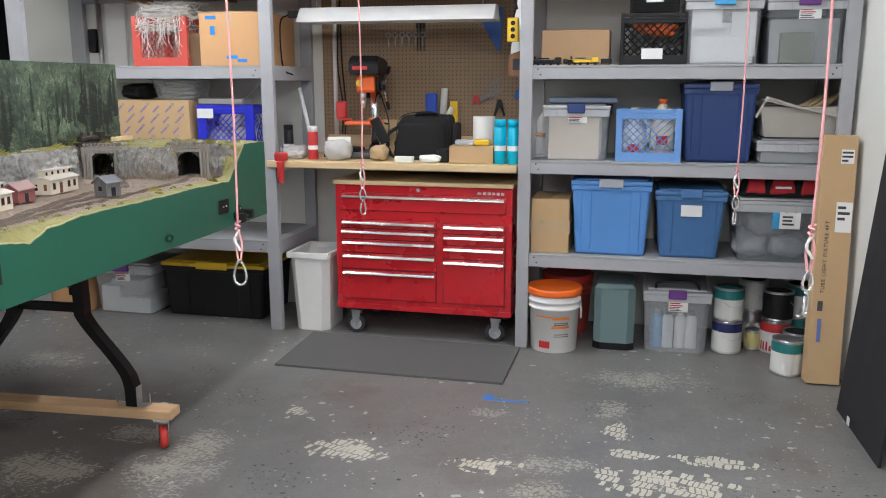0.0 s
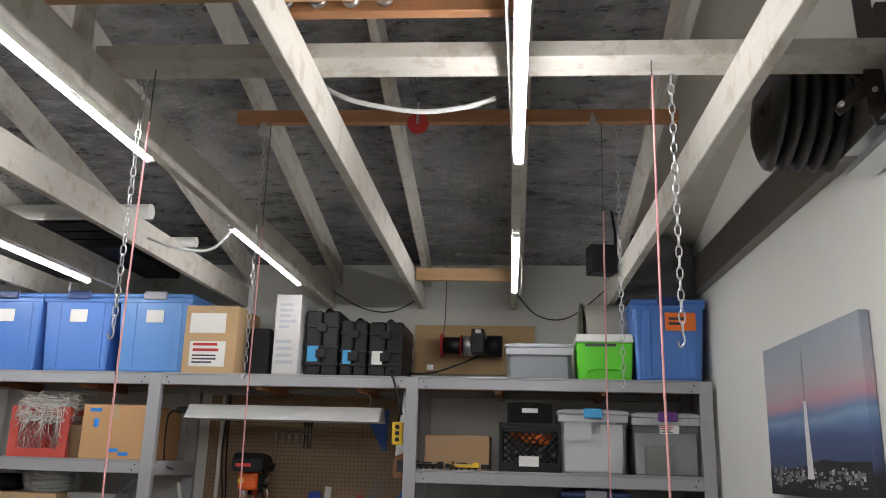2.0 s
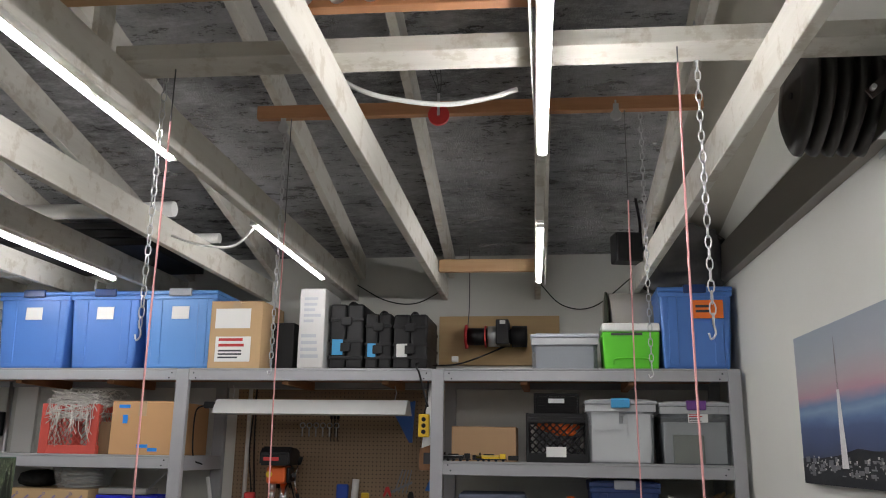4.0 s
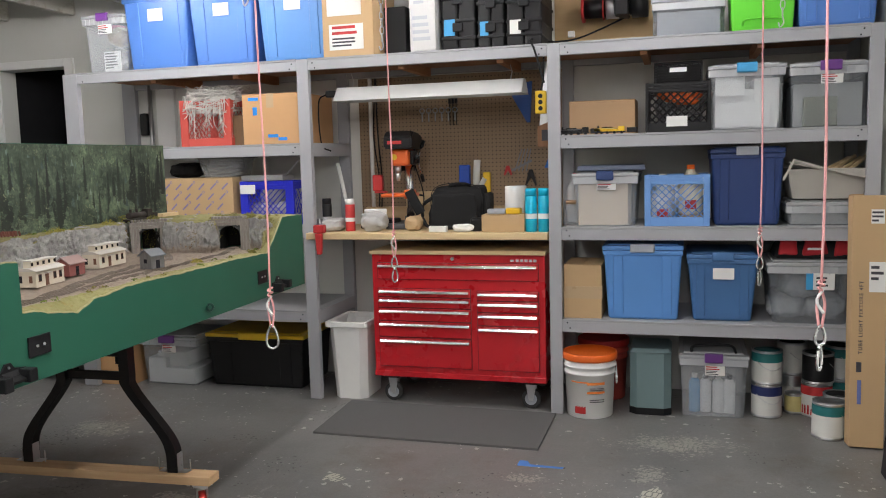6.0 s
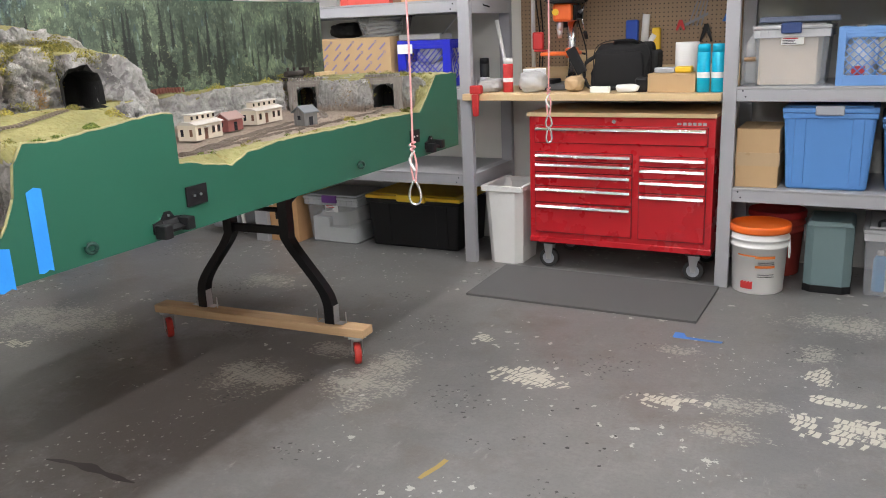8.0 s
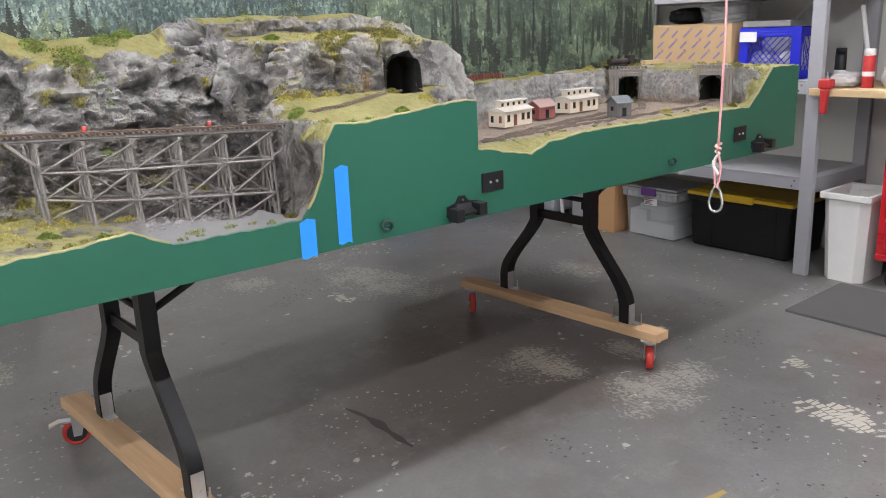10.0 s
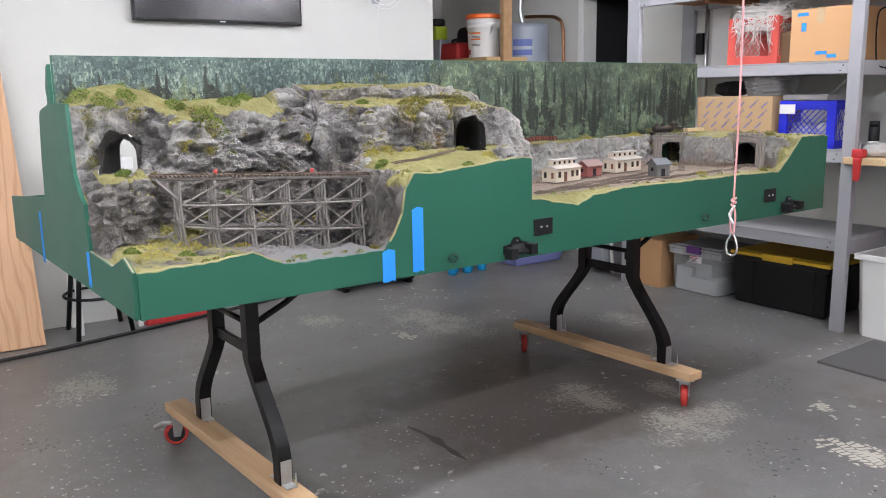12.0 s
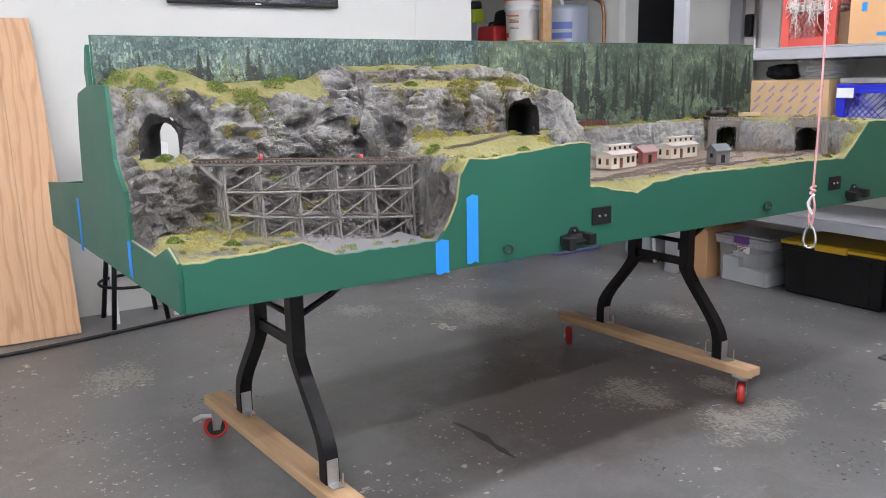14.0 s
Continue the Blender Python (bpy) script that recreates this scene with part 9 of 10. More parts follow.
part("jaw", box(N(), -0.02, 0.05, -0.02, 0.03, 0.001, 0.05, 0.008), INKRED, cl)
part("grip", frus(N(), -0.13, 0.0, 0.03, 0.03, 0.04, 0.04, 0.008, 0.02, -0.02), INKRED, cl)
part("bar", rod(N(), (0.02, 0.0, 0.03), (0.02, 0.0, 0.09), 0.005), ZINC, cl)
sack("white_rag", -0.98, FRONT + 0.12, BT, 0.14, 0.16, 0.08, DIRTYBAG, "crumpled white rag on the workbench", "rag", 12)
sack("clear_bag", -0.7, FRONT + 0.1, BT, 0.16, 0.14, 0.12, DIRTYBAG, "crumpled plastic bag on the workbench", "plastic bag", 15)
solo("blue_pouch", box(N(), -0.07, 0.07, -0.01, 0.01, 0, 0.13, 0.006), PAPER, "white and blue plastic pouch leaning on the bench", "pouch", (-0.73, FRONT + 0.2, BT), 20)
plate(bpy.data.objects["blue_pouch"], "print", -0.06, 0.06, 0.04, 0.1, -0.01, INKBLUE)
solo("black_tray", box(N(), -0.11, 0.11, -0.08, 0.08, 0, 0.06, 0.008), BLACK, "low black tray of odds on the workbench", "tray", (-0.74, FRONT + 0.32, BT))
sack("cloth_bag", -0.45, FRONT + 0.12, BT, 0.1, 0.12, 0.09, paint("tan_cloth", (0.45, 0.32, 0.18), 0.9, bump=0.5), "small tan cloth bundle on the workbench", "cloth", 18)
solo("power_strip", box(N(), -0.055, 0.055, -0.02, 0.02, 0, 0.035, 0.005), PAPER, "short white power strip on the workbench", "power strip", (-0.27, FRONT + 0.03, BT), -4)
sack("white_tool", -0.12, FRONT + 0.05, BT, 0.13, 0.07, 0.045, WHITEPL, "white hand tool lying on the workbench", "hand tool", 22)
solo("grey_tool", box(N(), -0.035, 0.035, -0.03, 0.03, 0, 0.08, 0.012), BLACK, "small black charger on the workbench", "charger", (-0.045, FRONT + 0.08, BT))
st = solo("broom_handle", rod(N(), (0, 0, 0), (-0.13, 0.1, 0.42), 0.012, n=10), PAPER, "pale wooden stick leaning in the bench corner", "stick", (-0.93, FRONT + 0.3, BT))
dv = solo("remote_box", box(N(), -0.03, 0.03, -0.012, 0.012, 0, 0.16, 0.005), BLACK, "black strip with silver contacts on the bag", "device", (-0.43, FRONT + 0.2, BT + 0.11))
dv.matrix_basis = Matrix.Translation((-0.43, FRONT + 0.2, BT + 0.1)) @ pose(0, 0, 0, 0, -28, 0)
solo("back_lumber", box(N(), -0.02, 0.3, -0.01, 0.01, 0, 0.1), BENCHW, "short pale board standing at the bench back", "board", (-0.55, BACK - 0.07, 1.181))

# ---- tools on the pegboard ----
PB = BACK - 0.028


def peg_tool(name, bm, mat, label, cat, x, z):
    return solo(name, bm, mat, label, cat, (x, PB, z))


bm = N()
slab(bm, [(-0.09, 0.1), (0.075, 0.13), (0.06, -0.13), (0.04, -0.13)], "y", -0.015, 0.0)
peg_tool("speed_square", bm, paint("blue_metal", (0.02, 0.1, 0.4), 0.4), "blue triangular square hanging on the pegboard", "square", 0.13, 1.84)
for k in range(6):
    bm = N()
    rod(bm, (0, -0.02, 0), (0, -0.02, -0.06), 0.005, n=8)
    hose(bm, [(0.016 * math.cos(a), -0.02, 0.01 + 0.016 * math.sin(a)) for a in (i * math.pi / 6 for i in range(12))], 0.004, 6, True)
    peg_tool("hook", bm, CLEARLID, "clear plastic hook in a row on the pegboard", "hook", -0.53 + 0.045 * k, 1.8)
for k in (0, 1, 2):
    bm = N()
    rod(bm, (0, -0.02, -0.1), (0, -0.02, 0.04), 0.003, n=6)
    rod(bm, (0, -0.02, 0.04), (0, -0.02, 0.11), 0.009, n=10)
    peg_tool("screwdriver", bm, BLACK, "dark screwdriver hanging on the pegboard", "screwdriver", -0.34 + 0.022 * k, 1.81)
bm = N()
for k in (-1, 1):
    slab(bm, [(0, 0.0), (k * 0.02, -0.035), (k * 0.028, -0.028), (k * 0.01, 0.028), (0, 0.028)], "y", -0.02 - 0.004 * k, -0.01 - 0.004 * k)
peg_tool("spring_clamp", bm, INKRED, "red spring clamp hanging on the pegboard", "clamp", 0.04, 1.41)
bm = N()
for k in (-1, 1):
    slab(bm, [(0, 0.0), (k * 0.03, -0.065), (k * 0.038, -0.058), (k * 0.012, 0.04), (0, 0.04)], "y", -0.02 - 0.004 * k, -0.01 - 0.004 * k)
peg_tool("spring_clamp", bm, BLACKMET, "black spring clamp hanging on the pegboard", "clamp", 0.19, 1.37)
bm = N()
for k in range(4):
    slab(bm, [(-0.05 + 0.026 * k, -0.06), (-0.043 + 0.026 * k, -0.06), (0.006 + 0.02 * k, 0.08), (0.0 + 0.02 * k, 0.085)], "y", -0.012 - 0.004 * k, -0.009 - 0.004 * k)
slab(bm, [(-0.06, -0.06), (0.07, 0.0), (0.068, 0.015), (-0.062, -0.045)], "y", -0.03, -0.026)
peg_tool("metal_squares", bm, paint("dull_steel", (0.22, 0.22, 0.23), 0.45, 0.6), "bundle of small steel squares on the pegboard", "squares", 0.13, 1.46)
bm = N()
box(bm, -0.045, 0.03, -0.04, -0.005, -0.09, 0.08, 0.01)
peg_tool("blue_caulker", bm, paint("blue_tool", (0.02, 0.08, 0.45), 0.45), "blue stapler hanging on the pegboard", "stapler", -0.24, 1.37)
bm = N()
box(bm, -0.025, 0.025, -0.035, -0.006, -0.14, 0.07, 0.008)
peg_tool("yellow_level", bm, YELLOW, "yellow level hanging on the pegboard", "level", -0.1, 1.33)
bm = N()
rod(bm, (0, -0.03, -0.06), (0.01, -0.03, 0.1), 0.022, n=14)
rod(bm, (0.02, -0.03, -0.09), (0.06, -0.03, -0.02), 0.018, n=12)
peg_tool("white_putty_tube", bm, PAPER, "white tubes hanging on the pegboard", "tube", -0.17, 1.38)
bm = N()
slab(bm, [(-0.05, -0.03), (0.03, -0.035), (0.05, 0.03), (-0.02, 0.04)], "y", -0.03, -0.005)
peg_tool("blue_clamp", bm, paint("blue_clamp", (0.02, 0.14, 0.5), 0.4), "small blue clamp hanging on the pegboard", "clamp", 0.33, 1.45)
sw = thing("hand_saw", "hand saw with a brown wooden handle hanging by the post", "hand saw", (0.34, FRONT + 0.3, 1.55))
bm = N()
slab(bm, [(-0.05, 0.0), (0.06, 0.0), (0.06, 0.13), (0.03, 0.15), (-0.05, 0.12)], "y", -0.012, 0.012)
part("handle", bm, timber("saw_handle", (0.3, 0.15, 0.07), (0.2, 0.09, 0.04), 2), sw)
part("grip_hole", box(N(), -0.025, 0.03, -0.0135, -0.0118, 0.035, 0.1), INK, sw)
bm = N()
slab(bm, [(-0.04, 0.12), (0.06, 0.13), (0.05, 0.5), (0.0, 0.5)], "y", -0.001, 0.001)
part("blade", bm, ZINC, sw)
ps = thing("power_pendant", "yellow power outlet strip hanging beside the shelf post", "power strip", (0.345, FRONT + 0.09, 1.735))
part("body", box(N(), -0.032, 0.032, -0.015, 0.015, 0, 0.13, 0.008), YELLOW, ps)
for z in (0.03, 0.065, 0.1):
    part("outlet", rod(N(), (0, -0.0155, z), (0, -0.018, z), 0.013, n=12), BLACK, ps)
part("cable", hose(N(), curve_pts([(0, 0, 0.13), (0.015, 0, 0.2), (0.02, 0, 0.34)], 10), 0.005), BLACK, ps)
# switch box and conduit beside the bench
cd = thing("conduit", "grey conduit with cables beside the pegboard", "conduit", (-0.9, BACK - 0.03, 1.06))
part("pipe", rod(N(), (0, 0, 0), (0, 0, 0.98), 0.014, n=10), WHITEPL, cd)
for k in (0, 1):
    part("cable", hose(N(), curve_pts([(0.03 + 0.02 * k, 0, 0), (0.05 + 0.02 * k, -0.01, 0.3), (0.02 + 0.03 * k, -0.01, 0.6), (0.04, 0, 0.98)], 20), 0.005), BLACK, cd)

# ---- hoist ropes and chains ----


def carabiner(parent, x, y, z, turn=0.0, size=0.07):
    """A steel snap hook whose top is at z."""
    c, s = math.cos(turn), math.sin(turn)
    pts = []
    for k in range(20):
        a = 2 * math.pi * k / 20
        w = size * (0.13 + 0.1 * (1 - math.sin(a)))
        u, v = w * math.cos(a), 0.5 * size * math.sin(a)
        pts.append((x + u * c, y + u * s, z - 0.5 * size + v))
    return part("carabiner", hose(N(), pts, 0.0038, 6, True), CHROME, parent, "steel snap hook")


def hoist_rope(x, y, top, low, two=False):
    end = 3.11 if y > 4 else JOIST_Z + JOIST_H + 0.04
    r = thing("hoist_rope", "pink hoist rope with a knot and steel snap hook", "rope", group="hoist ropes")
    hook = low + (0.075 if not two else 0.125)
    knot = hook + 0.1
    part("rope", hose(N(), curve_pts([(x, y, knot), (x + 0.003, y, knot + 0.3), (x - 0.002, y, (knot + top) / 2), (x, y, top)], 24), 0.0033, 6), PINK, r)
    bm = N()
    hose(bm, [(x + 0.0065 * math.cos(a), y + 0.0065 * math.sin(a), knot + 0.012 - 0.0022 * a) for a in [k * 0.6 for k in range(20)]], 0.0034, 5)
    part("knot", bm, PINK, r, "wrapped knot")
    for k in (-1, 1):
        part("loop", hose(N(), curve_pts([(x, y, knot - 0.01), (x + k * 0.009, y, knot - 0.05), (x + k * 0.003, y, hook - 0.006)], 12), 0.0034, 6), PINK, r)
    part("tail", hose(N(), curve_pts([(x + 0.004, y, knot - 0.012), (x - 0.01, y - 0.004, knot - 0.04), (x + 0.006, y - 0.004, knot - 0.07)], 10), 0.004, 5), PAPER, r)
    carabiner(r, x, y, hook, 0.3, 0.07 if not two else 0.05)
    if two:
        carabiner(r, x, y + 0.002, low + 0.074, 1.1, 0.062)
    part("cable", hose(N(), [(x, y, top), (x, y, end)], 0.0022, 5), STEELCABLE, r, "thin dark cable")
    return r


hoist_rope(-0.033, 2.89, 2.6, 0.945)
hoist_rope(-0.07, 4.08, 2.62, 0.955, True)
hoist_rope(1.415, 4.13, 2.7, 0.96, True)
hoist_rope(1.45, 2.9, 2.72, 0.94, True)


def chain(x, y, low, high, lean=0.0):
    c = thing("hanging_chain", "bright zinc chain hanging from the joists", "chain", group="hanging chains")
    step, k, z = 0.031, 0, low
    while z < high:
        flat = k % 2
        pts = []
        for i in range(10):
            a = 2 * math.pi * i / 10
            u, v = 0.0085 * math.cos(a), 0.019 * math.sin(a)
            o = lean * (z - low)
            pts.append((x + o + (u if flat else 0), y + (0 if flat else u), z + 0.017 + v))
        part("chain_link", hose(N(), pts, 0.0023, 5, True), ZINC, c)
        z += step
        k += 1
    part("end_hook", hose(N(), curve_pts([(x, y, low + 0.005), (x + 0.004, y, low - 0.02), (x - 0.008, y, low - 0.035), (x - 0.014, y, low - 0.018)], 12), 0.003, 5), ZINC, c)


TOPZ = JOIST_Z + JOIST_H
chain(-0.105, 2.97, 1.99, TOPZ + 0.09)
chain(-0.118, 4.15, 2.0, 3.1)
chain(1.484, 4.16, 1.99, 3.1)
chain(1.518, 2.99, 1.99, TOPZ + 0.09)

for x in (-0.11, 1.375):
    p = thing("pulley", "small steel pulley on the wooden hoist bar", "pulley", (x, 4.1, 3.075), group="pulleys")
    part("wheel", rod(N(), (0, -0.012, 0), (0, 0.0, 0), 0.024, n=18), ZINC, p)
    part("cheek", box(N(), -0.012, 0.012, -0.016, -0.0125, -0.02, 0.05), ZINC, p)
    part("hook", hose(N(), [(0, -0.006, 0.03), (0, -0.006, 0.07)], 0.004), ZINC, p)
rp = thing("red_pulley", "red pulley wheel hanging on thin cables", "pulley", (0.605, 4.08, 3.1))
part("wheel", rod(N(), (0, -0.01, 0), (0, 0.01, 0), 0.047, n=24), INKRED, rp)
part("strap", box(N(), -0.006, 0.006, -0.014, -0.0105, -0.005, 0.1), ZINC, rp)
for k in (-1, 0, 1):
    part("cable", hose(N(), curve_pts([(0, 0, 0.09), (k * 0.015, -0.05, 0.14), (k * 0.05, -0.4, 0.18)], 10), 0.002, 4), STEELCABLE, rp)
for k in range(4):
    s = thing("board_pulley", "small grey pulley on the dark cable board", "pulley", (0.45 + 0.09 * k, 2.615, TOPZ + 0.05), group="board pulleys")
    part("wheel", rod(N(), (0, -0.018, 0), (0, 0.003, 0), 0.024, n=16), ZINC, s)

wc = solo("white_flex", hose(N(), curve_pts([(0.32, 3.2, 2.91), (0.47, 3.2, 2.82), (0.6, 3.2, 2.78), (0.75, 3.2, 2.758), (0.88, 3.2, 2.77), (0.99, 3.2, 2.8)], 40), 0.009, 8), WHITEPL, "white flex sagging between two joists", "flex")
for x, y, n in ((-0.325, 5.57, 0), (-1.71, 5.54, 1)):
    bm = N()
    hose(bm, curve_pts([(x, y - 0.15, 2.66), (x - 0.05, y - 0.05, 2.6), (x + 0.02, y + 0.02, 2.57), (x + 0.03, y - 0.0, 2.64)] if n else [(x, y - 1.2, 2.68), (x - 0.14, y - 1.1, 2.62), (x - 0.3, y - 1.15, 2.62), (x - 0.46, y - 1.1, 2.68)], 24), 0.007, 6)
    solo("light_lead", bm, WHITEPL, "white lead of a tube light", "lead")
for pts in ([(-0.19, 5.95, 2.72), (0.0, 5.98, 2.62), (0.2, 5.98, 2.6), (0.4, 5.98, 2.7)], [(1.0, 5.9, 2.72), (1.15, 5.98, 2.58), (1.35, 5.98, 2.57), (1.6, 5.9, 2.75)]):
    solo("wall_cable", hose(N(), curve_pts(pts, 24), 0.004, 5), BLACK, "thin black cable sagging along the top of the wall", "cable", group="wall cables")
bm = N()
hose(bm, curve_pts([(1.05, 2.2, 2.68), (1.045, 3.4, 2.66), (1.05, 3.9, 2.7), (1.04, 4.4, 2.65), (1.055, 5.0, 2.68), (1.045, 5.6, 2.64)], 50), 0.005, 5)
solo("tube_cable", bm, WHITEPL, "white cable clipped along the joist beside the tubes", "cable")

sp = thing("speaker", "small black loudspeaker under the roof in the corner", "speaker", (1.505, 5.3, 2.695), 14)
part("cabinet", box(N(), -0.075, 0.075, -0.06, 0.06, 0, 0.165, 0.008), BLACK, sp)
part("bracket", hose(N(), curve_pts([(0.05, 0.03, 0.1), (0.09, 0.03, 0.17), (0.095, 0.03, 0.25), (0.075, 0.03, 0.4)], 14), 0.009, 6), BLACKMET, sp)
part("grille", box(N(), -0.065, 0.065, -0.0635, -0.0605, 0.01, 0.155, 0.001), NYLON, sp)

sack("wrapped_load", 1.86, 5.74, 2.592, 0.5, 0.5, 0.42, paint("dark_plastic_wrap", (0.13, 0.13, 0.135), 0.22, var=0.4, scale=12, bump=0.6, grain=25), "bundle wrapped in dark plastic on a blue tote", "bundle", 30)

dr = thing("disc_rack", "row of dark dished discs on a steel rack at the ceiling", "rack", (1.875, 3.32, 2.79), -84)
DISC = paint("dark_disc", (0.03, 0.028, 0.026), 0.4, var=0.2)
for k in range(5):
    bm = N()
    n = 28
    rings = []
    for f, dy in ((1.0, 0.03), (0.98, 0.012), (0.86, 0.0), (0.5, -0.004), (0.86, 0.006), (0.94, 0.018), (0.97, 0.03)):
        rings.append([bm.verts.new((f * (0.15 * math.cos(a) * (1 - 0.45 * max(0.0, -math.sin(a)) ** 2) + 0.05 * math.sin(a)), k * 0.05 + dy, f * 0.19 * math.sin(a))) for a in (2 * math.pi * i / n for i in range(n))])
    for a, b in zip(rings, rings[1:] + rings[:1]):
        for i in range(n):
            bm.faces.new((a[i], a[(i + 1) % n], b[(i + 1) % n], b[i])).smooth = True
    bm.faces.new(rings[3])
    part("disc", bm, DISC, dr)
part("rack_axle", rod(N(), (0, -0.01, 0), (0, 0.27, 0), 0.012, n=10), BLACKMET, dr)

BROWNSTEEL = paint("dark_brown_steel", (0.045, 0.036, 0.032), 0.45, 0.3, var=0.25)
wb = thing("wall_bracket", "dark brown steel arms bolted to a zinc channel on the wall", "bracket", (2.1, 3.0, 2.6))
part("arm", slab(N(), [(-0.045, 0.43), (0.005, 0.43), (0.02, 0.03), (0.008, 0.0), (-0.016, 0.0), (-0.028, 0.03)], "y", -0.012, 0.0), BROWNSTEEL, wb)
part("brace", slab(N(), [(-0.125, 0.06), (-0.108, 0.035), (0.0, 0.115), (-0.012, 0.155)], "y", 0.001, 0.009), BROWNSTEEL, wb)
part("arm", slab(N(), [(-0.05, 0.2), (-0.005, 0.16), (0.09, 0.3), (0.09, 0.43), (0.05, 0.43)], "y", 0.06, 0.075), BROWNSTEEL, wb)
for x, z in ((-0.012, 0.105), (-0.108, 0.062)):
    part("bolt", rod(N(), (x, -0.02, z), (x, 0.012, z), 0.008, n=8), ZINC, wb)
bm = N()
for z in (-0.055, 0.012):
    box(bm, -0.005, 0.085, -0.4, 0.27, z, z + 0.006, 0.001)
box(bm, -0.006, 0.0, -0.4, 0.27, -0.0485, -0.03, 0.001)
box(bm, 0.08, 0.086, -0.4, 0.27, -0.0485, 0.0115, 0.001)
part("channel", bm, ZINC, wb, "slotted zinc channel")

# ducts and pipes above the left bay
for k, (y, r) in enumerate(((4.6, 0.04), (5.2, 0.03))):
    solo("ceiling_pipe", rod(N(), (-4.0, y, 2.86), (-0.85, y, 2.86), r, n=14), WHITEPL, "white painted pipe lying across the joists", "pipe", group="ceiling pipes")
dk = thing("stored_panel", "dark flat load stored on top of the joists", "stored panel", (-1.75, 5.4, TOPZ + 0.005))
for k in range(3):
    part("panel", box(N(), -0.55 + 0.03 * k, 0.55 - 0.02 * k, -0.4, 0.4, 0.05 * k, 0.05 * k + 0.045, 0.006), BLACK, dk)

# ---- left side of the room ----
tv = thing("television", "large black flat television on the white wall", "television", (LEFT, 2.778, 2.288))
part("cabinet", box(N(), 0.03, 0.075, -0.59, 0.59, -0.335, 0.335, 0.008), BLACK, tv)
part("screen", box(N(), 0.0755, 0.077, -0.575, 0.575, -0.315, 0.32), paint("dark_screen", (0.006, 0.006, 0.008), 0.12, var=0.1), tv)
part("logo", box(N(), 0.0755, 0.0768, -0.02, 0.02, -0.33, -0.322), ZINC, tv)
part("mount", box(N(), 0.0, 0.03, -0.2, 0.2, -0.15, 0.15), BLACKMET, tv)
fn = thing("wall_fan", "white wall fan with a wire guard", "fan", (LEFT, 4.02, 2.26))
for r in (0.06, 0.1, 0.14, 0.17):
    part("guard_ring", hose(N(), [(0.14, r * math.cos(a), r * math.sin(a)) for a in (k * math.pi / 12 for k in range(24))], 0.003, 5, True), WHITEPL, fn)
part("hub", rod(N(), (0.05, 0, 0), (0.15, 0, 0), 0.045, n=18), WHITEPL, fn)
part("bracket", box(N(), 0.0, 0.05, -0.03, 0.03, -0.06, 0.02), BLACK, fn)
for k in range(3):
    a = k * 2.094
    bm = N()
    slab(bm, [(0.0, -0.02), (0.13, -0.05), (0.15, 0.0), (0.13, 0.04), (0.0, 0.02)], "x", 0.1, 0.104)
    bmesh.ops.rotate(bm, verts=bm.verts[:], cent=(0, 0, 0), matrix=Matrix.Rotation(a, 3, "X"))
    part("blade", bm, CLEARLID, fn)
part("pull_cord", hose(N(), curve_pts([(0.05, 0, -0.05), (0.02, 0.01, -0.4), (0.02, 0.02, -0.9)], 12), 0.002, 4), WHITEPL, fn)
pk = thing("plank", "wide raw fir plank leaning against the wall", "plank")
pk.matrix_basis = Matrix.Translation((-3.775, 1.12, 0.004)) @ pose(0, 0, 0, 0, -10, 0)
bm = N()
slab(bm, [(0.08, 0.0), (0.318, 0.0), (0.305, 0.8), (0.262, 1.86), (0.08, 1.86)], "x", -0.022, 0.016)
part("board", bm, PLANKW, pk)
part("board", slab(N(), [(-0.35, 0.0), (0.078, 0.0), (0.078, 1.86), (-0.35, 1.86)], "x", -0.022, 0.0155), PLANKW, pk)


def stool(x, y):
    s = thing("bar_stool", "black steel bar stool with a round seat", "stool", (x, y, 0))
    part("seat", lathe(N(), [(0.15, 0.70), (0.17, 0.71), (0.17, 0.74), (0.15, 0.75), (0.01, 0.75)], 24), BLACK, s)
    for k in range(4):
        a = math.pi / 4 + k * math.pi / 2
        c, n = math.cos(a), math.sin(a)
        part("leg", rod(N(), (0.23 * c, 0.23 * n, 0.0), (0.12 * c, 0.12 * n, 0.7), 0.015, n=12), BLACKMET, s)
    part("foot_ring", hose(N(), [(0.195 * math.cos(t), 0.195 * math.sin(t), 0.25) for t in (k * math.pi / 12 for k in range(24))], 0.01, 8, True), BLACKMET, s)


stool(-3.9, 1.78)
solo("floor_cable", hose(N(), curve_pts([(-3.5, 0.4, 0.012), (-3.57, 1.22, 0.012), (-3.68, 1.85, 0.012), (-3.9, 2.78, 0.012), (-4.0, 3.1, 0.012)], 40), 0.011, 8), RUBBER, "thick black cable lying across the floor", "cable")
sd = thing("red_case", "flat red case lying beside the wall", "case", (-3.94, 2.3, 0))
part("case", box(N(), -0.12, 0.12, -0.25, 0.25, 0, 0.06, 0.008), INKRED, sd)
bars(sd, -0.1, 0.1, 0.02, 0.045, -0.25, 1, PAPER, 2)
cb = thing("side_cabinet", "low white and black cabinet beside the wall", "cabinet", (-3.98, 1.84, 0))
part("frame", box(N(), -0.14, 0.14, -0.2, 0.2, 0.84, 1.02, 0.006), GREYPL, cb)
part("black_front", box(N(), 0.1405, 0.15, 0.02, 0.19, 0.85, 1.01, 0.003), NAVY, cb)
part("top", box(N(), -0.15, 0.15, -0.21, 0.21, 1.021, 1.1, 0.006), WHITEPL, cb)
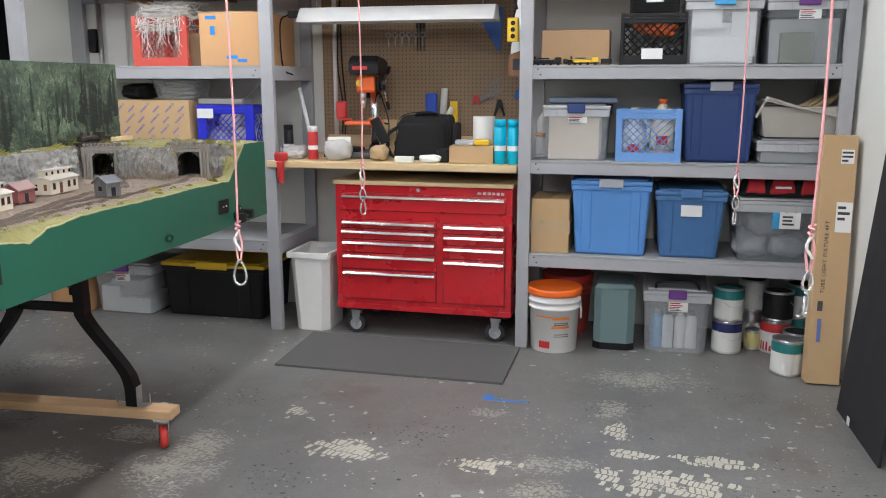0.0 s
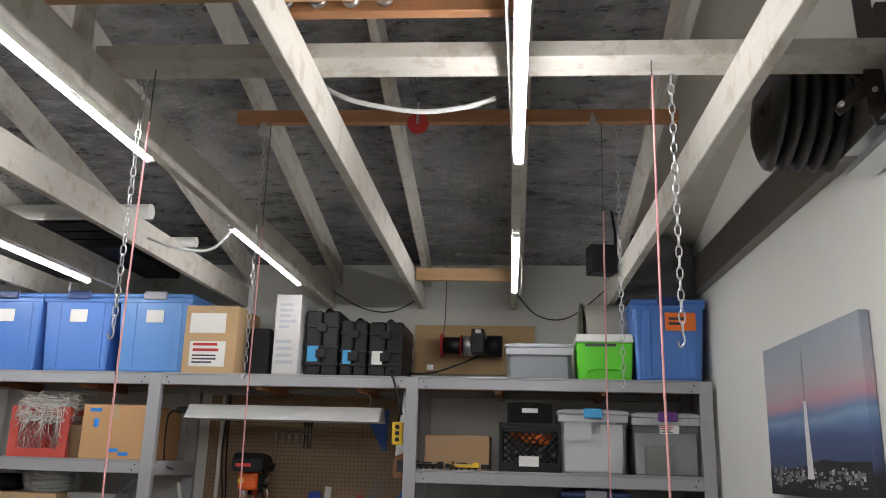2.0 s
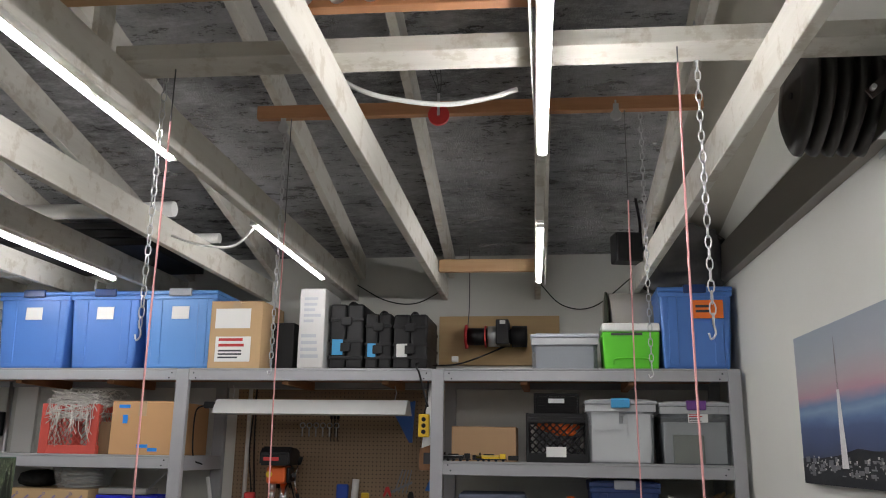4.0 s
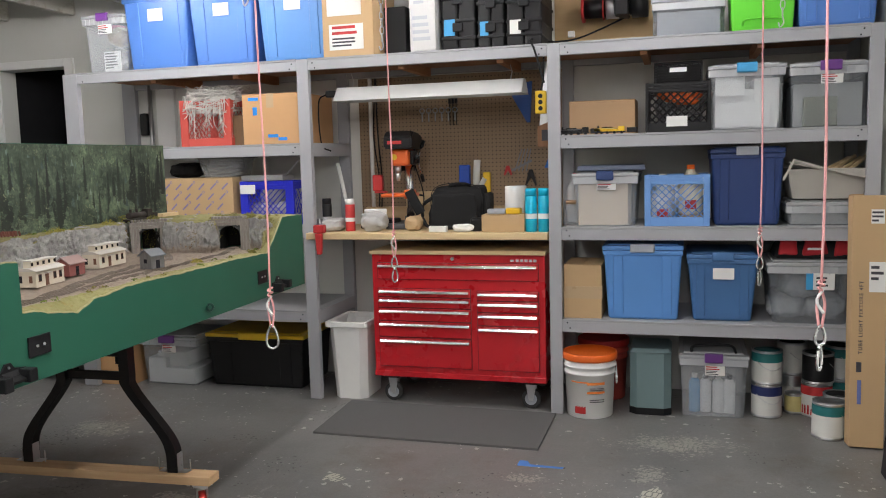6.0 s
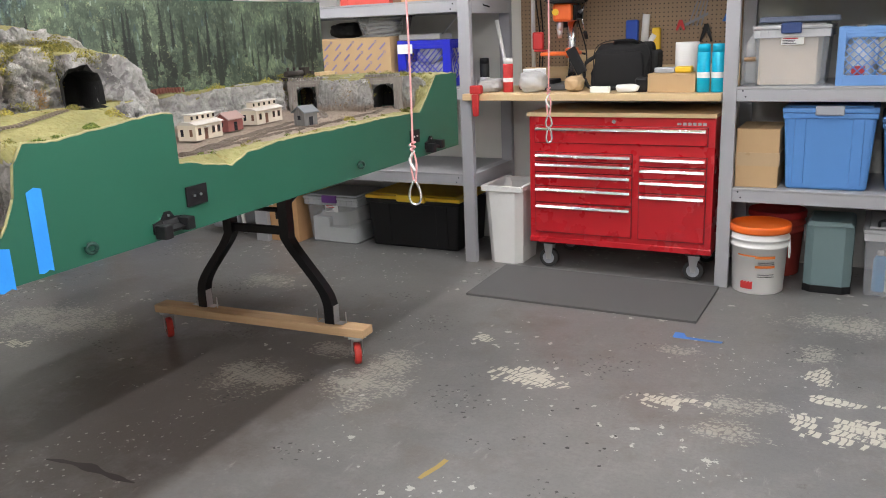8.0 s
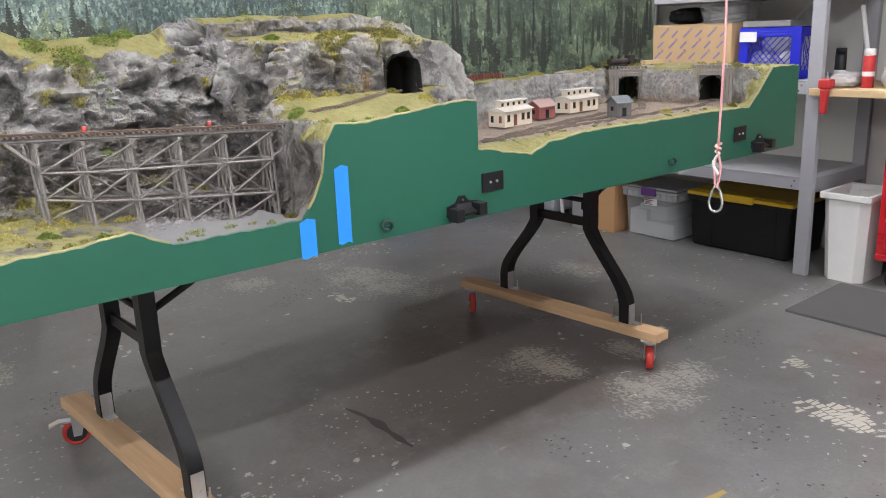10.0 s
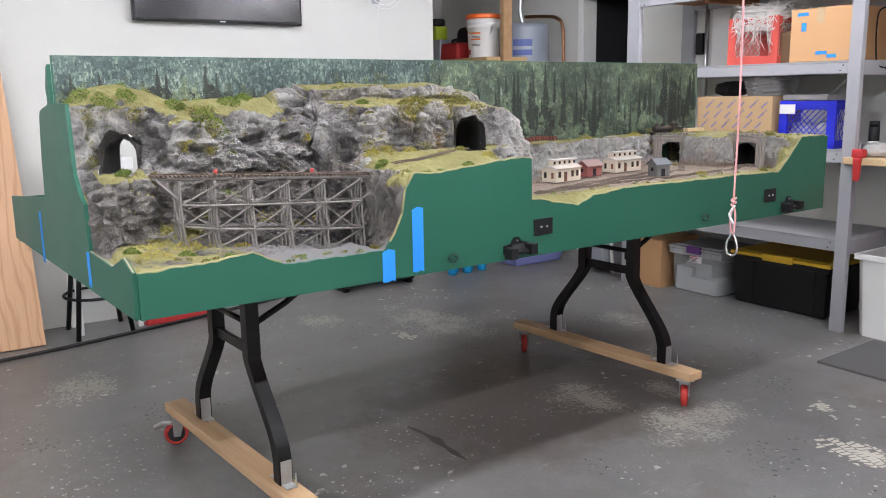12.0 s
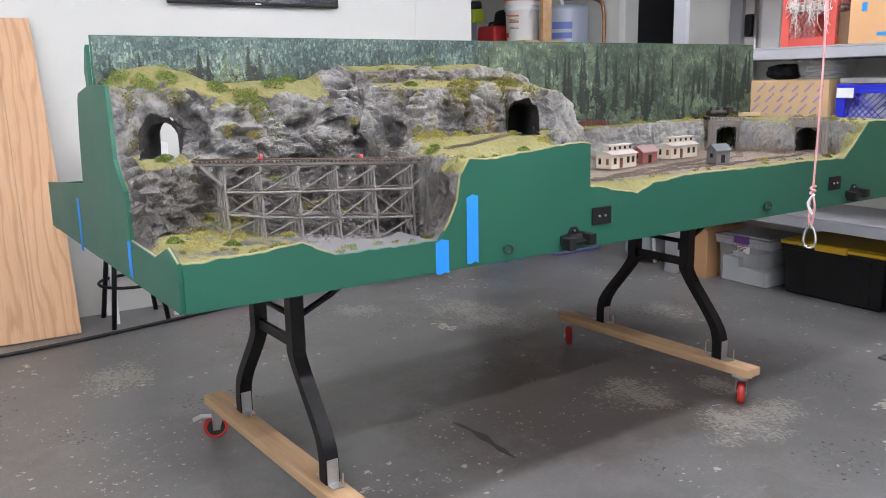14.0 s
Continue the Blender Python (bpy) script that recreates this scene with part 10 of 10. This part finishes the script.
for x, y in ((-0.12, -0.18), (0.12, -0.18), (-0.12, 0.18), (0.12, 0.18)):
    part("leg", box(N(), x - 0.015, x + 0.015, y - 0.015, y + 0.015, 0, 0.84), WHITEPL, cb)
# low things along the wall under the layout
tr = thing("low_shelf", "low black metal rack along the wall", "rack", (-3.93, 3.8, 0))
part("rail", box(N(), -0.1, 0.1, -0.32, 0.32, 0.03, 0.06, 0.004), BLACKMET, tr)
for y in (-0.28, 0.28):
    part("foot", box(N(), -0.1, 0.1, y - 0.02, y + 0.02, 0, 0.03), BLACKMET, tr)
solo("white_case", box(N(), -0.1, 0.1, -0.12, 0.12, 0, 0.05, 0.008), WHITEPL, "flat white case lying beside the wall", "case", (-3.9, 4.06, 0.06))
for k in range(5):
    jb = thing("water_bottle", "blue shrink-wrapped water bottle by the wall", "water bottle", (-3.85 - 0.085 * (k % 2), 4.5 + 0.075 * k, 0), group="water bottles")
    part("bottle", lathe(N(), [(0.035, 0), (0.038, 0.01), (0.038, 0.14), (0.015, 0.19)], 14), paint("water_blue", (0.02, 0.35, 0.7), 0.25), jb)
    part("cap", rod(N(), (0, 0, 0.19), (0, 0, 0.21), 0.014, n=10), WHITEPL, jb)
pb = thing("lilac_bin", "low lilac plastic bin on the floor by the wall", "storage bin", (-3.88, 5.35, 0))
part("body", frus(N(), 0, 0.13, 0.25, 0.5, 0.29, 0.56, 0.015), paint("lilac_plastic", (0.25, 0.27, 0.6), 0.4), pb)
part("lid", frus(N(), 0.131, 0.15, 0.3, 0.58, 0.29, 0.56, 0.006), CLEARLID, pb)
vc = thing("shop_vacuum", "grey and black appliance beside the shelf end", "appliance", (-3.2, 5.6, 0))
part("body", box(N(), -0.12, 0.12, -0.15, 0.15, 0.05, 0.3, 0.03), GREYPL, vc)
part("hood", box(N(), -0.12, 0.06, -0.16, 0.12, 0.301, 0.42, 0.04), BLACK, vc)
for x in (-0.09, 0.09):
    part("wheel", rod(N(), (x - 0.015, 0, 0.04), (x + 0.015, 0, 0.04), 0.04, n=16), RUBBER, vc)
part("tube", hose(N(), curve_pts([(0.1, -0.1, 0.3), (0.16, -0.12, 0.42), (0.15, -0.1, 0.2), (0.17, -0.1, 0.02)], 20), 0.015), WHITEPL, vc)
solo("upright_panel", box(N(), -0.06, 0.06, -0.02, 0.02, 0, 0.9, 0.003), GREYPL, "narrow grey panel standing beside the shelf", "panel", (-2.93, 5.75, 0))

# storage nook behind the television wall
nk = thing("nook_shelf", "raw timber shelf in the nook beside the water heater", "shelving", (-4.46, 5.3, 0))
part("post", box(N(), 0.3, 0.345, -0.05, 0.04, 0, 2.9), RAWX, nk)
part("post", box(N(), -0.9, -0.86, -0.05, 0.04, 0, 2.9), RAWX, nk)
for z in (1.0, 1.73, 2.36):
    part("shelf_board", box(N(), -0.859, 0.299, -0.2, 0.25, z, z + 0.03), PLYW, nk)
bucket(-4.435, 5.28, ORANGE, WHITEPL, "white bucket with an orange rim on the nook shelf", 1.761, True, True)
rt = thing("red_toolbox", "red plastic tool box on the nook shelf", "tool box", (-4.83, 5.27, 1.761))
part("case", frus(N(), 0, 0.15, 0.28, 0.2, 0.26, 0.18, 0.02), INKRED, rt)
part("handle", hose(N(), curve_pts([(-0.07, 0, 0.15), (-0.06, 0, 0.18), (0.06, 0, 0.18), (0.07, 0, 0.15)], 12), 0.01), BLACK, rt)
gt = thing("green_charger", "lime green power tool battery case", "power tool", (-5.16, 5.25, 1.95))
part("case", box(N(), -0.12, 0.12, -0.07, 0.07, 0, 0.13, 0.02), paint("lime_tool", (0.4, 0.5, 0.02), 0.45), gt)
part("cap", box(N(), -0.1, 0.1, -0.06, 0.06, 0.131, 0.2, 0.02), BLACK, gt)
solo("tool_stand", box(N(), -0.2, 0.2, -0.1, 0.1, 0, 0.188, 0.004), GREYPL, "grey box under the green charger", "box", (-5.16, 5.27, 1.761))
solo("black_duffel", frus(N(), 0, 0.3, 0.3, 0.2, 0.22, 0.16, 0.05), NYLON, "black bag standing behind the red tool box", "bag", (-4.83, 5.42, 1.761))
wh = thing("water_heater", "grey cylindrical water heater with a blue and red label", "water heater", (-4.385, 5.72, 0))
part("tank", lathe(N(), [(0.2, 0), (0.21, 0.03), (0.21, 2.02), (0.2, 2.06), (0.05, 2.07)], 28), paint("heater_grey", (0.3, 0.34, 0.4), 0.35, var=0.04), wh)
bm = N()
for z0, z1 in ((1.78, 1.83), (1.86, 1.92)):
    for k in range(6):
        a = -1.25 + k * 0.14
        bm.faces.new([bm.verts.new((0.2115 * math.cos(q), 0.2115 * math.sin(q), z)) for q, z in ((a, z0), (a + 0.14, z0), (a + 0.14, z1), (a, z1))])
part("label", bm, INKBLUE, wh)
pp = thing("copper_pipe", "brown copper pipe running down the nook wall", "pipe", (0, 0, 0))
part("pipe", hose(N(), curve_pts([(-4.6, 5.9, 2.15), (-4.4, 5.93, 2.14), (-4.22, 5.95, 2.11), (-4.15, 5.96, 2.0), (-4.148, 5.97, 1.5), (-4.147, 5.98, 0.0)], 40), 0.016, 10), COPPER, pp)
part("riser", hose(N(), curve_pts([(-4.42, 5.72, 2.068), (-4.44, 5.7, 2.2), (-4.42, 5.72, 2.5), (-4.4, 5.75, 2.7)], 20), 0.02, 10), ZINC, pp)

# conduit and telephone on the back wall of the left bay
cn = thing("wall_conduit", "grey conduit with a small black box on the wall", "conduit", (-2.62, BACK - 0.03, 1.1))
part("pipe", rod(N(), (0, 0, 0), (0, 0, 0.98), 0.016, n=10), ZINC, cn)
part("black_box", box(N(), -0.08, -0.02, -0.03, 0.02, 0.62, 0.78, 0.01), BLACK, cn)
part("sheet", box(N(), 0.05, 0.2, 0.0, 0.028, 0.5, 0.98), WHITEPL, cn)

# marks left on the floor
solo("tape_mark", slab(N(), [(0.36, 4.55), (0.58, 4.55), (0.585, 4.572), (0.42, 4.575), (0.4, 4.62), (0.36, 4.62)], "z", 0.0, 0.0012), paint("faded_blue_tape", (0.06, 0.18, 0.5), 0.8), "scrap of faded blue tape on the floor", "tape")
solo("paint_mark", slab(N(), [(-0.125, 2.97), (-0.11, 2.965), (-0.1, 3.0), (-0.085, 3.06), (-0.08, 3.11), (-0.1, 3.115), (-0.105, 3.06), (-0.12, 3.01)], "z", 0.0, 0.001), paint("ochre_spill", (0.38, 0.27, 0.08), 0.7), "dried ochre paint streak on the floor", "paint mark")
solo("door_paper", box(N(), 2.004, 2.008, 4.56, 4.595, 0.02, 0.055), PAPER, "small white tag at the foot of the black board", "tag")
